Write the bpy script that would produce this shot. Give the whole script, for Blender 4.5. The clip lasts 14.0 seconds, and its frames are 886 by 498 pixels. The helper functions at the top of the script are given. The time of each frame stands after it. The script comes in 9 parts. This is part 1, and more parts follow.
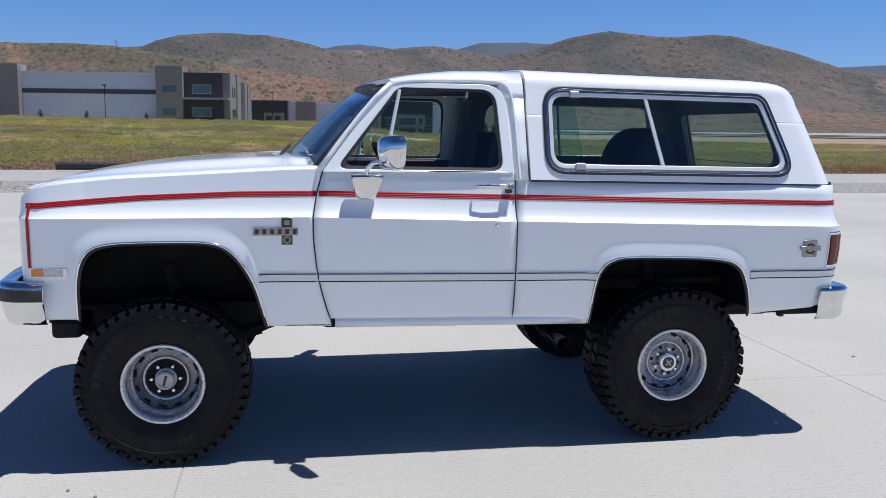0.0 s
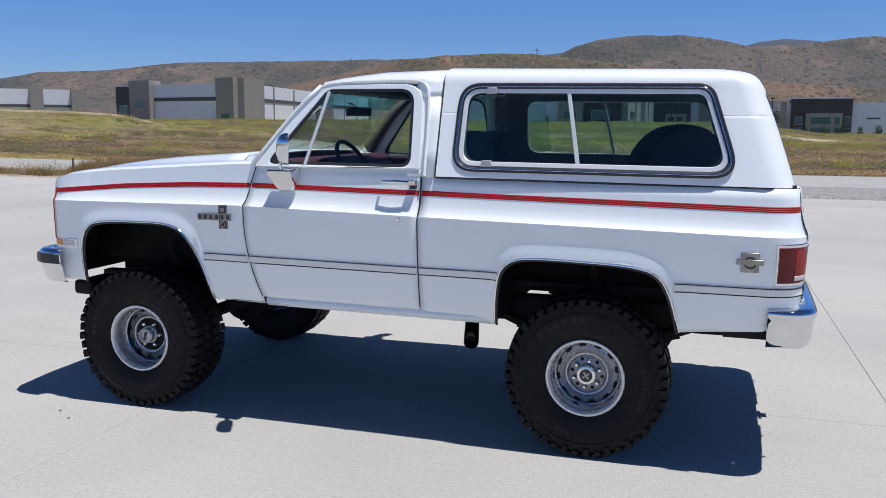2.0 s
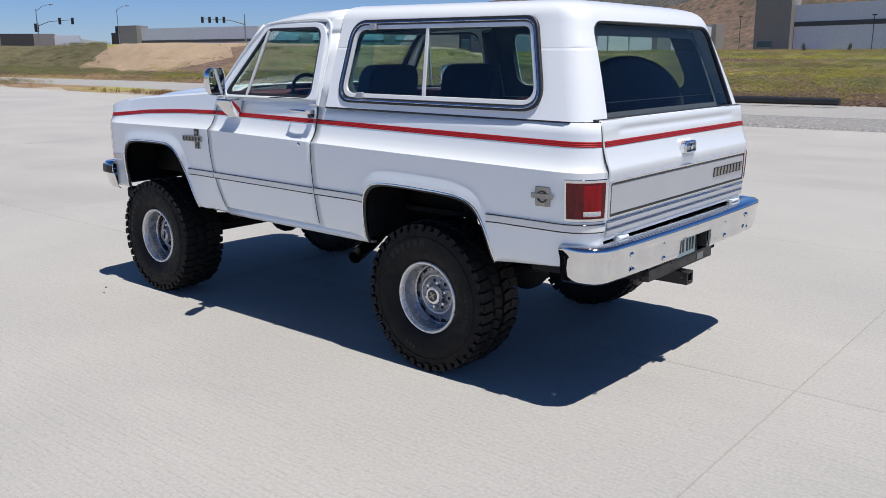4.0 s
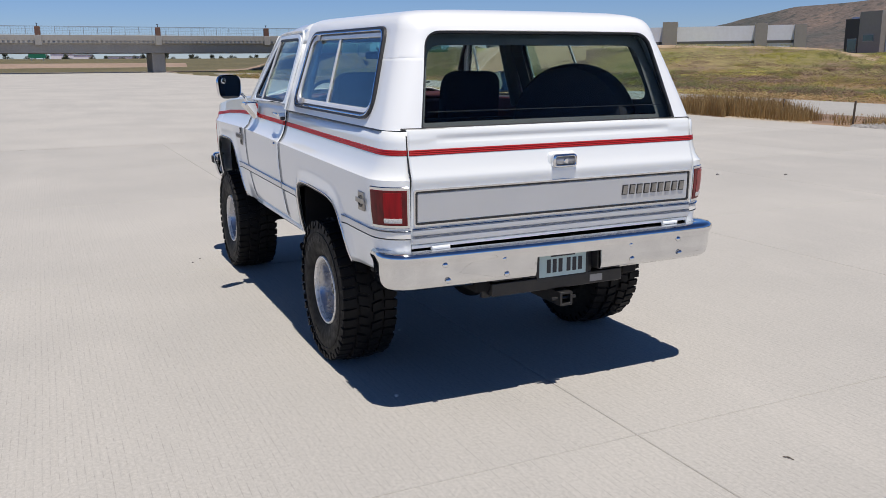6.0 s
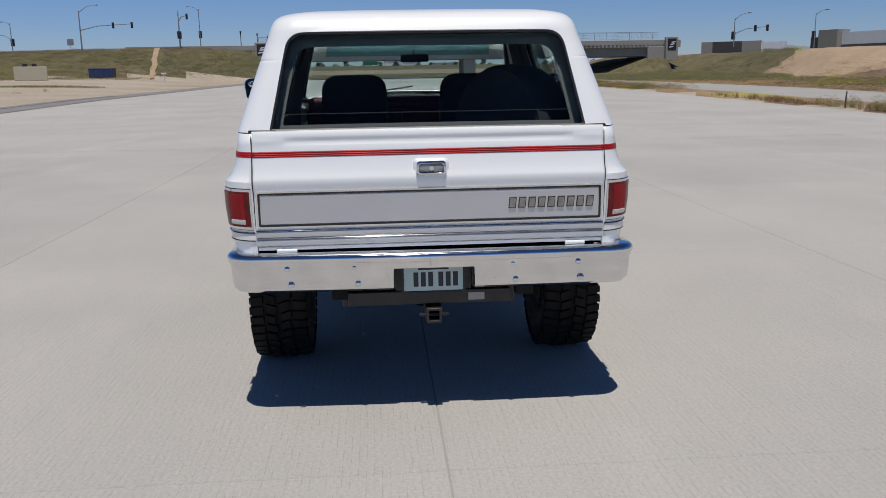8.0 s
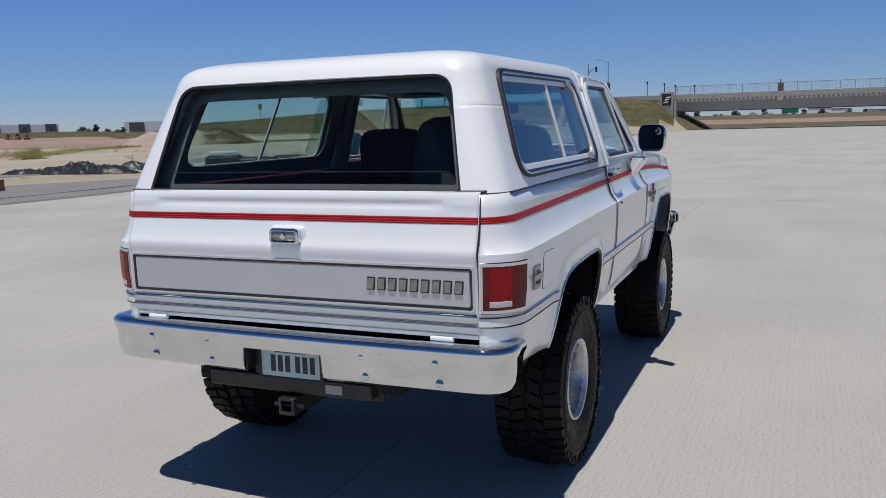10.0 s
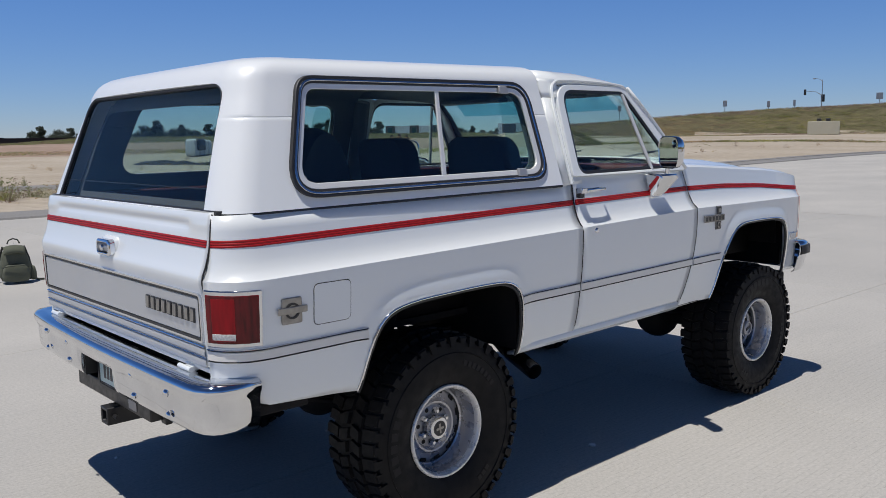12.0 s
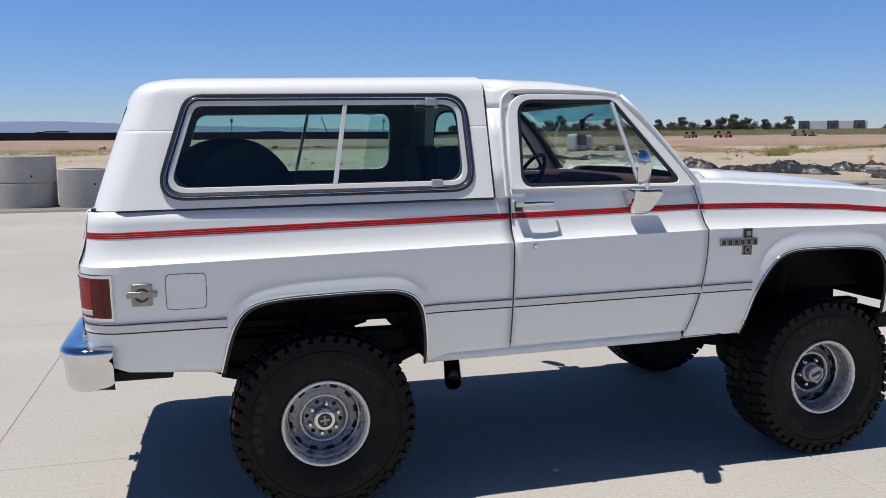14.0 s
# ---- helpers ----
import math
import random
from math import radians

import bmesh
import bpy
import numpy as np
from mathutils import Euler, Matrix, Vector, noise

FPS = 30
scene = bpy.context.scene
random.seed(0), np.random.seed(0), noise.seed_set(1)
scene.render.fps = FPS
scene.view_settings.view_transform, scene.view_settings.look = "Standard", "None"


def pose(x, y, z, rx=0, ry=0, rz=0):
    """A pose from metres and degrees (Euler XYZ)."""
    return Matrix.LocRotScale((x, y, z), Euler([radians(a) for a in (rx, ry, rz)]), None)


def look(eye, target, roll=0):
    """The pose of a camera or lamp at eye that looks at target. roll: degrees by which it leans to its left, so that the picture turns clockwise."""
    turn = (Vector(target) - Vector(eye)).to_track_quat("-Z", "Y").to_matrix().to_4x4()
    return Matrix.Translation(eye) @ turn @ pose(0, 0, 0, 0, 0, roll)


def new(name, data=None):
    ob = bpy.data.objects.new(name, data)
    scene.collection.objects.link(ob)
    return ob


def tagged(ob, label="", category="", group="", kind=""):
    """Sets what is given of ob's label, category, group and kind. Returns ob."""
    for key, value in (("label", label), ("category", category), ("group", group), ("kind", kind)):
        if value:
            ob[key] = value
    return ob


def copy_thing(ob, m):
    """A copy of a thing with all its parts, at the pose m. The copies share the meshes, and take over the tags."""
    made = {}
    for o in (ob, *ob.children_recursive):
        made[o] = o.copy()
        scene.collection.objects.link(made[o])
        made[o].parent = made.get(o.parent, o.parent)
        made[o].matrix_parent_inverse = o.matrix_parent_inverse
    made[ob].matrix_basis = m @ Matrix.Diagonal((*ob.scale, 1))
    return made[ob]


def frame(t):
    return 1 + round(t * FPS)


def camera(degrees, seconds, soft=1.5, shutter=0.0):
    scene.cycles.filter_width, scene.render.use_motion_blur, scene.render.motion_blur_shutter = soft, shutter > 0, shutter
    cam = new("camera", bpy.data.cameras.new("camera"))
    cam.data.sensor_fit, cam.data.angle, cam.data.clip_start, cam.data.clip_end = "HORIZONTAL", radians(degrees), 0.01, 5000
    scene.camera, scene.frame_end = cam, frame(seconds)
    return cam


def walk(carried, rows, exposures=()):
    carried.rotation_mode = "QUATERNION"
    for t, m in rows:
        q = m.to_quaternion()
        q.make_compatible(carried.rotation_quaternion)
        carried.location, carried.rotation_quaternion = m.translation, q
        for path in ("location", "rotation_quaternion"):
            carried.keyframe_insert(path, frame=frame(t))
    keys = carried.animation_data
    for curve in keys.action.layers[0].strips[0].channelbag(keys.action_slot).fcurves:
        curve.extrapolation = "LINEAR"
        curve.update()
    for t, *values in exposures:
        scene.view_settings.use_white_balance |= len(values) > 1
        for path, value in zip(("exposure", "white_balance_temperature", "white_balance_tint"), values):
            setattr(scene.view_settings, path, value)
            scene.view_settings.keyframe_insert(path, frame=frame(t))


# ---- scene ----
cam = camera(55.6, 14.0, 0.6)
PATH = [
    (0, (-0.712, -5.204, 1.702), (-0.359, -3.255, 1.42), 0.8),
    (0.5, (-0.122, -5.276, 1.717), (0.013, -3.3, 1.434), 0.6),
    (1, (0.527, -5.3, 1.713), (0.359, -3.328, 1.428), 0.4),
    (1.5, (1.176, -5.288, 1.708), (0.776, -3.349, 1.423), 0.4),
    (2, (1.892, -5.207, 1.704), (1.307, -3.316, 1.418), 0.2),
    (2.5, (2.545, -5.047, 1.702), (1.81, -3.21, 1.409), 0.2),
    (3, (3.195, -4.837, 1.679), (2.276, -3.097, 1.32), 0.0),
    (3.2, (3.394, -4.771, 1.716), (2.417, -3.077, 1.297), -0.2),
    (4.25, (4.62, -4.15, 1.713), (3.25, -2.72, 1.283), -0.25),
    (5.3, (5.526, -3.166, 1.711), (3.876, -2.123, 1.277), -0.3),
    (5.5, (5.678, -2.959, 1.72), (3.982, -1.992, 1.288), -0.4),
    (6, (6.032, -2.402, 1.732), (4.264, -1.572, 1.303), -0.5),
    (6.5, (6.23, -1.858, 1.717), (4.414, -1.137, 1.287), -0.5),
    (7, (6.393, -1.27, 1.704), (4.518, -0.719, 1.278), -0.6),
    (8.25, (6.42, 0.05, 1.68), (4.49, 0.06, 1.283), -1.0),
    (9.3, (5.824, 1.289, 1.63), (3.927, 0.755, 1.291), -1.3),
    (9.5, (5.721, 1.473, 1.681), (3.842, 0.866, 1.366), -1.5),
    (10, (5.336, 1.987, 1.665), (3.517, 1.203, 1.387), -1.4),
    (10.5, (4.966, 2.43, 1.667), (3.247, 1.444, 1.394), -1.0),
    (11, (4.577, 2.874, 1.671), (2.983, 1.696, 1.405), -0.8),
    (11.5, (4.152, 3.225, 1.68), (2.607, 1.983, 1.416), -0.6),
    (12, (3.699, 3.567, 1.67), (2.368, 2.096, 1.413), -0.9),
    (12.5, (3.265, 3.857, 1.696), (2.204, 2.182, 1.436), -0.6),
    (13, (2.803, 4.188, 1.703), (1.931, 2.406, 1.448), -0.5),
    (13.5, (2.329, 4.459, 1.722), (1.626, 2.607, 1.457), -0.3),
    (14, (1.818, 4.723, 1.722), (1.294, 2.813, 1.463), -0.3),
]
walk(cam, [(t, look(eye, target, roll)) for t, eye, target, roll in PATH],
     exposures=[(0.0, 0.09, 6080, 10), (3.2, 0.02, 6180, 10), (5.5, 0.00, 6660, 11), (6.0, -0.05, 6660, 11), (6.5, -0.16, 6660, 11), (7.2, -0.32, 6640, 11), (9.3, -0.39, 6440, 10), (11.0, -0.32, 6340, 10), (12.5, -0.26, 6470, 10), (13.3, -0.07, 6620, 10), (14.0, -0.02, 6620, 10)])

# ---- daylight ----
SUN_WAY = Vector((0.27, -0.01, 1.0)).normalized()
world = bpy.data.worlds.new("sky")
scene.world = world
world.use_nodes = True
wn = world.node_tree
sky = wn.nodes.new("ShaderNodeTexSky")
sky.sky_type = "NISHITA"
sky.sun_disc = False
sky.sun_elevation = math.asin(SUN_WAY.z)
sky.sun_rotation = radians(92)
sky.altitude = 1200
sky.air_density, sky.dust_density, sky.ozone_density = 1.0, 0.0, 3.6
wn.nodes["Background"].inputs["Strength"].default_value = 0.074
cool = wn.nodes.new("ShaderNodeMix")
cool.data_type, cool.blend_type = "RGBA", "MULTIPLY"
cool.inputs["Factor"].default_value = 1.0
where = wn.nodes.new("ShaderNodeTexCoord")
height = wn.nodes.new("ShaderNodeSeparateXYZ")
rise = wn.nodes.new("ShaderNodeMapRange")
rise.inputs["From Max"].default_value = 0.30
haze = wn.nodes.new("ShaderNodeMix")
haze.data_type = "RGBA"
haze.inputs["A"].default_value, haze.inputs["B"].default_value = (0.73, 0.83, 1.14, 1.0), (0.61, 1.00, 1.52, 1.0)
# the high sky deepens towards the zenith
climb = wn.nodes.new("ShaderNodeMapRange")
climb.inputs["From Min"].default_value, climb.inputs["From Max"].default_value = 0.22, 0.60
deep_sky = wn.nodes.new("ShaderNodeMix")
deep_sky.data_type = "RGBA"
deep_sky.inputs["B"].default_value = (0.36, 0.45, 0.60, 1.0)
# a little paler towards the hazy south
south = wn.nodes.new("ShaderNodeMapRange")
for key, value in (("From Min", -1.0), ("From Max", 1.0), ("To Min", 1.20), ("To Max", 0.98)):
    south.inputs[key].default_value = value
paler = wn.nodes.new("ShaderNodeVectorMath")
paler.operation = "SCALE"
wn.links.new(where.outputs["Generated"], height.inputs["Vector"])
wn.links.new(height.outputs["Z"], rise.inputs["Value"])
wn.links.new(rise.outputs["Result"], haze.inputs["Factor"])
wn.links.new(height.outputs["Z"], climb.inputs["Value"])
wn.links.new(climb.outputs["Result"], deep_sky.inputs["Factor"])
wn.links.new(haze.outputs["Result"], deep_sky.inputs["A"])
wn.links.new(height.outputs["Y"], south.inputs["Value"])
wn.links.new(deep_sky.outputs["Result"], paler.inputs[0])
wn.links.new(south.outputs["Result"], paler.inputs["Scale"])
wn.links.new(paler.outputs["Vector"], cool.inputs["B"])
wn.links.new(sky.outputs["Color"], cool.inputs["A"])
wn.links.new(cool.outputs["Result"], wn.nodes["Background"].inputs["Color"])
sun = new("sun", bpy.data.lights.new("sun", "SUN"))
sun.data.energy, sun.data.angle, sun.data.color = 4.4, radians(0.53), (1.0, 0.955, 0.89)
sun.matrix_world = look(SUN_WAY * 60, (0, 0, 0))


# ---- materials ----
def rgb(r, g, b):
    return (r, g, b, 1.0)


def mat(name, color, rough=0.5, metal=0.0, other=None, scale=6.0, amount=0.5, fine=0.0, fine_scale=200.0, bump=0.0,
        bump_scale=150.0, bump_depth=0.002, coat=0.0, rough_vary=0.0, per_object=0.0, stretch=(1, 1, 1), spec=0.5):
    """A surface with colour that wanders between two tones, fine grain, small relief and uneven gloss."""
    m = bpy.data.materials.new(name)
    m.use_nodes = True
    t = m.node_tree
    p = t.nodes["Principled BSDF"]
    p.inputs["Base Color"].default_value = rgb(*color)
    p.inputs["Roughness"].default_value = rough
    p.inputs["Metallic"].default_value = metal
    p.inputs["Coat Weight"].default_value = coat
    p.inputs["Specular IOR Level"].default_value = spec
    p.inputs["Coat Roughness"].default_value = 0.03
    where = t.nodes.new("ShaderNodeTexCoord")
    mapped = t.nodes.new("ShaderNodeMapping")
    mapped.inputs["Scale"].default_value = stretch
    t.links.new(where.outputs["Object"], mapped.inputs["Vector"])

    def grain(s, detail=4.0):
        n = t.nodes.new("ShaderNodeTexNoise")
        n.inputs["Scale"].default_value, n.inputs["Detail"].default_value = s, detail
        t.links.new(mapped.outputs["Vector"], n.inputs["Vector"])
        return n.outputs["Fac"]

    def spread(fac, low, high):
        r = t.nodes.new("ShaderNodeMapRange")
        r.inputs["From Min"].default_value, r.inputs["From Max"].default_value = low, high
        t.links.new(fac, r.inputs["Value"])
        return r.outputs["Result"]

    col = None
    if other:
        mix = t.nodes.new("ShaderNodeMix")
        mix.data_type = "RGBA"
        mix.inputs["A"].default_value, mix.inputs["B"].default_value = rgb(*color), rgb(*other)
        t.links.new(spread(grain(scale, 6.0), 0.5 - amount / 2, 0.5 + amount / 2), mix.inputs["Factor"])
        col = mix.outputs["Result"]
    if fine:
        hsv = t.nodes.new("ShaderNodeHueSaturation")
        r = t.nodes.new("ShaderNodeMapRange")
        r.inputs["To Min"].default_value, r.inputs["To Max"].default_value = 1 - fine, 1 + fine
        r.inputs["From Min"].default_value, r.inputs["From Max"].default_value = 0.25, 0.75
        t.links.new(grain(fine_scale, 3.0), r.inputs["Value"])
        t.links.new(r.outputs["Result"], hsv.inputs["Value"])
        if col:
            t.links.new(col, hsv.inputs["Color"])
        else:
            hsv.inputs["Color"].default_value = rgb(*color)
        col = hsv.outputs["Color"]
    if per_object:
        info = t.nodes.new("ShaderNodeObjectInfo")
        hsv = t.nodes.new("ShaderNodeHueSaturation")
        r = t.nodes.new("ShaderNodeMapRange")
        r.inputs["To Min"].default_value, r.inputs["To Max"].default_value = 1 - per_object, 1 + per_object
        t.links.new(info.outputs["Random"], r.inputs["Value"])
        t.links.new(r.outputs["Result"], hsv.inputs["Value"])
        if col:
            t.links.new(col, hsv.inputs["Color"])
        else:
            hsv.inputs["Color"].default_value = rgb(*color)
        col = hsv.outputs["Color"]
    if col:
        t.links.new(col, p.inputs["Base Color"])
    if rough_vary:
        r = t.nodes.new("ShaderNodeMapRange")
        r.inputs["To Min"].default_value, r.inputs["To Max"].default_value = max(0.0, rough - rough_vary), min(1.0, rough + rough_vary)
        t.links.new(spread(grain(scale * 2.3, 5.0), 0.3, 0.7), r.inputs["Value"])
        t.links.new(r.outputs["Result"], p.inputs["Roughness"])
    if bump:
        b = t.nodes.new("ShaderNodeBump")
        b.inputs["Strength"].default_value, b.inputs["Distance"].default_value = bump, bump_depth
        t.links.new(grain(bump_scale, 5.0), b.inputs["Height"])
        t.links.new(b.outputs["Normal"], p.inputs["Normal"])
    return m


def glass(name, tint, gloss=1.0):
    """A thin pane: tinted see-through with a clear reflection that grows towards grazing view."""
    m = bpy.data.materials.new(name)
    m.use_nodes = True
    t = m.node_tree
    t.nodes.remove(t.nodes["Principled BSDF"])
    see, shine, mix, fr, power, lift = (t.nodes.new(k) for k in ("ShaderNodeBsdfTransparent", "ShaderNodeBsdfGlossy", "ShaderNodeMixShader", "ShaderNodeLayerWeight", "ShaderNodeMath", "ShaderNodeMath"))
    see.inputs["Color"].default_value = rgb(*tint)
    shine.inputs["Roughness"].default_value = 0.005
    fr.inputs["Blend"].default_value = 0.5
    power.operation, lift.operation = "POWER", "MULTIPLY_ADD"
    power.inputs[1].default_value = 4.6
    lift.inputs[1].default_value, lift.inputs[2].default_value = 0.8 * gloss, 0.032 * gloss
    t.links.new(fr.outputs["Facing"], power.inputs[0])
    t.links.new(power.outputs["Value"], lift.inputs[0])
    t.links.new(lift.outputs["Value"], mix.inputs["Fac"])
    t.links.new(see.outputs["BSDF"], mix.inputs[1])
    t.links.new(shine.outputs["BSDF"], mix.inputs[2])
    t.links.new(mix.outputs["Shader"], t.nodes["Material Output"].inputs["Surface"])
    return m


WHITE = mat("white_paint", (0.885, 0.91, 0.905), 0.30, 0, (0.87, 0.895, 0.89), 0.5, 1.0, coat=0.9)
CAPWHITE = mat("white_fibreglass", (0.885, 0.905, 0.91), 0.36, 0, (0.86, 0.88, 0.885), 0.7, 1.0, coat=0.45, bump=0.03, bump_scale=45, bump_depth=0.0006)
CHROME = mat("chrome", (0.78, 0.79, 0.81), 0.06, 1.0, (0.66, 0.67, 0.69), 9, 0.6, rough_vary=0.03, bump=0.02, bump_scale=25, bump_depth=0.002)
DARKCHROME = mat("sooty_polished_steel", (0.10, 0.10, 0.105), 0.16, 0.9, (0.05, 0.05, 0.05), 14, 0.6, rough_vary=0.08)
STEEL = mat("argent_steel", (0.46, 0.46, 0.47), 0.36, 0.45, (0.40, 0.40, 0.41), 6, 0.8, rough_vary=0.08)
RIMSTEEL = mat("argent_wheel_metal", (0.50, 0.50, 0.52), 0.28, 0.7, (0.42, 0.42, 0.44), 7, 0.8, rough_vary=0.1)
LIP = mat("pale_satin_rim_lip", (0.80, 0.78, 0.74), 0.3, 0.3, (0.72, 0.70, 0.67), 12, 0.7, rough_vary=0.06)
HUBGREY = mat("dark_argent_hub", (0.33, 0.33, 0.34), 0.36, 0.5, (0.27, 0.27, 0.28), 9, 0.7)
IVORY = mat("pale_ivory_moulding", (0.86, 0.84, 0.79), 0.24, 0, (0.82, 0.80, 0.75), 5, 0.8, coat=0.5)
SATIN = mat("satin_silver_trim", (0.82, 0.82, 0.81), 0.26, 0.25, (0.76, 0.76, 0.75), 8, 0.6)
BLACKTRIM = mat("black_rubber_trim", (0.018, 0.018, 0.02), 0.45, 0, (0.03, 0.03, 0.032), 14, 0.6)
RUBBER = mat("tyre_rubber", (0.008, 0.008, 0.009), 0.60, 0, (0.015, 0.014, 0.013), 11, 0.5, fine=0.15, fine_scale=300, bump=0.15, bump_scale=220, rough_vary=0.14, spec=0.16)
LETTER = mat("raised_rubber_letter", (0.018, 0.017, 0.017), 0.55, spec=0.2)
UNDER = mat("black_underbody", (0.012, 0.012, 0.013), 0.7, 0, (0.022, 0.02, 0.019), 9, 0.5, bump=0.3, bump_scale=60, spec=0.15)
BLACKSTEEL = mat("black_painted_steel", (0.02, 0.02, 0.022), 0.4, 0.2, (0.04, 0.037, 0.034), 12, 0.5, rough_vary=0.12)
RED = mat("red_stripe", (0.43, 0.010, 0.014), 0.5, coat=0.12, spec=0.25)
DARKRED = mat("dark_red_pinstripe", (0.17, 0.010, 0.014), 0.5, coat=0.12, spec=0.25)
TAILRED = mat("red_lens", (0.12, 0.002, 0.005), 0.24, fine=0.5, fine_scale=70, stretch=(1, 1, 0.15), spec=0.4)
CLEARLENS = mat("clear_lens", (0.62, 0.60, 0.58), 0.15, coat=0.6, fine=0.3, fine_scale=140)
AMBER = mat("amber_lens", (0.75, 0.25, 0.03), 0.15, coat=0.6, fine=0.2, fine_scale=140)
CLOTH = mat("dark_navy_cloth", (0.020, 0.021, 0.030), 0.9, 0, (0.030, 0.030, 0.040), 22, 0.6, bump=0.3, bump_scale=500)
MAROON = mat("maroon_vinyl", (0.085, 0.016, 0.024), 0.55, 0, (0.06, 0.012, 0.018), 9, 0.6, bump=0.15, bump_scale=300)
LINER = mat("dark_grey_liner", (0.17, 0.17, 0.17), 0.75, 0, (0.14, 0.14, 0.14), 7, 0.6, bump=0.2, bump_scale=300)
DASH = mat("dark_dash_plastic", (0.022, 0.02, 0.024), 0.5, bump=0.15, bump_scale=400)
MIRRORGLASS = mat("mirror_face", (0.86, 0.87, 0.88), 0.02, 1.0)
CLEAR = glass("clear_glass", (0.87, 0.935, 0.925))
PANELSILVER = mat("satin_silver_panel", (0.60, 0.61, 0.62), 0.34, 0.35, (0.55, 0.56, 0.57), 3, 0.7, rough_vary=0.05)
LENSRED = mat("bright_red_lens", (0.29, 0.003, 0.008), 0.3, fine=0.3, fine_scale=60, stretch=(1, 1, 0.15), spec=0.28)
SUNBAND = glass("blue_sun_band_glass", (0.36, 0.68, 0.76), 0.0)
TINT = glass("tinted_glass", (0.83, 0.925, 0.915), 1.3)
REARTINT = glass("rear_tinted_glass", (0.85, 0.90, 0.895), 0.4)
BADGE = mat("pewter_badge", (0.42, 0.41, 0.39), 0.28, 0.9, (0.22, 0.21, 0.2), 30, 0.6)
BADGEDARK = mat("badge_black_fill", (0.03, 0.03, 0.032), 0.4)
PLATE = mat("number_plate_face", (0.45, 0.60, 0.60), 0.35, 0, (0.55, 0.66, 0.62), 9, 0.7)
INK = mat("plate_ink", (0.02, 0.022, 0.03), 0.4)


# ---- mesh helpers ----
def part(name, bm, material, parent, label="", sharp=35, solid=0.0, bevel=0.0, offset=-1.0):
    """Links a bmesh as one mesh object under a thing or a part."""
    while parent and parent.parent and parent.parent.parent:
        parent = parent.parent
    me = bpy.data.meshes.new(name)
    bm.to_mesh(me)
    bm.free()
    me.materials.append(material)
    for poly in me.polygons:
        poly.use_smooth = True
    me.set_sharp_from_angle(angle=radians(sharp))
    ob = new(name, me)
    ob.parent = parent
    if label:
        ob["label"] = label
    if solid:
        md = ob.modifiers.new("thickness", "SOLIDIFY")
        md.thickness, md.offset, md.use_even_offset = solid, offset, False
    if bevel:
        md = ob.modifiers.new("edges", "BEVEL")
        md.width, md.segments, md.limit_method, md.angle_limit = bevel, 2, "ANGLE", radians(40)
        md.harden_normals = False
    return ob


def thing(name, x, y, z, label, category, group="", kind=""):
    ob = new(name)
    ob.matrix_world = pose(x, y, z)
    ob.empty_display_size = 0.2
    return tagged(ob, label, category, group, kind)


def grid(rows, flip=False):
    """A sheet through rows of points; points that fall together are joined."""
    bm = bmesh.new()
    vs = [[bm.verts.new(p) for p in row] for row in rows]
    for a, b in zip(vs, vs[1:]):
        for i in range(len(a) - 1):
            q = [a[i], a[i + 1], b[i + 1], b[i]]
            bm.faces.new(q[::-1] if flip else q)
    bmesh.ops.remove_doubles(bm, verts=bm.verts, dist=0.0004)
    bmesh.ops.dissolve_degenerate(bm, edges=bm.edges, dist=0.0003)
    return bm


def box(bm, x0, x1, y0, y1, z0, z1, m=None):
    got = bmesh.ops.create_cube(bm, size=1.0)["verts"]
    for v in got:
        v.co = Vector(((x0 + x1) / 2 + v.co.x * (x1 - x0), (y0 + y1) / 2 + v.co.y * (y1 - y0), (z0 + z1) / 2 + v.co.z * (z1 - z0)))
        if m:
            v.co = m @ v.co
    return got


def boxes(*sizes):
    bm = bmesh.new()
    for s in sizes:
        box(bm, *s)
    return bm


def tube(bm, pts, r, n=10, caps=True):
    """A round rod through points; r is a number or one for each point."""
    pts = [Vector(p) for p in pts]
    rings, side = [], None
    for i, p in enumerate(pts):
        d = (pts[min(i + 1, len(pts) - 1)] - pts[max(i - 1, 0)]).normalized()
        if side is None:
            side = d.orthogonal().normalized()
        side = (side - d * side.dot(d)).normalized()
        other = d.cross(side)
        rr = r[i] if isinstance(r, (list, tuple)) else r
        rings.append([bm.verts.new(p + (side * math.cos(a) + other * math.sin(a)) * rr) for a in (2 * math.pi * k / n for k in range(n))])
    for a, b in zip(rings, rings[1:]):
        for k in range(n):
            bm.faces.new((a[k], a[(k + 1) % n], b[(k + 1) % n], b[k]))
    if caps:
        bm.faces.new(rings[0][::-1])
        bm.faces.new(rings[-1])
    return bm


def rod(pts, r, n=10):
    return tube(bmesh.new(), pts, r, n)


def lathe(profile, n=48, bm=None, closed=False):
    """Turns (radius, y) pairs round the y axis."""
    bm = bm or bmesh.new()
    rings = []
    for r, y in profile:
        if r < 1e-5:
            rings.append([bm.verts.new((0, y, 0))])
        else:
            rings.append([bm.verts.new((r * math.cos(2 * math.pi * k / n), y, r * math.sin(2 * math.pi * k / n))) for k in range(n)])
    pairs = list(zip(rings, rings[1:])) + ([(rings[-1], rings[0])] if closed else [])
    for a, b in pairs:
        for k in range(n):
            k2 = (k + 1) % n
            if len(a) == 1 and len(b) > 1:
                bm.faces.new((a[0], b[k2], b[k]))
            elif len(b) == 1 and len(a) > 1:
                bm.faces.new((a[k], a[k2], b[0]))
            elif len(a) > 1:
                bm.faces.new((a[k], a[k2], b[k2], b[k]))
    return bm


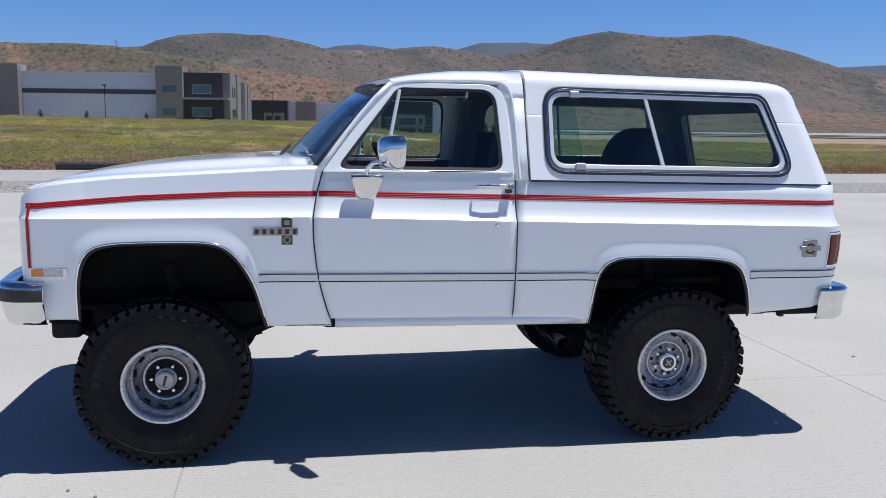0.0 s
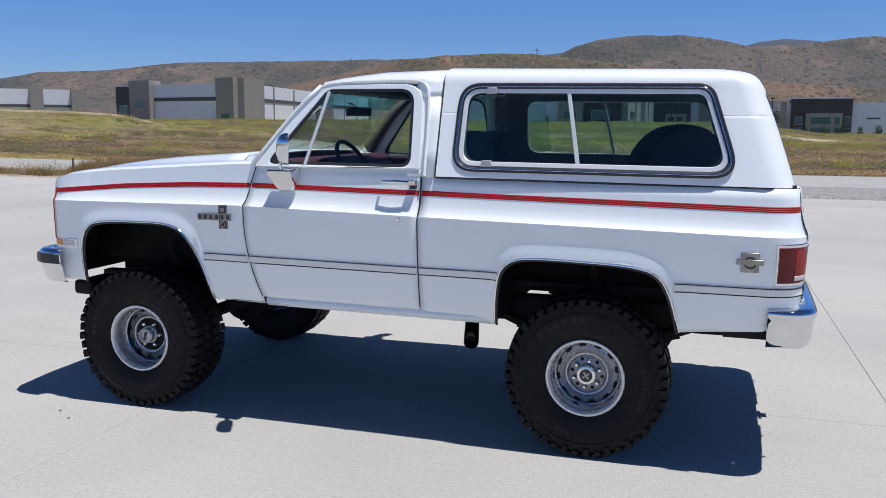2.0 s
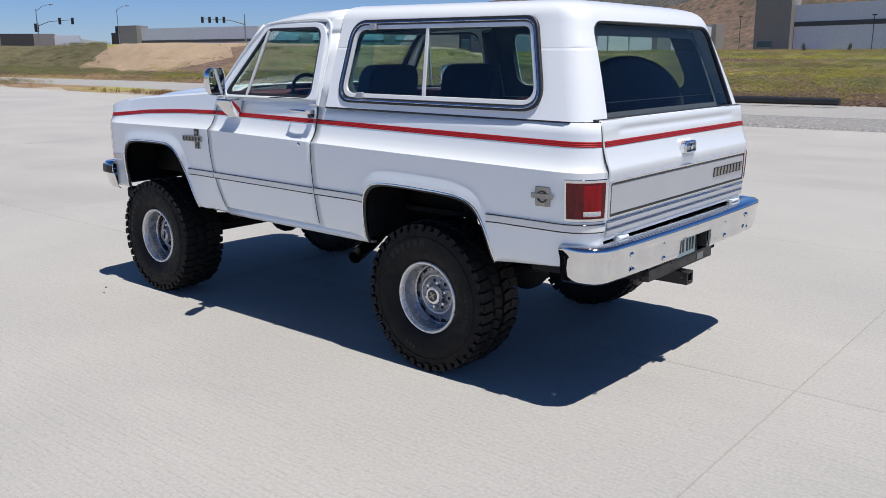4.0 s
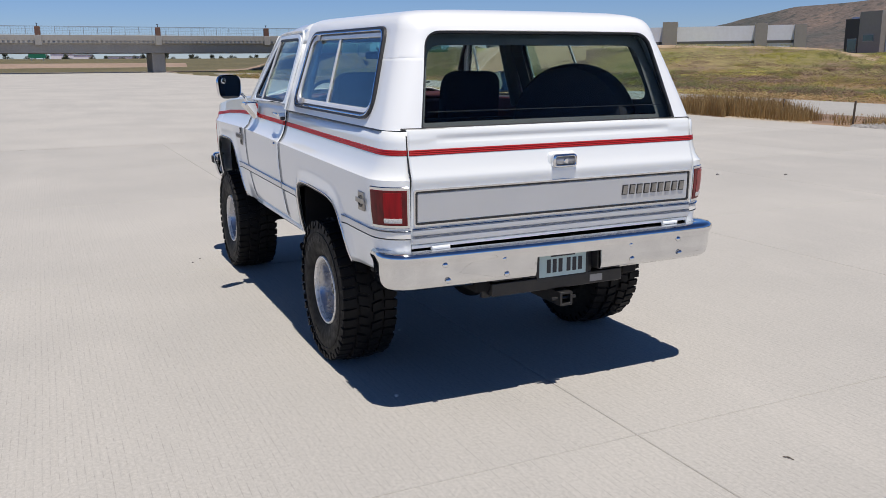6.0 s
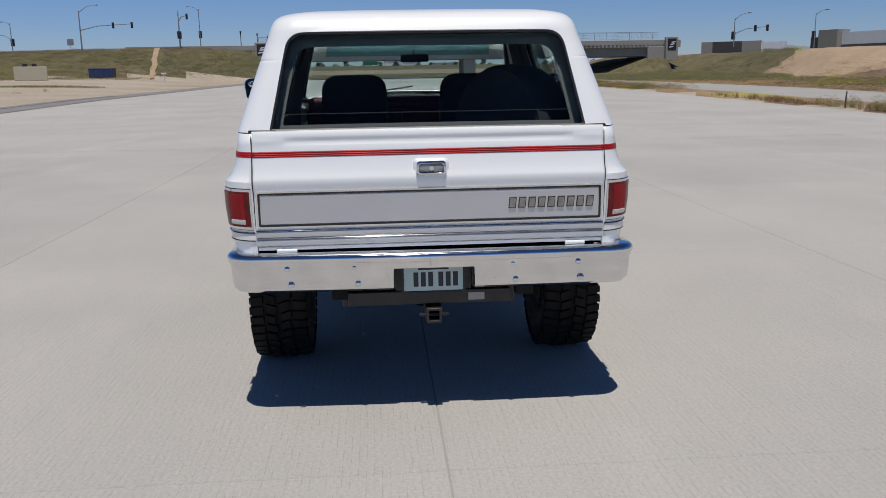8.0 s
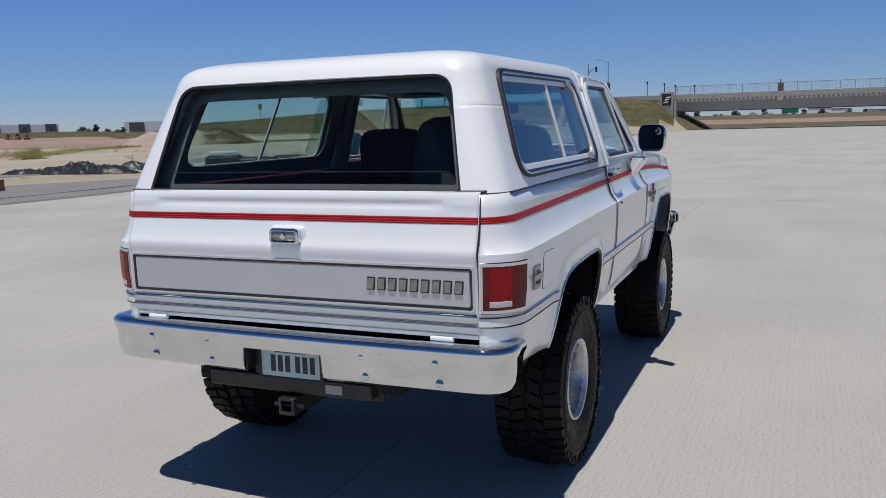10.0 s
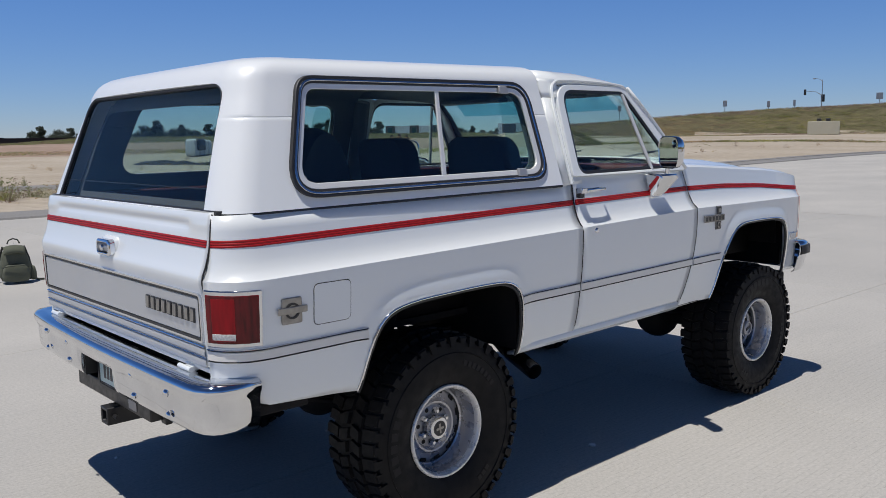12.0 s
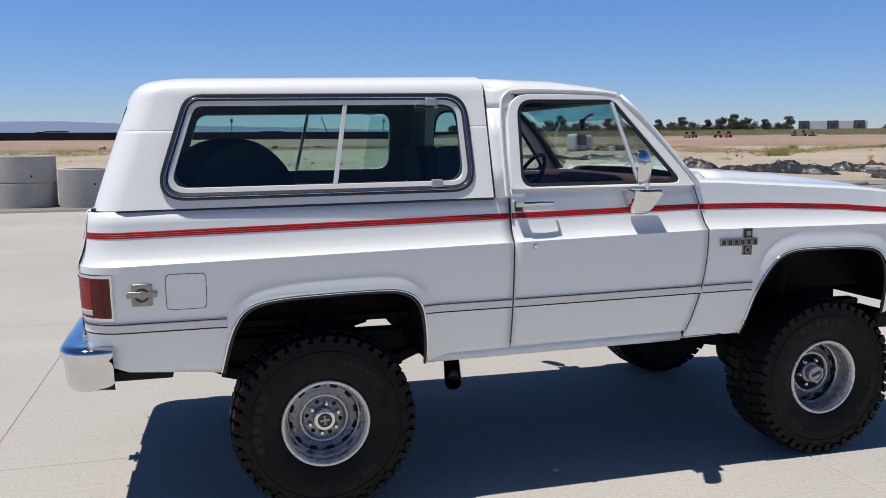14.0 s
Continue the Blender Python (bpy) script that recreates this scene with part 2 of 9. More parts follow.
def round_poly(pts, radii, n=7):
    """A closed outline with rounded corners, always the same count of points for the same corners."""
    out = []
    for i, p in enumerate(pts):
        p = Vector(p)
        a, b = Vector(pts[i - 1]), Vector(pts[(i + 1) % len(pts)])
        r = radii[i] if isinstance(radii, (list, tuple)) else radii
        da, db = (a - p).normalized(), (b - p).normalized()
        half = da.angle(db) / 2
        cut_at = min(r / math.tan(half), 0.48 * (a - p).length, 0.48 * (b - p).length)
        s, e = p + da * cut_at, p + db * cut_at
        for k in range(n):
            u = k / (n - 1)
            out.append(s * (1 - u) ** 2 + p * 2 * u * (1 - u) + e * u * u)
    return out


def inset_poly(pts, d):
    """The corners of a closed outline moved inwards by d (counter-clockwise or clockwise)."""
    area = sum(pts[i - 1][0] * pts[i][1] - pts[i][0] * pts[i - 1][1] for i in range(len(pts)))
    s = 1 if area > 0 else -1
    out = []
    for i, p in enumerate(pts):
        p, a, b = Vector(p), Vector(pts[i - 1]), Vector(pts[(i + 1) % len(pts)])
        d1, d2 = (p - a).normalized(), (b - p).normalized()
        n1, n2 = Vector((-d1.y, d1.x)) * s, Vector((-d2.y, d2.x)) * s
        k = (n1 + n2) / max(0.2, 1 + n1.dot(n2))
        out.append(tuple(p + k * d))
    return out


def ring(outer, inner, place, depth_out=0.0, depth_in=0.0, thick=0.01):
    """A frame between two outlines with equal counts, given thickness; place(u, v, depth) puts it into space."""
    bm = bmesh.new()
    n = len(outer)
    fo = [bm.verts.new(place(p[0], p[1], depth_out)) for p in outer]
    fi = [bm.verts.new(place(p[0], p[1], depth_in)) for p in inner]
    bo = [bm.verts.new(place(p[0], p[1], depth_out - thick)) for p in outer]
    bi = [bm.verts.new(place(p[0], p[1], depth_in - thick)) for p in inner]
    for k in range(n):
        j = (k + 1) % n
        bm.faces.new((fo[k], fo[j], fi[j], fi[k]))
        bm.faces.new((fo[j], fo[k], bo[k], bo[j]))
        bm.faces.new((fi[k], fi[j], bi[j], bi[k]))
        bm.faces.new((bi[k], bi[j], bo[j], bo[k]))
    bmesh.ops.recalc_face_normals(bm, faces=bm.faces)
    return bm


def sheet(outline, place, depth=0.0, thick=0.005):
    """A flat plate with that outline and thickness."""
    bm = bmesh.new()
    f = [bm.verts.new(place(p[0], p[1], depth)) for p in outline]
    b = [bm.verts.new(place(p[0], p[1], depth - thick)) for p in outline]
    bm.faces.new(f)
    bm.faces.new(b[::-1])
    for k in range(len(f)):
        j = (k + 1) % len(f)
        bm.faces.new((f[j], f[k], b[k], b[j]))
    bmesh.ops.recalc_face_normals(bm, faces=bm.faces)
    return bm


def cut(ob, cutters):
    """Cuts openings through a part and keeps the result as its mesh."""
    made = []
    for bm in cutters:
        bmesh.ops.recalc_face_normals(bm, faces=bm.faces)
        me = bpy.data.meshes.new("cutter")
        bm.to_mesh(me)
        bm.free()
        tool = new("cutter", me)
        made.append(tool)
        md = ob.modifiers.new("opening", "BOOLEAN")
        md.object, md.operation, md.solver = tool, "DIFFERENCE", "EXACT"
    bpy.context.view_layer.update()
    deps = bpy.context.evaluated_depsgraph_get()
    me = bpy.data.meshes.new_from_object(ob.evaluated_get(deps))
    ob.modifiers.clear()
    ob.data = me
    for tool in made:
        bpy.data.objects.remove(tool)
    me.set_sharp_from_angle(angle=radians(35))
    return ob


def prism(outline, place, d0, d1):
    return sheet(outline, place, d1, d1 - d0)


def interp(x, pts):
    return float(np.interp(x, [p[0] for p in pts], [p[1] for p in pts]))


def chaikin(pts, times=2):
    for _ in range(times):
        new_pts = [pts[0]]
        for a, b in zip(pts, pts[1:]):
            new_pts += [(a[0] * 0.75 + b[0] * 0.25, a[1] * 0.75 + b[1] * 0.25), (a[0] * 0.25 + b[0] * 0.75, a[1] * 0.25 + b[1] * 0.75)]
        pts = new_pts + [pts[-1]]
    return pts


# ---- the truck: its lines, in metres, nose towards -x ----
PLAN = [(-1.90, 0.962), (-1.75, 0.970), (-1.3, 0.976), (-0.8, 0.979), (0.3, 0.987), (1.3, 0.998), (2.0, 1.004), (2.2, 1.003)]
FRONT_CORNER = [(-2.035, 0.80), (-2.03, 0.86), (-2.012, 0.905), (-1.985, 0.935), (-1.95, 0.953)]
REAR_CORNER = [(2.245, 0.998), (2.29, 0.985), (2.33, 0.960), (2.36, 0.927), (2.38, 0.89), (2.390, 0.852)]
CREASE = [(-2.0, 1.264), (-0.6, 1.270), (0.4, 1.244), (2.3, 1.204)]
STRIPE_LINE = [(-1.93, 1.325), (-1.462, 1.362), (-0.998, 1.381), (-0.573, 1.385), (0.405, 1.367), (2.207, 1.333), (2.4, 1.332)]
TRIM_LINE = [(-0.9, 0.963), (0.4, 0.947), (1.9, 0.938), (2.4, 0.936)]
FENDER_TOP = [(-2.03, 1.345), (-2.015, 1.365), (-1.99, 1.387), (-1.95, 1.404), (-1.88, 1.420), (-1.78, 1.433), (-1.58, 1.453), (-1.24, 1.473), (-0.74, 1.503), (-0.55, 1.508)]
QUARTER_TOP = [(0.43, 1.456), (0.525, 1.453), (2.4, 1.432)]
BELOW = (0.68, 0.705, 0.74, 0.79, 0.84, 0.90, 0.94, 0.97, 1.0, 1.03, 1.06, 1.09, 1.12, 1.14, 1.16, 1.18, 1.20, 1.22)
ARCH_F = chaikin([(-1.760, 0.765), (-1.757, 0.97), (-1.716, 1.10), (-1.62, 1.150), (-1.314, 1.154), (-1.10, 1.150), (-1.0, 1.09), (-0.912, 0.945), (-0.870, 0.79), (-0.848, 0.705)], 3)
ARCH_R = chaikin([(0.862, 0.680), (0.872, 0.86), (0.898, 0.985), (0.98, 1.046), (1.12, 1.052), (1.309, 1.048), (1.58, 1.038), (1.71, 1.00), (1.772, 0.88), (1.812, 0.705)], 3)
DOOR_FRONT = [(0.70, -0.518), (0.78, -0.545), (0.90, -0.578), (1.02, -0.600), (1.15, -0.613), (1.27, -0.615), (1.40, -0.592), (1.50, -0.562)]
TIRE_R = 0.43


def plan_column(x, y, nx=0.0, ny=1.0):
    return (x, y, nx, ny)


def straight(xs):
    return [plan_column(x, interp(x, PLAN)) for x in xs]


def corner(pts):
    out = []
    for i, (x, y) in enumerate(pts):
        a, b = pts[max(i - 1, 0)], pts[min(i + 1, len(pts) - 1)]
        t = Vector((b[0] - a[0], b[1] - a[1])).normalized()
        n = Vector((-t.y, t.x))
        if n.dot(Vector((x * 0.02, 1.0)) if abs(y) > 0.9 else Vector((x, 0.3))) < 0:
            n = -n
        out.append(plan_column(x, y, n.x, n.y))
    return out


def inset(z, zc, zt, high):
    """How far the side lies inside its widest line at a height."""
    if z <= zc:
        return interp(z, [(0.66, 0.088), (0.70, 0.066), (0.74, 0.052), (0.80, 0.038), (0.92, 0.020), (1.02, 0.008), (1.12, 0.002), (zc - 0.03, 0.0), (zc, 0.0)])
    s = (z - zc) / max(zt - zc, 0.01)
    return interp(s, [(0, 0.0), (0.045, 0.0145), (0.16, 0.034), (0.3, 0.048), (0.5, 0.060), (0.75, 0.069), (1.0, 0.078)]) * high


def smooth_step(v):
    v = max(0.0, min(1.0, v))
    return v * v * (3 - 2 * v)


def near_arch(x, z):
    arch = ARCH_F if x < 0 else ARCH_R
    if not arch[0][0] - 0.12 < x < arch[-1][0] + 0.12:
        return 0.0
    d = 1.0
    for a, b in zip(arch, arch[1:]):
        ex, ez = b[0] - a[0], b[1] - a[1]
        u = max(0.0, min(1.0, ((x - a[0]) * ex + (z - a[1]) * ez) / (ex * ex + ez * ez + 1e-12)))
        d = min(d, math.hypot(x - a[0] - u * ex, z - a[1] - u * ez))
    return 0.016 * (1 - smooth_step(d / 0.085))


def side_at(s, c, z, zt, out=0.0, high=1.0):
    x, y, nx, ny = c
    d = inset(z, interp(x, CREASE), zt, high) * interp(x, [(-2.0, 0.45), (-1.72, 1.0)]) - out - near_arch(x, z) * ny
    return Vector((x - nx * d * (0.3 if x < -1.93 else (0.55 if x > 2.2 else 1.0)), s * (y - ny * d), z))


def side_panel(s, cols, low, top, over=(), warp=None, high=1.0):
    rows = []
    for c in cols:
        x = c[0]
        zc, zt, zl = interp(x, CREASE), interp(x, top), low(x)
        zs = [zl] + [max(zl, min(z, zc - 0.03)) for z in BELOW] + [max(zl, zc - 0.022), max(zl, zc - 0.008)]
        zs += [zc + (zt - zc) * f for f in (0, 0.045, 0.16, 0.3, 0.5, 0.75, 1.0)]
        row = []
        for z in zs:
            cc = c
            if warp:
                cc = (warp(x, z), c[1], c[2], c[3])
            row.append(side_at(s, cc, z, zt, 0.0, high))
        for d, dz in over:
            row.append(Vector((x - c[2] * (0.078 + d) * (0.3 if x < -1.93 else 1.0), s * (c[1] - c[3] * (0.078 + d)), zt + dz)))
        rows.append(row)
    return grid(rows, flip=(s < 0))


def fender_low(x):
    if ARCH_F[0][0] <= x <= ARCH_F[-1][0]:
        return interp(x, ARCH_F)
    return 0.765 if x < -1.5 else interp(x, [(-0.85, 0.702), (-0.5, 0.688)])


def quarter_low(x):
    if ARCH_R[0][0] <= x <= ARCH_R[-1][0]:
        return interp(x, ARCH_R)
    return 0.672 if x < 1.3 else interp(x, [(1.81, 0.705), (2.2, 0.735), (2.4, 0.80)])


def upper_y(z):
    return 0.908 - 0.33 * (z - 1.5)


def on_upper(s):
    return lambda x, z, d: Vector((x, s * (upper_y(z) + d), z))


truck = thing("truck", 0, 0, 0, "lifted white 1980s two-door off-road truck with red side stripe", "truck")

# fenders, doors, quarters
fender_x = sorted(set([-1.90, -1.86, -1.80, -1.775, -1.7505] + [p[0] for p in ARCH_F] + [-0.8, -0.75, -0.7, -0.66, -0.62, -0.59, -0.568]))
door_x = [-0.56 + i * (0.436 + 0.56) / 22 for i in range(23)]
quarter_x = sorted(set([0.443, 0.5, 0.56, 0.64, 0.74, 0.82, 0.858] + [p[0] for p in ARCH_R] + [1.816, 1.85, 1.92, 2.0, 2.08, 2.15, 2.2]))


def fender_warp(x, z):
    k = max(0.0, min(1.0, (x + 0.845) / (0.845 - 0.568)))
    return x + (interp(z, DOOR_FRONT) - 0.007 + 0.568) * k * k


def door_warp(x, z):
    k = (0.436 - x) / (0.436 + 0.56)
    return x + (interp(z, DOOR_FRONT) + 0.56) * k * k


parts = {}
for s in (-1, 1):
    fender = part("fender", side_panel(s, corner(FRONT_CORNER) + straight(fender_x), fender_low, FENDER_TOP,
                                       over=((0.012, 0.010), (0.035, 0.016), (0.075, 0.019), (0.092, 0.019)), warp=fender_warp), WHITE, truck, solid=0.018)
    door = part("door", side_panel(s, straight(door_x), lambda x: interp(x, [(-0.56, 0.735), (0.44, 0.720)]), [(-0.6, 1.497), (0.5, 1.497)], warp=door_warp), WHITE, truck, solid=0.02)
    quarter = part("quarter_panel", side_panel(s, straight(quarter_x) + corner(REAR_CORNER), quarter_low, QUARTER_TOP), WHITE, truck, solid=0.018)
    rocker = part("rocker_panel", grid([[Vector((x, s * (0.987 - d), z - 0.012 * (x + 0.5))) for d, z in ((0.090, 0.750), (0.066, 0.738), (0.055, 0.722), (0.055, 0.702), (0.072, 0.684), (0.12, 0.676))]
                                        for x in (-0.508, -0.3, 0.0, 0.3, 0.6, 0.862)], flip=(s > 0)), WHITE, truck, solid=0.015)
    parts[s] = (fender, door, quarter)

    # red stripe: a dark band with three red lines on it, along each panel
    for base, cols in ((fender, corner(FRONT_CORNER)[3:] + straight([x for x in np.linspace(-1.93, -0.60, 26)])), (door, straight(list(np.linspace(-0.588, 0.434, 16)))),
                       (quarter, straight(list(np.linspace(0.446, 2.2, 20))) + corner(REAR_CORNER))):
        top = FENDER_TOP if base is fender else (QUARTER_TOP if base is quarter else [(-1, 1.497), (1, 1.497)])
        bm = grid([[side_at(s, c, interp(c[0], STRIPE_LINE) + dz, interp(c[0], top), 0.0012) for dz in (-0.0135, -0.007, 0.0, 0.007, 0.0135)] for c in cols], flip=(s < 0))
        stripe = part("stripe", bm, DARKRED, base, "red stripe with dark pinstripes", solid=0.001)
        for off in (-0.009, 0.0, 0.009):
            bm = grid([[side_at(s, c, interp(c[0], STRIPE_LINE) + off + dz, interp(c[0], top), 0.0022) for dz in (-0.0037, 0.0, 0.0037)] for c in cols], flip=(s < 0))
            part("stripe_line", bm, RED, stripe, solid=0.0008)
    bm = grid([[side_at(s, (-1.968 + dx, interp(-1.968 + dx, [(-1.985, 0.935), (-1.95, 0.953)]) + 0.001, -0.3, 0.95), z, 1.39, 0.006) for dx in (-0.007, 0, 0.007)] for z in np.linspace(1.025, 1.332, 24)], flip=(s > 0))
    part("stripe", bm, RED, fender, "red stripe", solid=0.001)

    # body-side moulding: two bright lips with a satin band between
    for base, cols in ((fender, straight(list(np.linspace(-0.888, -0.604, 8)))), (door, straight(list(np.linspace(-0.590, 0.432, 12)))), (quarter, straight(list(np.linspace(0.448, 0.888, 8)))),
                       (quarter, straight(list(np.linspace(1.782, 2.2, 8))) + corner(REAR_CORNER))):
        def band(z0, z1, out, deep):
            prof = [(z0, 0.001), (z0 + 0.002, out + deep), ((z0 + z1) / 2, out + deep * 0.5), (z1 - 0.002, out), (z1, 0.001)]
            return grid([[side_at(s, c, interp(c[0], TRIM_LINE) + dz, 1.45, o) for dz, o in prof] for c in cols], flip=(s < 0))
        mould = part("moulding", band(-0.019, 0.016, 0.0035, 0.0035), IVORY, base, "pale ivory band of the body moulding")
        part("bright_lip", band(0.0195, 0.0250, 0.008, 0.002), CHROME, mould, "bright chrome lip")
        part("dark_line", band(0.0163, 0.0193, 0.006, 0.001), BLACKTRIM, mould, "thin black line")
        part("bright_lip", band(-0.0245, -0.0193, 0.007, 0.002), BLACKTRIM, mould, "thin black lip")

    # wheel-opening trim
    for base, arch in ((fender, ARCH_F), (quarter, ARCH_R)):
        pts = arch[::2] + ([arch[-1]] if len(arch) % 2 == 0 else [])
        path = [side_at(s, (p[0], interp(p[0], PLAN), 0, 1), p[1], 1.45, 0.002) for p in pts]
        arch_trim = part("arch_trim", rod(path, 0.0055, 8), CHROME, base, "thin chrome wheel-opening trim")
        inner = [p + Vector((0, -s * 0.008, -0.004)) for p in path]
        mid = sum((p.x for p in inner)) / len(inner)
        inner = [p + Vector((0.009 if p.x < mid else -0.009, 0, -0.006)) for p in inner]
        part("arch_seal", rod(inner, 0.007, 6), BLACKTRIM, arch_trim, "black rubber arch seal")

# hood, cowl and nose
def hood_z(x, y):
    edge = max(1.388, interp(x, FENDER_TOP)) + 0.018
    rise = interp(x, [(-2.03, 0.0), (-1.93, 0.008), (-1.77, 0.016), (-1.6, 0.026), (-1.3, 0.039), (-0.9, 0.041), (-0.5, 0.034)])
    a = abs(y)
    k = interp(a, [(0.0, 1.25), (0.45, 1.1), (0.60, 1.0), (0.64, 0.80), (0.70, 0.25), (0.76, 0.0), (0.9, 0.0)])
    nose = interp(x, [(-2.045, -0.03), (-2.03, -0.012), (-2.0, -0.003), (-1.97, 0.0)])
    return edge + rise * k + nose


hood_y = [-0.806, -0.78, -0.755, -0.72, -0.68, -0.64, -0.60, -0.5, -0.3, -0.1, 0.1, 0.3, 0.5, 0.60, 0.64, 0.68, 0.72, 0.755, 0.78, 0.806]


def hood_back(y):
    return -0.74 - 0.10 * (1 - (y / 0.81) ** 2)


def hood_front(y):
    return -2.045 + 0.045 * (abs(y) / 0.806) ** 5


hood = part("hood", grid([[Vector((x, y, hood_z(x, y))) for y in hood_y for x in [hood_front(y) + u * (hood_back(y) - hood_front(y))]] for u in (0, 0.012, 0.035, 0.07, 0.15, 0.3, 0.45, 0.6, 0.75, 0.9, 1.0)], flip=True), WHITE, truck, solid=0.02)
part("cowl", grid([[Vector((hood_back(y) + 0.008 + u * 0.15, y, hood_z(-0.74, y) - 0.012 + 0.010 * u)) for y in hood_y] for u in (0, 0.5, 1.0)], flip=True), WHITE, truck, "white cowl panel below the windscreen", solid=0.01)
nose = part("grille", boxes((-1.975, -1.94, -0.80, 0.80, 0.93, 1.35)), BLACKSTEEL, truck, "dark grille panel")
part("bezel", ring(round_poly([(-0.80, 0.945), (0.80, 0.945), (0.80, 1.335), (-0.80, 1.335)], 0.05), round_poly([(-0.76, 0.985), (0.76, 0.985), (0.76, 1.30), (-0.76, 1.30)], 0.04),
                   lambda y, z, d: Vector((-1.99 - d, y, z)), 0.012, 0.012, 0.02), CHROME, nose, "bright grille surround")

# windscreen and cab
def screen_at(u, v):
    """u across (-1..1), v from base to top."""
    w = 0.845 + (0.735 - 0.845) * v
    bow = (0.19 + (0.135 - 0.19) * v) * (1 - u * u)
    return Vector((-0.615 + 0.375 * v + 0.055 * v ** 4 - bow, u * w, 1.500 + (1.950 - 1.500) * v))


us = [i / 12 * 2 - 1 for i in range(13)]
vs = [0, 0.25, 0.5, 0.75, 1.0]
screen = part("windscreen", grid([[screen_at(u, v) for u in us] for v in vs], flip=True), CLEAR, truck, "clear laminated windscreen", solid=0.005)
screen.visible_shadow = False
band = part("sun_band", grid([[screen_at(u, v) + Vector((0.012, 0, -0.008)) for u in us[1:-1]] for v in (0.78, 0.88, 0.97)], flip=True), SUNBAND, screen, "blue shaded band along the top of the windscreen")
band.visible_shadow = False
edge = [screen_at(u, 0) for u in us] + [screen_at(1, v) for v in vs[1:]] + [screen_at(u, 1) for u in us[::-1][1:]] + [screen_at(-1, v) for v in vs[::-1][1:]]
part("gasket", rod(edge, 0.016, 8), BLACKTRIM, screen, "black rubber windscreen gasket")
for s in (-1, 1):
    lines, flange = [], []
    for v in (0, 0.2, 0.4, 0.6, 0.8, 0.97):
        z = 1.492 + (1.962 - 1.492) * v
        a = screen_at(s, v) + Vector((0.0, 0, 0))
        b = Vector((-0.572 + 0.342 * v + 0.040 * v ** 4, s * (upper_y(z) + 0.004), z))
        flange.append([a + Vector((-0.004, 0, 0.004)), a.lerp(b, 0.72) + Vector((-0.003, s * 0.003, 0.003))])
        a = a.lerp(b, 0.66)
        m = (a + b) / 2 + Vector((-0.004, s * 0.006, 0.002))
        lines.append([a, m, b])
    part("pillar", grid(lines, flip=(s < 0)), WHITE, truck, "white windscreen pillar", solid=0.02)
    part("gasket_flange", grid(flange, flip=(s < 0)), BLACKTRIM, screen, solid=0.006)
    part("pillar", grid([[on_upper(s)(x, z, 0.006) for x in (0.440, 0.475, 0.510)] for z in (1.458, 1.6, 1.75, 1.886)], flip=(s > 0)), WHITE, truck, "white door pillar", solid=0.03)
    part("pillar_filler", grid([[on_upper(s)(x, z, -0.004) for x in (0.36, 0.43, 0.508)] for z in (1.458, 1.6, 1.75, 1.9, 1.95)], flip=(s > 0)), WHITE, truck, "white door pillar", solid=0.02)
    part("roof_sail", grid([[Vector((x, s * w, z)) for x in (0.375, 0.44, 0.510)] for w, z in ((upper_y(1.889) + 0.007, 1.889), (upper_y(1.92) + 0.006, 1.92), (0.764, 1.945), (0.757, 1.966), (0.746, 1.984))], flip=(s > 0)), WHITE, truck, "white roof corner above the door pillar", solid=0.015)

ROOF_Z = [(-0.36, 1.956), (-0.28, 1.970), (-0.20, 1.985), (-0.09, 2.009), (0.16, 2.035), (0.5, 2.038)]
roof_y = [0.756, 0.747, 0.73, 0.70, 0.66, 0.60, 0.45, 0.22, 0.0]


def cab_roof_at(x, y):
    f = interp(abs(y), [(0, 1.0), (0.60, 1.0), (0.66, 0.92), (0.70, 0.78), (0.73, 0.52), (0.747, 0.24), (0.756, 0.0)])
    return Vector((x, y, 1.962 + (interp(x, ROOF_Z) - 1.962) * f + 0.022 * max(0.0, 1 - (y / 0.62) ** 2) * interp(x, [(-0.32, 0.0), (0.0, 0.7), (0.3, 1.0)])))


ys = [-y for y in roof_y] + roof_y[::-1][1:]
rows = []
for u in (-0.02, 0, 0.06, 0.15, 0.3, 0.5, 0.75, 1.0):
    row = []
    for y in ys:
        x0 = -0.204 - 0.106 * max(0, 1 - (y / 0.74) ** 2)
        p = cab_roof_at(x0 + max(u, 0.0) * (0.51 - x0), y)
        row.append(p + Vector((-0.010, 0, -0.022)) if u < 0 else p)
    rows.append(row)
roof = part("roof", grid(rows, flip=True), WHITE, truck, solid=0.025)
for s in (-1, 1):
    rail = [Vector((x, s * (upper_y(z) + (0.012 if x > -0.2 else 0.004)), z)) for x, z in chaikin([(-0.545, 1.50), (-0.38, 1.72), (-0.222, 1.945), (-0.13, 1.972), (0.30, 1.980), (0.425, 1.968), (0.452, 1.85), (0.462, 1.46)], 3)]
    part("drip_rail", rod(rail, 0.008, 6), WHITE, roof)
part("headliner", grid([[cab_roof_at(x, y) + Vector((0, 0, -0.05)) for y in ys[2:-2]] for x in (-0.28, 0.0, 0.3, 0.5)]), LINER, roof, "dark headliner", solid=0.01)

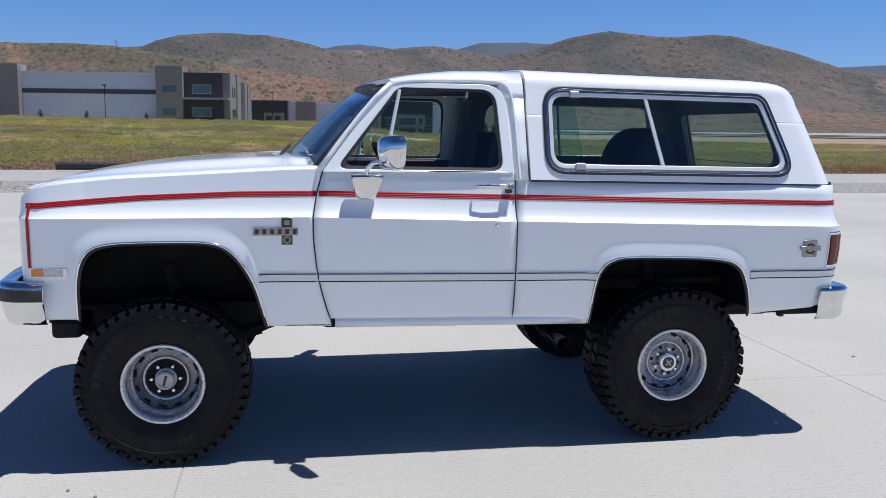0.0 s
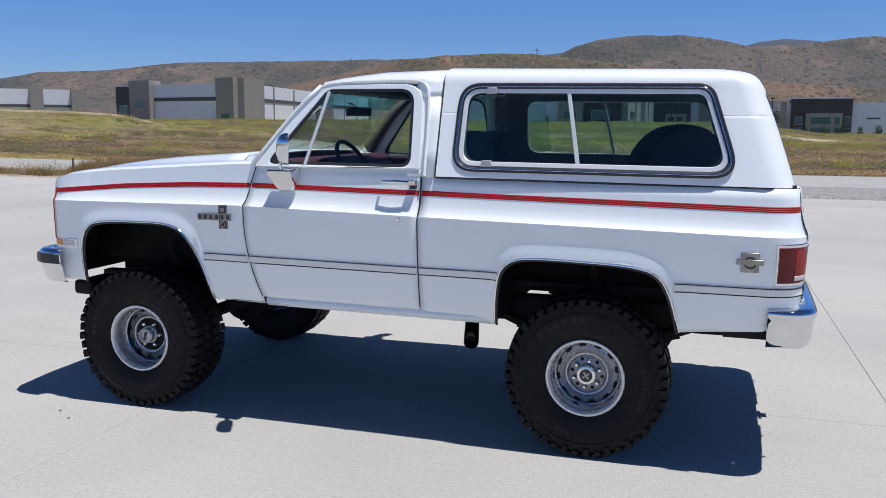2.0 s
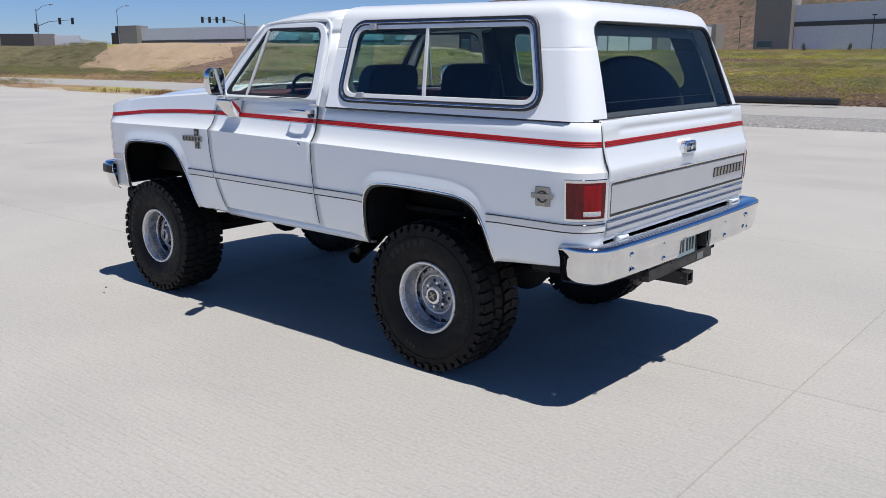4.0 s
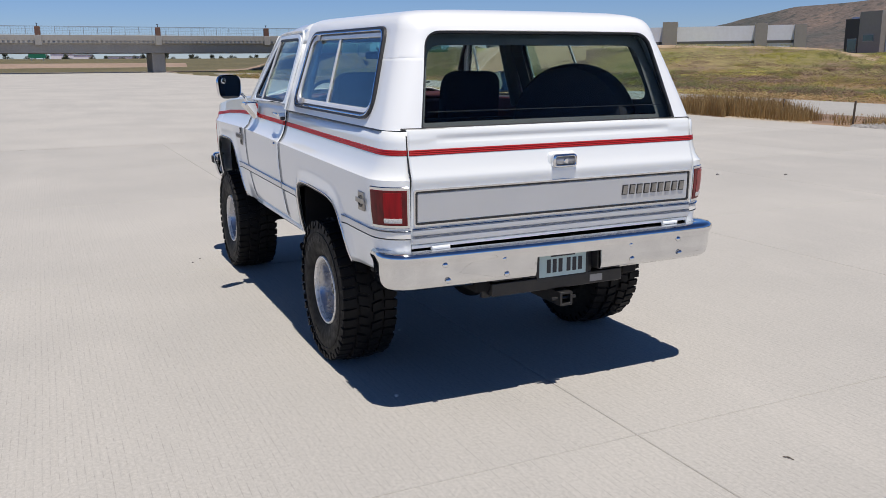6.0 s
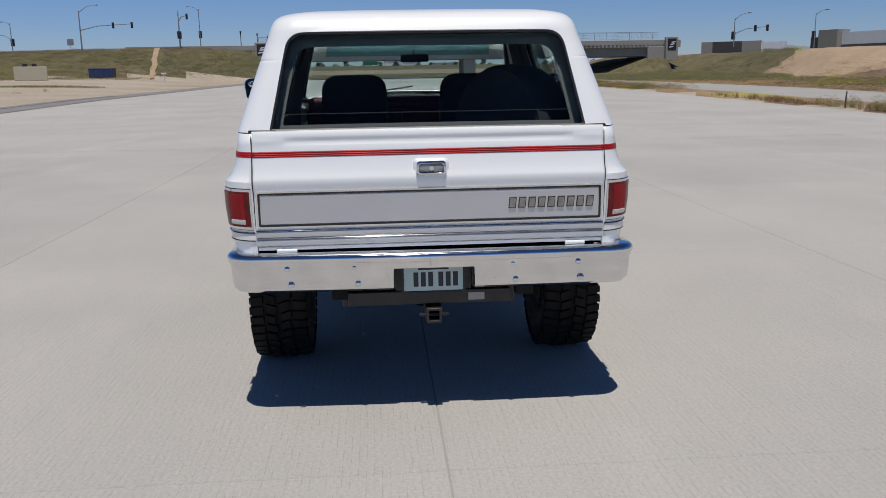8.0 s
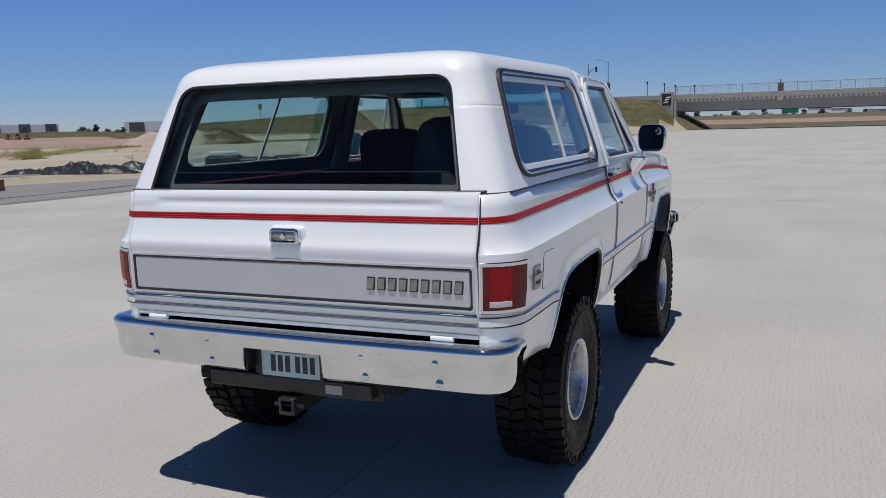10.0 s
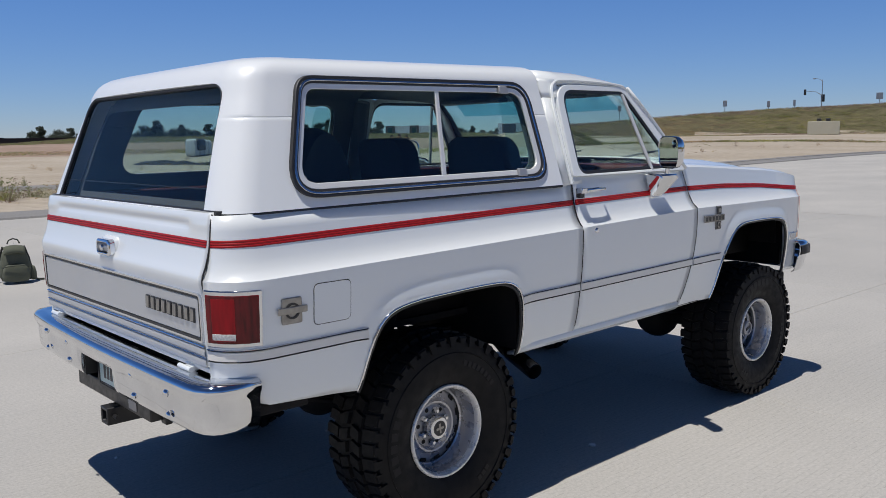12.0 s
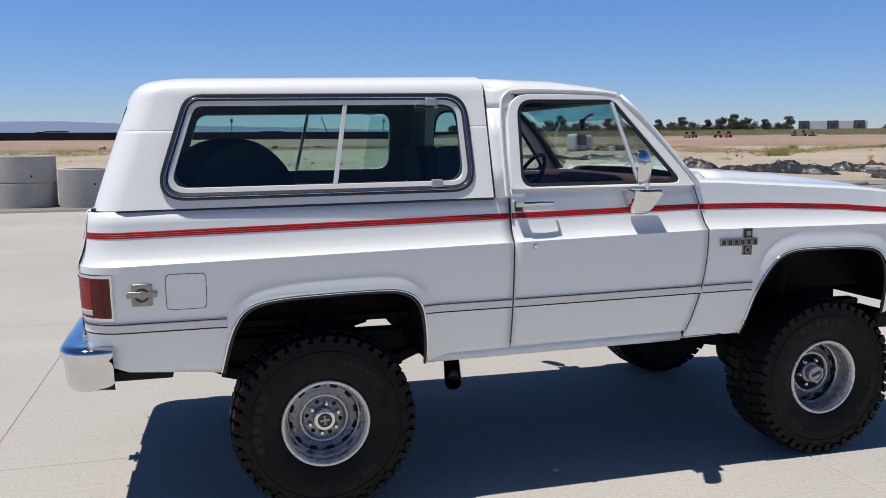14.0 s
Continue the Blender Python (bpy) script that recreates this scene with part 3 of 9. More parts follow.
# doors: window frame, glass, vent, handle, lock, mirror
for s in (-1, 1):
    door = parts[s][1]
    outer = [(-0.572, 1.494), (-0.232, 1.957), (0.404, 1.957), (0.434, 1.494)]
    inner = [(-0.500, 1.510), (-0.168, 1.932), (0.354, 1.929), (0.376, 1.502)]
    ro, ri = round_poly(outer, [0.01, 0.10, 0.13, 0.01], 9), round_poly(inner, [0.03, 0.07, 0.09, 0.06], 9)
    frame_part = part("window_frame", ring(ro, ri, on_upper(s), 0.014, 0.012, 0.035), WHITE, door, "white door window frame", bevel=0.004)
    rs = round_poly(inset_poly(inner, 0.016), [0.03, 0.06, 0.08, 0.05], 9)
    part("seal", ring(ri, rs, on_upper(s), 0.008, 0.004, 0.012), BLACKTRIM, frame_part, "black window seal")
    pane = part("pane", sheet(rs, on_upper(s), -0.002, 0.004), CLEAR, frame_part, "clear door glass")
    pane.visible_shadow = False
    bar = [on_upper(s)(-0.160, 1.918, 0.006), on_upper(s)(-0.255, 1.508, 0.006)]
    part("vent_bar", rod(bar, 0.010, 8), SATIN, frame_part, "bright vent window bar")
    # handle
    y = 0.985 - 0.062
    hz = 1.424
    bm = bmesh.new()
    tube(bm, [(0.222, s * (y + 0.012), hz), (0.232, s * (y + 0.036), hz + 0.002), (0.30, s * (y + 0.042), hz + 0.003), (0.385, s * (y + 0.040), hz)], [0.007, 0.009, 0.010, 0.011], 8)
    box(bm, 0.378, 0.424, min(s * y, s * (y + 0.045)), max(s * y, s * (y + 0.045)), hz - 0.014, hz + 0.012)
    handle = part("door_handle", bm, CHROME, door, "chrome pull door handle", bevel=0.003)
    part("button", boxes((0.385, 0.417, min(s * y, s * (y + 0.028)), max(s * y, s * (y + 0.028)), hz - 0.036, hz - 0.014)), BADGEDARK, handle, "dark thumb button")
    # dark gaps ahead of and behind the door
    for gap_x in ((lambda z: 0.4395), (lambda z: interp(z, DOOR_FRONT) - 0.0035)):
        col = straight([gap_x(1.2)])[0]
        pts = [side_at(s, (gap_x(z), col[1], col[2], col[3]), z, 1.49) for z in (0.74, 0.80, 0.90, 1.00, 1.10, 1.18, 1.225, 1.25, 1.27, 1.30, 1.36, 1.42, 1.485)]
        part("door_gap", rod([Vector((p.x, p.y - s * 0.0015, p.z)) for p in pts], 0.0036, 6), BLACKSTEEL, door, "dark gap beside the door")
    m = Matrix.Translation((0.332, s * 0.987, 1.222))
    bm = lathe([(0, 0.010 * s), (0.009, 0.010 * s), (0.013, 0.006 * s), (0.015, 0.0)], 16)
    bmesh.ops.transform(bm, matrix=m, verts=bm.verts)
    part("door_lock", bm, CHROME, door, "round chrome door lock")
    # mirror
    my = 0.93
    bx, hx, hy = (-0.036, 0.008, 0.0) if s < 0 else (0.075, 0.085, -0.07)
    bm = bmesh.new()
    prof = [(-0.402, 1.488), (-0.228, 1.488), (-0.234, 1.470), (-0.258, 1.385), (-0.266, 1.366), (-0.280, 1.356), (-0.315, 1.353), (-0.350, 1.356), (-0.364, 1.366), (-0.372, 1.385), (-0.396, 1.470)]
    back = [bm.verts.new((x + bx, s * (my + (0.0 if z > 1.45 else 0.012)), z)) for x, z in prof]
    fr = [bm.verts.new((bx - 0.315 + (x + 0.315) * 0.97, s * (my + (0.100 if z > 1.45 else 0.040)), 1.43 + (z - 1.43) * 0.93)) for x, z in prof]
    bm.faces.new(back)
    bm.faces.new(fr)
    for k in range(len(prof)):
        bm.faces.new((back[k], back[(k + 1) % len(prof)], fr[(k + 1) % len(prof)], fr[k]))
    bmesh.ops.recalc_face_normals(bm, faces=bm.faces)
    mirror = part("side_mirror", bm, CHROME, door, "chrome side mirror on a tapered bracket", bevel=0.016)
    part("mirror_arm", rod([(bx - 0.315, s * 1.01, 1.48), (bx - 0.315, s * 1.02, 1.515), (bx * 0.5 + hx * 0.5 - 0.310, s * (1.045 + hy * 0.6), 1.545), (hx - 0.290, s * (1.08 + hy), 1.556)], 0.012, 10), CHROME, mirror)
    # head: a rounded shell that faces backwards, turned a little inwards
    face = round_poly([(-0.095, -0.085), (0.095, -0.085), (0.105, 0.085), (-0.112, 0.088)], 0.062, 8)
    rows = []
    for dx, k in ((0.0, 0.955), (0.006, 0.985), (-0.006, 1.0), (-0.018, 0.975), (-0.031, 0.90), (-0.043, 0.77), (-0.052, 0.58), (-0.057, 0.34), (-0.060, 0.02)):
        rows.append([Vector((dx, p.x * k, p.y * k)) for p in face] + [Vector((dx, face[0].x * k, face[0].y * k))])
    bm = grid(rows)
    turn = Matrix.Translation((hx - 0.245, s * (1.148 + hy), 1.600)) @ Matrix.Rotation(radians(-28 if s > 0 else 27), 4, "Z")
    bmesh.ops.transform(bm, matrix=turn, verts=bm.verts)
    bmesh.ops.recalc_face_normals(bm, faces=bm.faces)
    head = part("mirror_head", bm, CHROME, mirror, "rounded chrome mirror shell", sharp=50)
    bm = sheet([p * 0.93 for p in face], lambda a, b, d: turn @ Vector((d, a, b)), 0.004, 0.004)
    part("mirror_glass", bm, MIRRORGLASS, mirror, "flat mirror glass")
    bm = lathe([(0, 0.004), (0.012, 0.0035), (0.020, 0.001), (0.022, 0.0)], 20)
    bmesh.ops.transform(bm, matrix=turn @ Matrix.Translation((0.0045, 0.055 * s, 0.045)) @ Matrix.Rotation(radians(-90), 4, "Z"), verts=bm.verts)
    part("spot_mirror", bm, MIRRORGLASS, mirror, "small round blind-spot mirror", sharp=80)

# removable hardtop
LEVELS = [(1.458, 2.343, 0.0), (1.53, 2.322, 0.0), (1.62, 2.294, 0.0), (1.72, 2.262, 0.0), (1.785, 2.240, 0.0), (1.797, 2.2365, 0.0), (1.80, 2.235, -0.0025), (1.803, 2.2335, 0.0), (1.815, 2.229, 0.0), (1.86, 2.213, 0.0), (1.90, 2.197, 0.0)]
LEVELS = [(upper_y(z) + 0.006 + d, z, xr - 0.016) for z, xr, d in LEVELS]
LEVELS += [(0.769, 1.938, 2.174), (0.762, 1.966, 2.160), (0.752, 1.990, 2.145), (0.736, 2.010, 2.125), (0.711, 2.026, 2.098), (0.672, 2.038, 2.060), (0.61, 2.048, 2.01), (0.45, 2.058, 1.88), (0.22, 2.065, 1.68), (0.0, 2.067, 1.45)]


def cap_ring(w, z, xr, x0):
    r = min(0.13, w * 0.8)
    pts = [(x0 + (xr - r - x0) * u, w) for u in (0, 0.1, 0.25, 0.4, 0.55, 0.7, 0.85, 0.94)]
    pts += [(xr - r + r * math.sin(a), w - r + r * math.cos(a)) for a in (radians(d) for d in range(0, 91, 10))]
    pts += [(xr + (0.012 * (1 - (y / max(w, 0.1)) ** 2)), y) for y in (0.75 * (w - r), 0.5 * (w - r), 0.25 * (w - r), 0.0)]
    pts = pts + [(x, -y) for x, y in pts[::-1][1:]]
    tilt = interp(z, [(1.45, -0.012), (1.8, -0.014), (1.95, -0.016), (2.05, -0.019)])
    return [Vector((x, y, z + tilt * (x - 0.52))) for x, y in pts]


cap = part("hardtop", grid([cap_ring(w, z, xr, 0.524) for w, z, xr in LEVELS], flip=True), CAPWHITE, truck, "white fibreglass hardtop", solid=0.03)
SIDE_WIN = [(0.606, 1.488), (2.076, 1.474), (1.924, 1.942), (0.616, 1.958)]
WIN_R = [0.12, 0.11, 0.10, 0.12]
REAR_WIN = [(-0.762, 1.470), (0.762, 1.470), (0.668, 1.938), (-0.668, 1.938)]


def on_rear(y, z, d):
    k = (z - 1.45) / 0.45
    return Vector((2.334 - 0.148 * k + 0.95 * d, y, z - 0.028 + 0.3 * d))


hole = round_poly(SIDE_WIN, WIN_R, 9)
cutters = [prism(hole, on_upper(s), -0.3, 0.2) for s in (-1, 1)]
rear_hole = round_poly(REAR_WIN, [0.01, 0.01, 0.10, 0.10], 9)
cutters.append(prism(rear_hole, on_rear, -0.3, 0.2))
cut(cap, cutters)
inner_cap = part("liner", grid([[p for p in cap_ring(max(w - 0.045, 0.0), z - (0.045 if z > 1.93 else 0.0), xr - 0.085, 0.52)] for w, z, xr in LEVELS], flip=True), LINER, cap, "dark grey moulded liner", solid=0.006)
cut(inner_cap, [prism([Vector((p.x, p.y)) for p in round_poly(inset_poly(SIDE_WIN, 0.05), 0.10, 9)], on_upper(s), -0.3, 0.2) for s in (-1, 1)] + [prism(round_poly(inset_poly(REAR_WIN, 0.045), [0.01, 0.01, 0.09, 0.09], 9), on_rear, -0.3, 0.2)])

for s in (-1, 1):
    place = on_upper(s)
    l0 = hole
    l1, l2, l3, l4 = (round_poly(inset_poly(SIDE_WIN, d), [r - d * 0.9 for r in WIN_R], 9) for d in (0.013, 0.022, 0.030, 0.054))
    win = part("side_window", ring(l0, l1, place, 0.016, 0.016, 0.04), BLACKTRIM, truck, "sliding side window in a black gasket and white frame", bevel=0.003)
    part("bright_trim", ring(l1, l2, place, 0.018, 0.018, 0.03), CHROME, win, "chrome gasket insert", bevel=0.002)
    part("gasket", ring(l2, l3, place, 0.013, 0.010, 0.03), BLACKTRIM, win, "black rubber gasket")
    part("frame", ring(l3, l4, place, 0.008, 0.004, 0.014), SATIN, win, "pale painted window frame", bevel=0.003)
    bar = [(1.196, 1.905), (1.216, 1.905), (1.288, 1.535), (1.266, 1.535)]
    part("divider", sheet([Vector(p) for p in bar], place, 0.005, 0.010), SATIN, win, "pale sliding divider bar", bevel=0.002)
    pane = part("pane", sheet(l4, place, -0.004, 0.004), TINT, win, "tinted side glass")
    pane.visible_shadow = False
    slide = round_poly([(0.655, 1.55), (0.83, 1.55), (0.80, 1.888), (0.66, 1.888)], 0.02, 5)
    p2 = part("pane", sheet([Vector(p) for p in slide], place, -0.016, 0.004), TINT, win, "overlapping sliding glass")
    p2.visible_shadow = False
    for cx, cz in ((0.795, 1.914), (0.80, 1.530)):
        part("clip", sheet(round_poly([(cx - 0.03, cz - 0.018), (cx + 0.03, cz - 0.018), (cx + 0.026, cz + 0.018), (cx - 0.026, cz + 0.018)], 0.005, 4), place, 0.024, 0.016), STEEL, win, "metal window clip", bevel=0.004)
    m = part("latch", sheet(round_poly([(1.97, 1.535), (2.0, 1.535), (2.0, 1.56), (1.97, 1.56)], 0.01, 4), place, 0.002, 0.01), BADGE, win, "small window latch")

rear_in = round_poly(inset_poly(REAR_WIN, 0.009), [0.01, 0.01, 0.09, 0.09], 9)
set_in = lambda y, z, d: on_rear(y, z, d - 0.006)
rear_glass = part("rear_window", ring(rear_hole, rear_in, set_in, 0.006, 0.002, 0.02), BLACKTRIM, truck, "large tinted rear window in a thin black seal")
pane = part("pane", sheet(rear_in, set_in, -0.006, 0.005), REARTINT, rear_glass, "tinted rear glass")
pane.visible_shadow = False
part("defroster_bar", rod([set_in(-0.70, 1.552, -0.012), set_in(0.70, 1.552, -0.012)], 0.0025, 6), BLACKTRIM, rear_glass, "thin line across the glass")
seam = [Vector((p.x, p.y, p.z - 0.005)) for p in cap_ring(upper_y(1.458) + 0.0005, 1.458, 2.319, 0.524)]
part("hardtop_gasket", rod(seam[:19], 0.0065, 6), BLACKTRIM, cap, "black seal under the hardtop")
part("hardtop_gasket", rod(seam[-19:], 0.0065, 6), BLACKTRIM, cap, "black seal under the hardtop")

for s in (-1, 1):
    part("corner_seal", boxes((2.26, 2.330, min(s * 0.735, s * 0.862), max(s * 0.735, s * 0.862), 1.430, 1.447)), BLACKTRIM, cap, "black seal at the hardtop corner", bevel=0.005)

# tailgate
gate_y = [-0.844, -0.83, -0.78, -0.7, -0.5, -0.25, 0.0, 0.25, 0.5, 0.7, 0.78, 0.83, 0.844]
GATE = [(0.885, 2.372), (0.90, 2.380), (0.96, 2.384), (1.14, 2.388), (1.19, 2.400), (1.210, 2.401), (1.222, 2.396), (1.25, 2.384), (1.29, 2.372), (1.33, 2.363), (1.37, 2.357), (1.385, 2.357), (1.395, 2.3575), (1.405, 2.355), (1.43, 2.350), (1.440, 2.344), (1.444, 2.325)]


def gate_x(z):
    return interp(z, GATE)


def gate_face(y, z):
    x = gate_x(z)
    groove = 0.0
    if abs(y) < 0.74 and 1.372 < z < 1.412:
        groove = 0.009 * math.sin((z - 1.372) / 0.04 * math.pi) * min(1.0, (0.74 - abs(y)) / 0.10)
    return Vector((x - groove, y, z))


gz = [0.885, 0.90, 0.96, 1.05, 1.14, 1.17, 1.19, 1.205, 1.213, 1.222, 1.235, 1.25, 1.27, 1.29, 1.31, 1.33, 1.35, 1.37, 1.376, 1.384, 1.392, 1.40, 1.408, 1.416, 1.43, 1.440, 1.444]
gate_cols = sorted(set(gate_y + [-0.74, -0.69, -0.64, 0.64, 0.69, 0.74]))
gate = part("tailgate", grid([[gate_face(y, z) for y in gate_cols] for z in gz]), WHITE, truck, solid=0.03)
on_gate = lambda y, z, d: Vector((gate_x(z) + d, y, z))
stripe = part("stripe", grid([[on_gate(y, interp(2.39, STRIPE_LINE) + dz, 0.0012) for y in gate_y] for dz in (-0.0135, 0.0, 0.0135)]), DARKRED, gate, "red stripe with dark pinstripes", solid=0.001)
for off in (-0.009, 0.0, 0.009):
    part("stripe_line", grid([[on_gate(y, interp(2.39, STRIPE_LINE) + off + dz, 0.0022) for y in gate_y] for dz in (-0.0037, 0.0037)]), RED, stripe, solid=0.0008)
o = [(-0.828, 0.985), (0.828, 0.985), (0.828, 1.150), (-0.828, 1.150)]
panel = part("trim_panel", sheet([Vector(p) for p in round_poly(inset_poly(o, 0.013), 0.006, 3)], on_gate, 0.007, 0.01), PANELSILVER, gate, "satin silver applique panel")
part("black_edge", ring(round_poly(o, 0.01, 3), round_poly(inset_poly(o, 0.009), 0.008, 3), on_gate, 0.008, 0.008, 0.01), BLACKTRIM, panel, "black outline of the panel")
part("bright_edge", ring(round_poly(inset_poly(o, -0.008), 0.012, 3), round_poly(o, 0.01, 3), on_gate, 0.009, 0.009, 0.01), CHROME, panel, "chrome edge of the panel")
for z0, z1, mt, nm in ((0.960, 0.970, CHROME, "bright_lip"), (0.930, 0.959, PANELSILVER, "moulding"), (0.920, 0.929, CHROME, "bright_lip"), (0.888, 0.919, PANELSILVER, "moulding")):
    part(nm, grid([[Vector((gate_x((z0 + z1) / 2) + d, y, z)) for y in (-0.842, 0, 0.842)] for z, d in ((z0, 0.001), (z0 + 0.002, 0.007), ((z0 + z1) / 2, 0.009), (z1 - 0.002, 0.007), (z1, 0.001))]), mt, gate, "bright lower tailgate trim" if mt is CHROME else "satin lower tailgate trim")
bm = sheet([Vector(p) for p in round_poly([(-0.098, 1.205), (0.098, 1.205), (0.084, 1.30), (-0.084, 1.30)], 0.03, 6)], lambda y, z, d: Vector((2.372 + d, y, z)), 0.016, 0.03)
boss = part("handle_boss", bm, WHITE, gate, "raised white handle boss", bevel=0.014)
HANDLE = [(-0.074, 1.220), (0.074, 1.220), (0.070, 1.290), (-0.070, 1.290)]
bm = ring(round_poly(HANDLE, 0.022, 6), round_poly(inset_poly(HANDLE, 0.013), 0.014, 6), lambda y, z, d: Vector((2.398 + d, y, z)), 0.014, 0.020, 0.028)
grip = part("tailgate_handle", bm, CHROME, gate, "chrome tailgate handle with a round lock", bevel=0.004)
bm = bmesh.new()
cols = [bm.verts.new((2.404 + 0.010 * math.sin(math.pi * k / 6), -0.060, 1.234 + 0.042 * k / 6)) for k in range(7)]
last = [bm.verts.new((v.co.x, 0.060, v.co.z)) for v in cols]
for k in range(6):
    bm.faces.new((cols[k], last[k], last[k + 1], cols[k + 1]))
part("paddle", bm, STEEL, grip, "curved satin paddle", solid=0.004)
bm = lathe([(0, 0.010), (0.011, 0.010), (0.014, 0.006), (0.014, 0.0)], 18)
bmesh.ops.transform(bm, matrix=Matrix.Translation((2.412, 0, 1.255)) @ Matrix.Rotation(radians(-90), 4, "Z"), verts=bm.verts)
part("lock", bm, CHROME, grip)
# a raised maker's mark, drawn as nine plain bars
for i in range(9):
    y0 = 0.372 + i * 0.0475
    lean = 0.005
    bm = sheet([Vector(p) for p in ((y0, 1.046), (y0 + 0.036, 1.046), (y0 + 0.036 + lean, 1.100), (y0 + lean, 1.100))], on_gate, 0.0115, 0.016)
    bar = part("letter_bar", bm, BADGEDARK, gate, "dark-edged chrome block of the raised nameplate", bevel=0.002)
    bm = sheet([Vector(p) for p in ((y0 + 0.004, 1.051), (y0 + 0.032, 1.051), (y0 + 0.032 + lean, 1.095), (y0 + 0.004 + lean, 1.095))], on_gate, 0.014, 0.006)
    part("letter_face", bm, BADGE, bar, "pewter face")
for y in (-0.70, 0.70):
    part("hinge", rod([(2.40, y - 0.048, 0.866), (2.40, y + 0.048, 0.866)], 0.010, 10), WHITE, gate, "white tailgate hinge")
    part("hinge", boxes((2.36, 2.40, y - 0.028, y + 0.028, 0.852, 0.872)), WHITE, gate, "white tailgate hinge", bevel=0.004)

for y in (-0.848, 0.848):
    part("gate_seam", rod([(max(gate_x(z), side_at(1, corner(REAR_CORNER)[-1], z, 1.44).x) - 0.010, y, z) for z in (0.885, 1.0, 1.14, 1.18, 1.20, 1.22, 1.25, 1.29, 1.33, 1.40, 1.436)], 0.0034, 6), BLACKSTEEL, gate, "dark gap beside the tailgate")
part("rear_sill", boxes((2.33, 2.374, -0.84, 0.84, 0.864, 0.883)), WHITE, truck, "white sill under the tailgate", bevel=0.004)

# tail lamps wrap the corners
for s in (-1, 1):
    cols = [c for c in corner(REAR_CORNER)]
    cols[-1] = (cols[-1][0], 0.858, cols[-1][2], cols[-1][3])
    quarter = parts[s][2]
    def patch(z0, z1, out, cs):
        zs = [z0, z0 + 0.004, (z0 + z1) / 2, z1 - 0.004, z1]
        ds = [0.0, out, out + 0.002, out, 0.0]
        rows = [[side_at(s, c, z, 1.44, d) for z, d in zip(zs, ds)] for c in cs]
        first, last = cs[0], cs[-1]
        rows = [[side_at(s, first, z, 1.44, 0.0) for z in zs]] + rows + [[side_at(s, last, z, 1.44, 0.0) for z in zs]]
        return grid(rows, flip=(s < 0))
    lamp = part("tail_lamp", patch(0.968, 1.174, 0.006, cols), CHROME, truck, "red wrap-around tail lamp in a chrome bezel")
    mid = [tuple(a + (b - a) * 0.25 for a, b in zip(cols[0], cols[1]))] + cols[1:-1] + [tuple(a + (b - a) * 0.75 for a, b in zip(cols[-2], cols[-1]))]
    part("red_lens", patch(0.982, 1.160, 0.011, mid), TAILRED, lamp, "ribbed dark red lens")
    part("reflector", patch(0.990, 1.150, 0.0125, mid[2:5]), LENSRED, lamp, "brighter red middle of the lens")
    part("reverse_lens", patch(0.994, 1.024, 0.0150, mid[2:5]), CLEARLENS, lamp, "clear reversing lens")

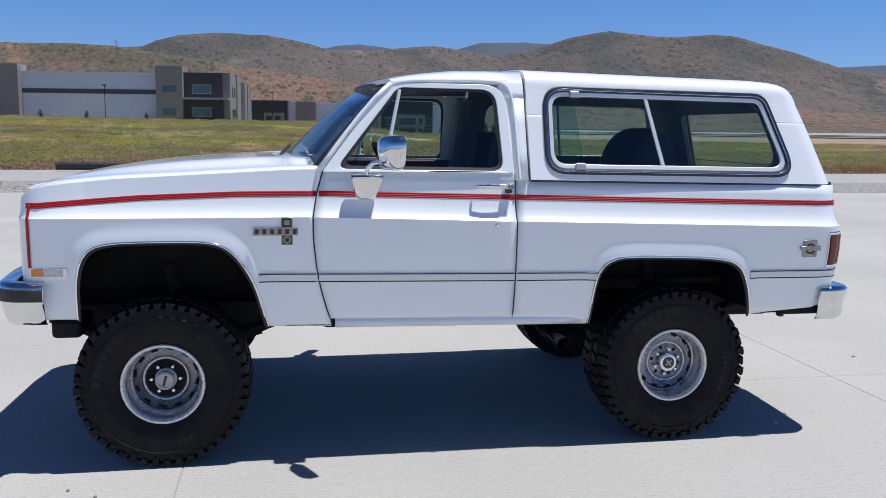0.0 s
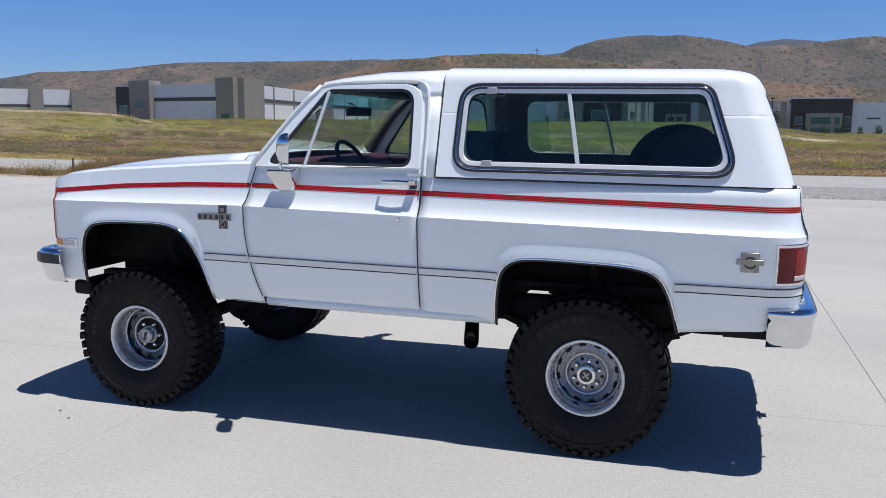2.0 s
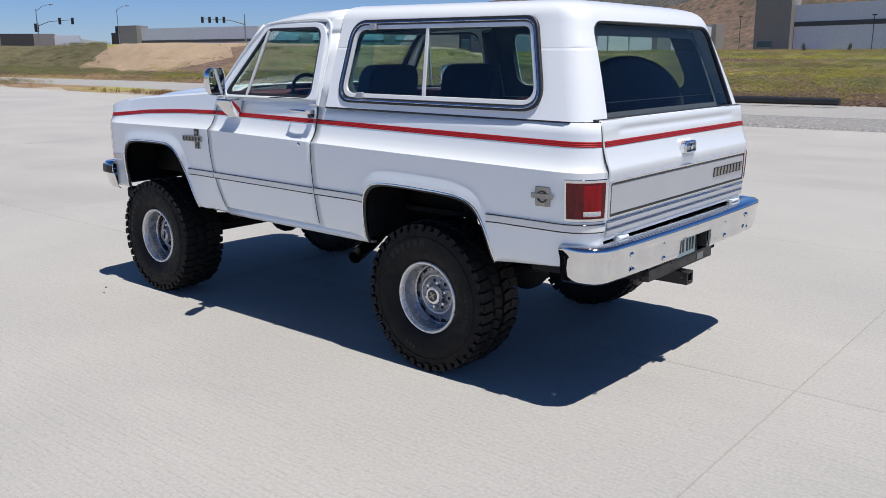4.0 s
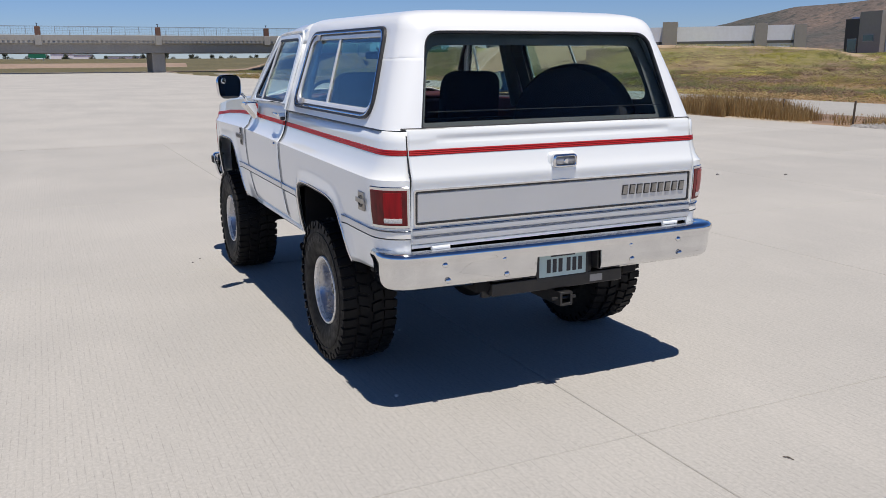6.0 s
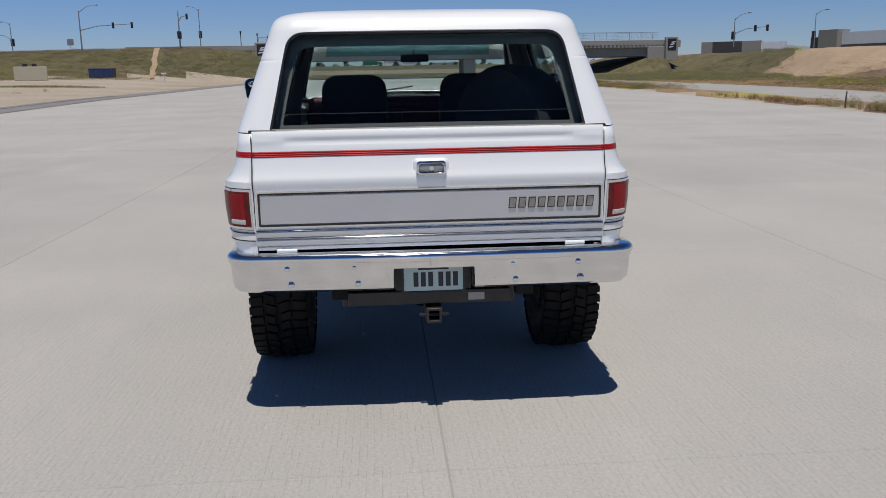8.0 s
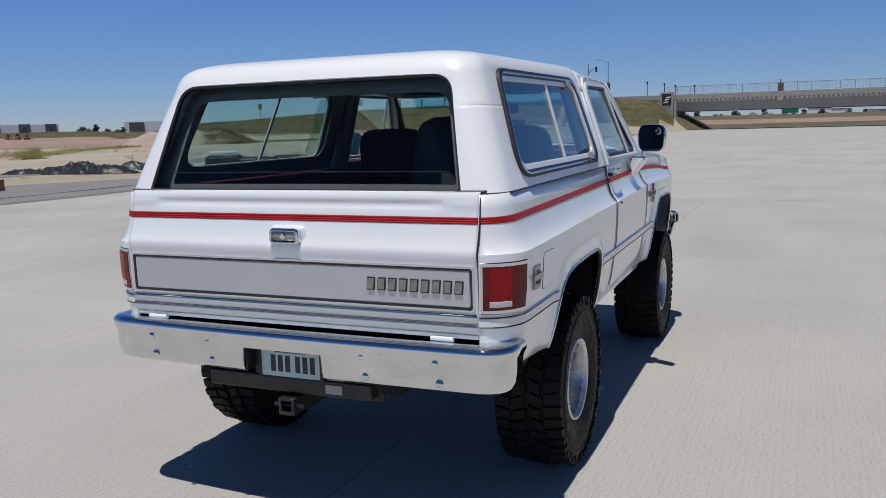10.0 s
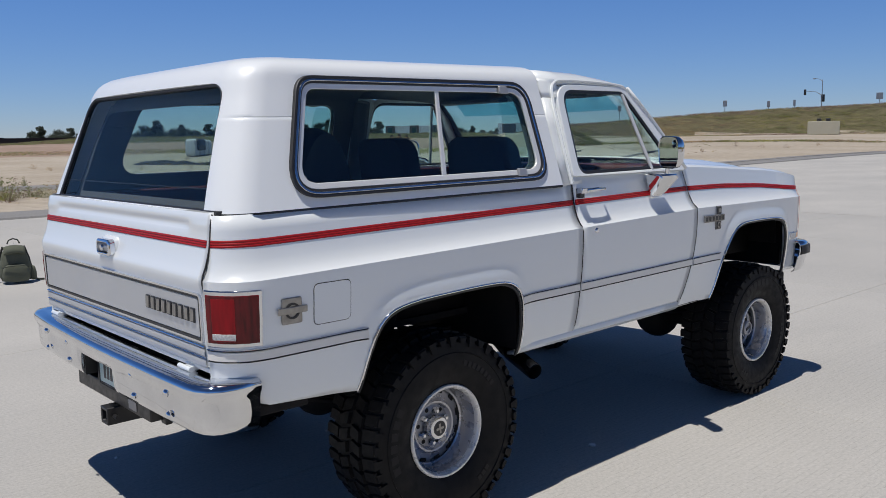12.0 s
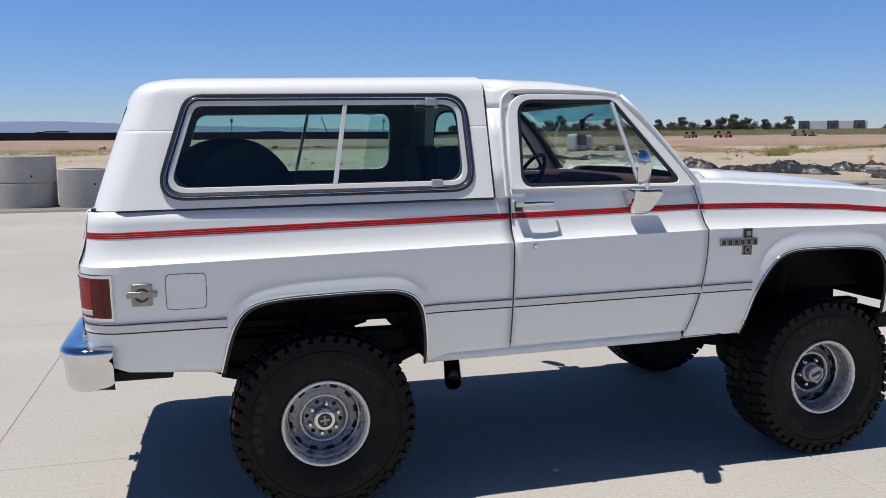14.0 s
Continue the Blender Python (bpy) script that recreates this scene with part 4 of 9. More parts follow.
# badges
for s in (-1, 1):
    fender, door, quarter = parts[s]
    y = 0.978
    on_side = lambda x, z, d: Vector((x, s * (interp(x, PLAN) - inset(z, interp(x, CREASE), 1.45, 1.0) + d), z))
    px = -0.748 if s < 0 else -0.846
    plate = part("badge", sheet([Vector(p) for p in ((px - 0.028, 1.130), (px + 0.028, 1.130), (px + 0.028, 1.270), (px - 0.028, 1.270))], on_side, 0.008, 0.01), BADGE, fender, "pewter name badge with black fill", bevel=0.002)
    part("badge_fill", sheet([Vector(p) for p in ((px - 0.023, 1.222), (px + 0.023, 1.222), (px + 0.023, 1.265), (px - 0.023, 1.265))], on_side, 0.010, 0.004), BADGEDARK, plate)
    part("badge_fill", sheet([Vector(p) for p in ((px - 0.023, 1.135), (px + 0.023, 1.135), (px + 0.023, 1.178), (px - 0.023, 1.178))], on_side, 0.010, 0.004), BADGEDARK, plate)
    o, i_ = ([Vector((px + r * math.cos(a), 1.157 + r * math.sin(a))) for a in (k * math.pi / 10 for k in range(20))] for r in (0.019, 0.012))
    part("badge_ring", ring(o, i_, on_side, 0.0125, 0.0125, 0.004), BADGE, plate)
    part("badge_bar", sheet([Vector(p) for p in ((px - 0.013, 1.232), (px + 0.013, 1.232), (px + 0.013, 1.255), (px - 0.013, 1.255))], on_side, 0.0125, 0.004), BADGE, plate)
    for i in range(6):
        x0 = (-0.912 if s < 0 else -0.902) + i * 0.037
        bm = sheet([Vector(p) for p in ((x0, 1.180), (x0 + 0.033, 1.180), (x0 + 0.034, 1.219), (x0 + 0.001, 1.219))], on_side, 0.014, 0.010)
        bar = part("letter_bar", bm, BADGE, plate, "", bevel=0.0015)
        part("letter_fill", sheet([Vector(p) for p in ((x0 + 0.007, 1.187), (x0 + 0.026, 1.187), (x0 + 0.027, 1.212), (x0 + 0.008, 1.212))], on_side, 0.0155, 0.004), BADGEDARK, bar)
    cx, cz = 2.128, 1.082
    on_q = lambda x, z, d: Vector((x, s * (interp(x, PLAN) - 0.003 + d), z))
    shield = part("emblem", sheet([Vector(p) for p in round_poly([(cx - 0.042, cz - 0.048), (cx + 0.042, cz - 0.048), (cx + 0.042, cz + 0.048), (cx - 0.042, cz + 0.048)], 0.006, 3)], on_q, 0.008, 0.01), BADGE, quarter, "square pewter and black trim emblem", bevel=0.003)
    part("emblem_bar", sheet([Vector(p) for p in ((cx - 0.062, cz - 0.010), (cx + 0.062, cz - 0.010), (cx + 0.062, cz + 0.016), (cx - 0.062, cz + 0.016))], on_q, 0.014, 0.006), BADGE, shield, "", bevel=0.003)
    o = [Vector((cx + 0.030 * math.cos(a), cz + 0.030 * math.sin(a))) for a in (k * math.pi / 12 for k in range(24))]
    i_ = [Vector((cx + 0.022 * math.cos(a), cz + 0.022 * math.sin(a))) for a in (k * math.pi / 12 for k in range(24))]
    part("emblem_ring", ring(o, i_, on_q, 0.012, 0.012, 0.006), BADGEDARK, shield)
    # front side marker
    on_f = lambda x, z, d: side_at(s, (x, interp(x, PLAN) - max(0, (-1.90 - x)) * 0.26, 0, 1), z, 1.4, d)
    bez = part("side_marker", sheet([Vector(p) for p in ((-1.968, 0.977), (-1.792, 0.977), (-1.792, 1.027), (-1.968, 1.027))], on_f, 0.006, 0.012), CHROME, truck, "amber and clear side marker lamp", bevel=0.002)
    part("amber_lens", sheet([Vector(p) for p in ((-1.962, 0.983), (-1.905, 0.983), (-1.905, 1.021), (-1.962, 1.021))], on_f, 0.009, 0.005), AMBER, bez, "amber lens")
    part("clear_lens", sheet([Vector(p) for p in ((-1.902, 0.983), (-1.812, 0.983), (-1.812, 1.021), (-1.902, 1.021))], on_f, 0.009, 0.005), CLEARLENS, bez, "clear lens")
on_right = lambda x, z, d: side_at(1, (x, interp(x, PLAN), 0, 1), z, 1.45, d)
o = [(1.862, 1.010), (2.032, 1.010), (2.032, 1.168), (1.862, 1.168)]
part("fuel_door", sheet([Vector(p) for p in round_poly(inset_poly(o, 0.003), 0.022, 6)], on_right, 0.0025, 0.006), WHITE, parts[1][2])
part("fuel_door_gap", ring(round_poly(o, 0.025, 6), round_poly(inset_poly(o, 0.004), 0.022, 6), on_right, 0.0012, 0.0012, 0.004), BLACKSTEEL, parts[1][2], "thin dark gap round the fuel door")


# bumpers
def bumper(cols, section, low):
    rows = []
    for (x, y, nx, ny) in cols:
        zl = low(y)
        rows.append([Vector((x + nx * d, y + ny * d, max(z, zl))) for d, z in section])
    return grid(rows)


def sweep_cols(pts):
    out = []
    for i, (x, y) in enumerate(pts):
        a, b = pts[max(i - 1, 0)], pts[min(i + 1, len(pts) - 1)]
        t = Vector((b[0] - a[0], b[1] - a[1])).normalized()
        out.append((x, y, t.y, -t.x))
    return out


half = [(2.228, -1.0), (2.33, -1.0), (2.376, -0.992), (2.418, -0.965), (2.447, -0.925), (2.462, -0.87), (2.474, -0.6), (2.482, -0.24), (2.482, -0.196), (2.482, -0.194), (2.484, 0.0)]
line = half + [(x, -y) for x, y in half[::-1][1:]]
# the bumper hangs a little askew
line = [(x + 0.012 + 0.019 * y, y) for x, y in line]
SECTION = [(-0.128, 0.840), (-0.120, 0.852), (-0.112, 0.856), (-0.05, 0.858), (-0.018, 0.855), (-0.004, 0.846), (0.0, 0.832), (-0.004, 0.815), (-0.012, 0.800), (-0.016, 0.785), (-0.018, 0.74), (-0.022, 0.70), (-0.03, 0.678), (-0.045, 0.664)]
rear_bumper = part("rear_bumper", bumper(sweep_cols(line), SECTION, lambda y: 0.776 if abs(y) < 0.195 else 0.664), CHROME, truck, "chrome step rear bumper with wear at its ends", solid=0.006, sharp=50)
for y in (-0.70, -0.38, 0.38, 0.70):
    for z in (0.786, 0.706):
        bm = lathe([(0, 0.010), (0.008, 0.009), (0.013, 0.005), (0.015, 0.0)], 14)
        bmesh.ops.transform(bm, matrix=Matrix.Translation((2.474 - 0.010 * abs(y) + 0.019 * y, y + (0.015 if z < 0.75 else 0), z)) @ Matrix.Rotation(radians(-90), 4, "Z"), verts=bm.verts)
        part("bolt", bm, CHROME, rear_bumper)
part("bumper_filler", boxes((2.335, 2.41, -0.93, 0.93, 0.795, 0.842)), UNDER, rear_bumper, "black filler between tailgate and bumper")
holder = part("plate_bracket", boxes((2.38, 2.400, -0.185, 0.185, 0.622, 0.80), (2.37, 2.455, -0.192, -0.186, 0.67, 0.80), (2.37, 2.455, 0.186, 0.192, 0.67, 0.80)), BLACKSTEEL, rear_bumper, "black number plate recess")
plate_place = lambda y, z, d: Vector((2.404 + d, y, z))
pl = part("number_plate", sheet([Vector(p) for p in round_poly([(-0.152, 0.627), (0.152, 0.627), (0.152, 0.779), (-0.152, 0.779)], 0.014, 5)], plate_place, 0.004, 0.004), PLATE, rear_bumper, "pale teal number plate with dark bars")
o = [(-0.158, 0.621), (0.158, 0.621), (0.158, 0.785), (-0.158, 0.785)]
part("plate_frame", ring(round_poly(o, 0.016, 5), round_poly(inset_poly(o, 0.013), 0.012, 5), plate_place, 0.008, 0.008, 0.008), BLACKTRIM, pl, "black plate frame")
for i in range(6):
    y0 = -0.098 + i * 0.036 + (0.014 if i > 2 else 0)
    part("ink_bar", boxes((2.408, 2.4092, y0, y0 + 0.024, 0.665, 0.738)), INK, pl, "dark bar")
part("ink_bar", boxes((2.408, 2.4092, -0.075, 0.075, 0.750, 0.762)), INK, pl, "dark bar")

half = [(-1.900, 1.0), (-1.98, 1.0), (-2.04, 0.990), (-2.10, 0.955), (-2.14, 0.885), (-2.175, 0.6), (-2.19, 0.0)]
line = half + [(x, -y) for x, y in half[::-1][1:]]
FSEC = [(-0.09, 0.952), (-0.085, 0.957), (-0.02, 0.955), (-0.004, 0.945), (0.0, 0.93), (0.002, 0.89), (-0.002, 0.865), (-0.012, 0.85), (-0.028, 0.78), (-0.04, 0.752), (-0.055, 0.744)]
front_bumper = part("front_bumper", bumper(sweep_cols(line), FSEC, lambda y: 0.0), CHROME, truck, "chrome front bumper with a black rub strip", solid=0.006, sharp=50)
part("rub_strip", bumper(sweep_cols(line), [(0.001, 0.932), (0.012, 0.928), (0.014, 0.90), (0.012, 0.872), (0.0, 0.867)], lambda y: 0.0), BLACKTRIM, front_bumper, "black rubber strip", solid=0.004)
for s in (-1, 1):
    part("bumper_bracket", boxes((-1.90, -1.76, min(s * 0.62, s * 0.9), max(s * 0.62, s * 0.9), 0.66, 0.75)), UNDER, front_bumper, "black tow bracket", bevel=0.02)
    part("bumper_bracket", boxes((2.05, 2.42, min(s * 0.45, s * 0.55), max(s * 0.45, s * 0.55), 0.68, 0.78)), UNDER, rear_bumper, "black bumper bracket", bevel=0.01)
    part("bumper_bracket", boxes((2.02, 2.30, min(s * 0.82, s * 0.93), max(s * 0.82, s * 0.93), 0.69, 0.74)), UNDER, rear_bumper, "black bumper end brace", bevel=0.01)

# underside: floor, wells, frame, axles, springs, exhaust, hitch
chassis = part("chassis", boxes((-2.0, 2.38, -0.50, -0.41, 0.60, 0.75), (-2.0, 2.38, 0.41, 0.50, 0.60, 0.75), (-1.9, -1.8, -0.45, 0.45, 0.62, 0.72), (-0.4, -0.25, -0.45, 0.45, 0.58, 0.66), (1.95, 2.05, -0.45, 0.45, 0.62, 0.72)), UNDER, truck, "black steel ladder frame", bevel=0.008)
for nm, sz in (("floor_pan", (-0.86, 0.87, -0.915, 0.915, 0.70, 0.74)), ("floor_pan", (0.87, 1.815, -0.62, 0.62, 0.83, 0.86)), ("floor_pan", (1.815, 2.36, -0.93, 0.93, 0.78, 0.82)), ("engine_block", (-1.90, -0.90, -0.40, 0.40, 0.72, 1.25)),
               ("bulkhead", (-0.88, -0.86, -0.84, 0.84, 0.72, 1.40)), ("bulkhead", (0.86, 0.88, -0.94, 0.94, 0.70, 1.06)), ("bulkhead", (1.805, 1.825, -0.94, 0.94, 0.74, 1.05)), ("bulkhead", (-1.985, -1.95, -0.83, 0.83, 0.78, 1.34))):
    part(nm, boxes(sz), UNDER, truck, "black underbody panel")
for s in (-1, 1):
    for x0, x1, zt, zl, yo in ((-1.95, -0.87, 1.20, 0.86, 0.94), (0.87, 1.815, 1.082, 0.84, 0.965)):
        well = [(yo, zt - 0.03), (0.80, zt), (0.66, zt - 0.01), (0.60, zt - 0.07), (0.585, zl)]
        part("wheel_well", grid([[Vector((x, s * y, z)) for y, z in well] for x in (x0, x1)]), UNDER, truck, "black inner wheel well", solid=0.012)
for x in (-1.3525, 1.3525):
    bm = rod([(x, -0.72, TIRE_R), (x, -0.3, TIRE_R), (x, 0.3, TIRE_R), (x, 0.72, TIRE_R)], 0.045, 12)
    axle = part("axle", bm, UNDER, truck, "black axle tube")
    bm = bmesh.new()
    bmesh.ops.create_uvsphere(bm, u_segments=16, v_segments=10, radius=0.15)
    bmesh.ops.transform(bm, matrix=Matrix.Translation((x, 0.25 if x < 0 else 0.0, TIRE_R)) @ Matrix.Diagonal((1, 1, 1.05, 1)), verts=bm.verts)
    part("differential", bm, UNDER, axle)
    for s in (-1, 1):
        leaf = [(x + u * 0.65, s * 0.52, TIRE_R + 0.10 + 0.16 * u * u) for u in (-1, -0.7, -0.4, 0, 0.4, 0.7, 1)]
        bm = bmesh.new()
        for k in range(3):
            tube(bm, [(a, b, c - 0.012 * k) for a, b, c in leaf[k // 2: len(leaf) - k // 2]], 0.022, 6)
        part("leaf_spring", bm, UNDER, axle)
        part("shock_absorber", rod([(x + 0.10, s * 0.58, TIRE_R + 0.02), (x - 0.02, s * 0.60, 0.98)], 0.032, 10), UNDER, axle)
part("drive_shaft", rod([(-0.3, 0.1, 0.60), (1.3, 0.0, 0.46)], 0.035, 10), UNDER, truck)
part("drive_shaft", rod([(-0.3, 0.15, 0.58), (-1.3, 0.25, 0.46)], 0.03, 10), UNDER, truck)
part("transfer_case", boxes((-0.55, -0.05, -0.18, 0.28, 0.50, 0.72)), UNDER, truck, bevel=0.03)
part("fuel_tank", boxes((1.85, 2.3, -0.38, 0.38, 0.56, 0.78)), UNDER, truck, "black fuel tank", bevel=0.03)
for s in (-1, 1):
    tail_pipe = rod([(-0.3, s * 0.36, 0.66), (0.25, s * 0.40, 0.67), (0.50, s * 0.46, 0.665), (0.62, s * 0.56, 0.65), (0.67, s * 0.68, 0.62), (0.715, s * 0.86, 0.577)], 0.036, 14)
    pipe = part("exhaust_pipe", tail_pipe, UNDER, truck, "dark exhaust pipe turned out ahead of the rear wheel")
    bm = lathe([(0.036, 0.0), (0.041, 0.0), (0.041, 0.215), (0.038, 0.22), (0.035, 0.215), (0.035, 0.02)], 20)
    aim = Vector((0.055, s * 0.22, -0.055)).to_track_quat("Y", "Z").to_matrix().to_4x4()
    bmesh.ops.transform(bm, matrix=Matrix.Translation((0.678, s * 0.72, 0.610)) @ aim, verts=bm.verts)
    bmesh.ops.recalc_face_normals(bm, faces=bm.faces)
    part("tip", bm, DARKCHROME, pipe, "polished dark hollow exhaust tip")
part("hitch", boxes((2.34, 2.41, -0.42, 0.38, 0.575, 0.645), (2.33, 2.36, -0.45, -0.40, 0.56, 0.72), (2.33, 2.36, 0.36, 0.41, 0.56, 0.72)), BLACKSTEEL, truck, "black receiver hitch bar", bevel=0.006)
o = [(-0.040, 0.487), (0.036, 0.487), (0.036, 0.563), (-0.040, 0.563)]
rec = part("hitch_receiver", ring([Vector(p) for p in o], [Vector(p) for p in inset_poly(o, 0.013)], lambda y, z, d: Vector((2.455 + d, y, z)), 0.0, 0.0, 0.30), BLACKSTEEL, truck, "black square hitch receiver", bevel=0.004)
part("pin", rod([(2.425, -0.075, 0.525), (2.425, 0.07, 0.525)], 0.009, 8), BLACKSTEEL, rec)
part("hitch_label", boxes((2.411, 2.413, 0.17, 0.25, 0.59, 0.628)), HUBGREY, rec, "worn sticker with unreadable bars")

# cabin
dash = part("dashboard", boxes((-0.62, -0.40, -0.79, 0.79, 1.22, 1.525), (-0.45, -0.36, -0.78, 0.78, 1.30, 1.47)), MAROON, truck, "maroon dashboard with a dark gauge panel", bevel=0.03)
part("gauge_panel", boxes((-0.362, -0.345, -0.72, -0.05, 1.31, 1.43)), DASH, dash, "dark gauge panel", bevel=0.01)
for k in range(4):
    bm = lathe([(0.032, 0.0), (0.036, 0.004), (0.036, 0.0)], 16)
    bmesh.ops.transform(bm, matrix=Matrix.Translation((-0.343, -0.62 + k * 0.14, 1.37)) @ Matrix.Rotation(radians(-90), 4, "Z"), verts=bm.verts)
    part("gauge", bm, STEEL, dash)
bm = bmesh.new()
c, n1 = Vector((-0.165, -0.40, 1.470)), Vector((0.86, 0, 0.5)).normalized()
a1, a2 = Vector((0, 1, 0)), n1.cross(Vector((0, 1, 0)))
loop = [c + (a1 * math.cos(t) + a2 * math.sin(t)) * 0.185 for t in (k * 2 * math.pi / 32 for k in range(33))]
tube(bm, loop, 0.013, 8, caps=False)
for t in (0.2, math.pi - 0.2, math.pi * 1.5):
    tube(bm, [c - n1 * 0.03, c + (a1 * math.cos(t) + a2 * math.sin(t)) * 0.18], 0.012, 6)
tube(bm, [c - n1 * 0.02, c - n1 * 0.22], 0.03, 8)
part("steering_wheel", bm, DASH, truck, "black steering wheel")


def seat(y):
    bm = bmesh.new()
    outline = round_poly([(-0.235, 0.95), (0.235, 0.95), (0.215, 1.70), (-0.215, 1.70)], [0.03, 0.03, 0.12, 0.12], 7)
    sections = []
    for d, k in ((-0.075, 0.80), (-0.07, 0.94), (-0.03, 1.0), (0.035, 1.0), (0.06, 0.94), (0.068, 0.8)):
        sections.append([Vector((0.44 + d + (p.y - 0.95) * 0.16, y + p.x * k, 1.28 + (p.y - 1.28) * (0.9 + 0.1 * k))) for p in outline])
    vsx = [[bm.verts.new(p) for p in sec] for sec in sections]
    n = len(outline)
    for a, b in zip(vsx, vsx[1:]):
        for k in range(n):
            bm.faces.new((a[k], a[(k + 1) % n], b[(k + 1) % n], b[k]))
    bm.faces.new(vsx[0][::-1])
    bm.faces.new(vsx[-1])
    bmesh.ops.recalc_face_normals(bm, faces=bm.faces)
    st = part("seat", boxes((-0.12, 0.40, y - 0.25, y + 0.25, 0.86, 1.0)), CLOTH, truck, "dark navy bucket seat", bevel=0.04)
    part("backrest", bm, CLOTH, st)


seat(-0.40)
seat(0.40)
part("console", boxes((-0.15, 0.35, -0.12, 0.12, 0.76, 1.02)), DASH, truck, bevel=0.03)
for s in (-1, 1):
    part("door_card", boxes((-0.545, 0.42, min(s * 0.905, s * 0.865), max(s * 0.905, s * 0.865), 0.80, 1.492)), MAROON, parts[s][1], "maroon inner door card", bevel=0.01)
for s in (-1, 1):
    part("side_trim", boxes((0.44, 2.28, min(s * 0.90, s * 0.84), max(s * 0.90, s * 0.84), 1.10, 1.448)), MAROON, truck, "maroon inner side trim", bevel=0.01)
part("cargo_floor", boxes((0.44, 2.30, -0.85, 0.85, 1.085, 1.10)), CLOTH, truck, "dark cargo floor carpet")
part("rear_seat_back", boxes((0.95, 1.10, -0.55, 0.50, 1.08, 1.40)), CLOTH, truck, "dark rear seat back", bevel=0.04)
bm = lathe([(0, -0.16), (0.30, -0.16), (0.40, -0.15), (0.425, -0.10), (0.43, 0.0), (0.425, 0.10), (0.40, 0.15), (0.30, 0.16), (0, 0.16)], 40)
bmesh.ops.transform(bm, matrix=Matrix.Translation((1.74, 0.49, 1.385)) @ Matrix.Rotation(radians(36), 4, "Z") @ Matrix.Scale(0.84, 4), verts=bm.verts)
spare = part("spare_wheel", bm, CLOTH, truck, "upright spare wheel in a black cover")
bm = boxes((-0.012, 0.012, -0.115, 0.115, -0.03, 0.03))
bmesh.ops.transform(bm, matrix=Matrix.Translation((-0.335, 0.05, 1.822)) @ Matrix.Rotation(radians(-22), 4, "Z"), verts=bm.verts)
rv = part("rear_view_mirror", bm, DASH, truck, "black interior mirror", bevel=0.01)
part("stem", rod([(-0.345, 0.05, 1.84), (-0.375, 0.05, 1.872), (-0.405, 0.05, 1.878)], 0.008, 8), DASH, rv)
for s in (-1, 1):
    part("roll_pillar", rod([(0.47, s * 0.83, 1.45), (0.49, s * 0.70, 1.93)], 0.05, 8), LINER, truck, "dark padded belt pillar")
    part("sun_visor", boxes((-0.22, -0.05, min(s * 0.12, s * 0.62), max(s * 0.12, s * 0.62), 1.915, 1.935)), LINER, truck, "dark sun visor", bevel=0.006)
for y in (-0.45, 0.15):
    part("wiper", rod([(-0.80, y + 0.1, 1.54), (-0.775, y + 0.25, 1.565), (-0.73, y + 0.5, 1.60)], 0.007, 6), BLACKTRIM, truck, "black wiper arm")
    part("wiper", rod([(-0.80, y + 0.1, 1.545), (-0.79, y - 0.02, 1.545)], 0.012, 6), STEEL, truck, "silver wiper pivot")


# ---- wheels ----
def tread_bm():
    """Lugs in staggered rows with deep gaps, and shoulder blocks on both sides."""
    bm = bmesh.new()
    n = 44

    def block(a0, a1, y0, y1, r0, r1, skew=0.0, drop=0.0):
        vs8 = []
        for r, top in ((r0, 0), (r1, 1)):
            for a, y in ((a0, y0), (a1, y0), (a1, y1), (a0, y1)):
                shift = skew * (y - (y0 + y1) / 2)
                rr = r - (drop * abs(y) / 0.155 if top else 0)
                c = 0.07 if top else 0.0
                aa = a + (c * (1 if a == a0 else -1)) * (a1 - a0) + shift
                yy = y + c * (1 if y == y0 else -1) * (y1 - y0) * 0.6
                vs8.append(bm.verts.new((rr * math.cos(aa), yy, rr * math.sin(aa))))
        for f in ((4, 5, 6, 7), (0, 1, 5, 4), (1, 2, 6, 5), (2, 3, 7, 6), (3, 0, 4, 7)):
            bm.faces.new([vs8[i] for i in f])
    step = 2 * math.pi / n
    for k in range(n):
        a = k * step
        long = k % 2 == 0
        for s in (-1, 1):
            o = 0.0 if s < 0 else step * 0.5
            y0, y1 = sorted((s * 0.080, s * (0.158 if long else 0.152)))
            block(a + o + step * 0.05, a + o + step * 0.87, y0, y1, 0.408, 0.429, 0.25 * s, 0.010)
            # side biters on the shoulder
            yy = s * 0.150
            r_out = 0.420 if long else 0.414
            r_in = 0.376 if long else 0.390
            q = [bm.verts.new(((r + 0.0) * math.cos(t), yy + s * d, r * math.sin(t))) for t, r, d in
                 ((a + o + step * 0.14, r_out, 0.008), (a + o + step * 0.76, r_out, 0.008), (a + o + step * 0.70, r_in, 0.012), (a + o + step * 0.20, r_in, 0.012))]
            w = [bm.verts.new((v.co.x, yy - s * 0.02, v.co.z)) for v in q]
            bm.faces.new(q)
            for i in range(4):
                bm.faces.new((q[i], q[(i + 1) % 4], w[(i + 1) % 4], w[i]))
            y0, y1 = sorted((s * (0.006 if long else 0.016), s * (0.066 if long else 0.075)))
            block(a + o * 0.6 + step * 0.06, a + o * 0.6 + step * 0.90, y0, y1, 0.408, 0.431, -0.7 * s)
    bmesh.ops.recalc_face_normals(bm, faces=bm.faces)
    return bm


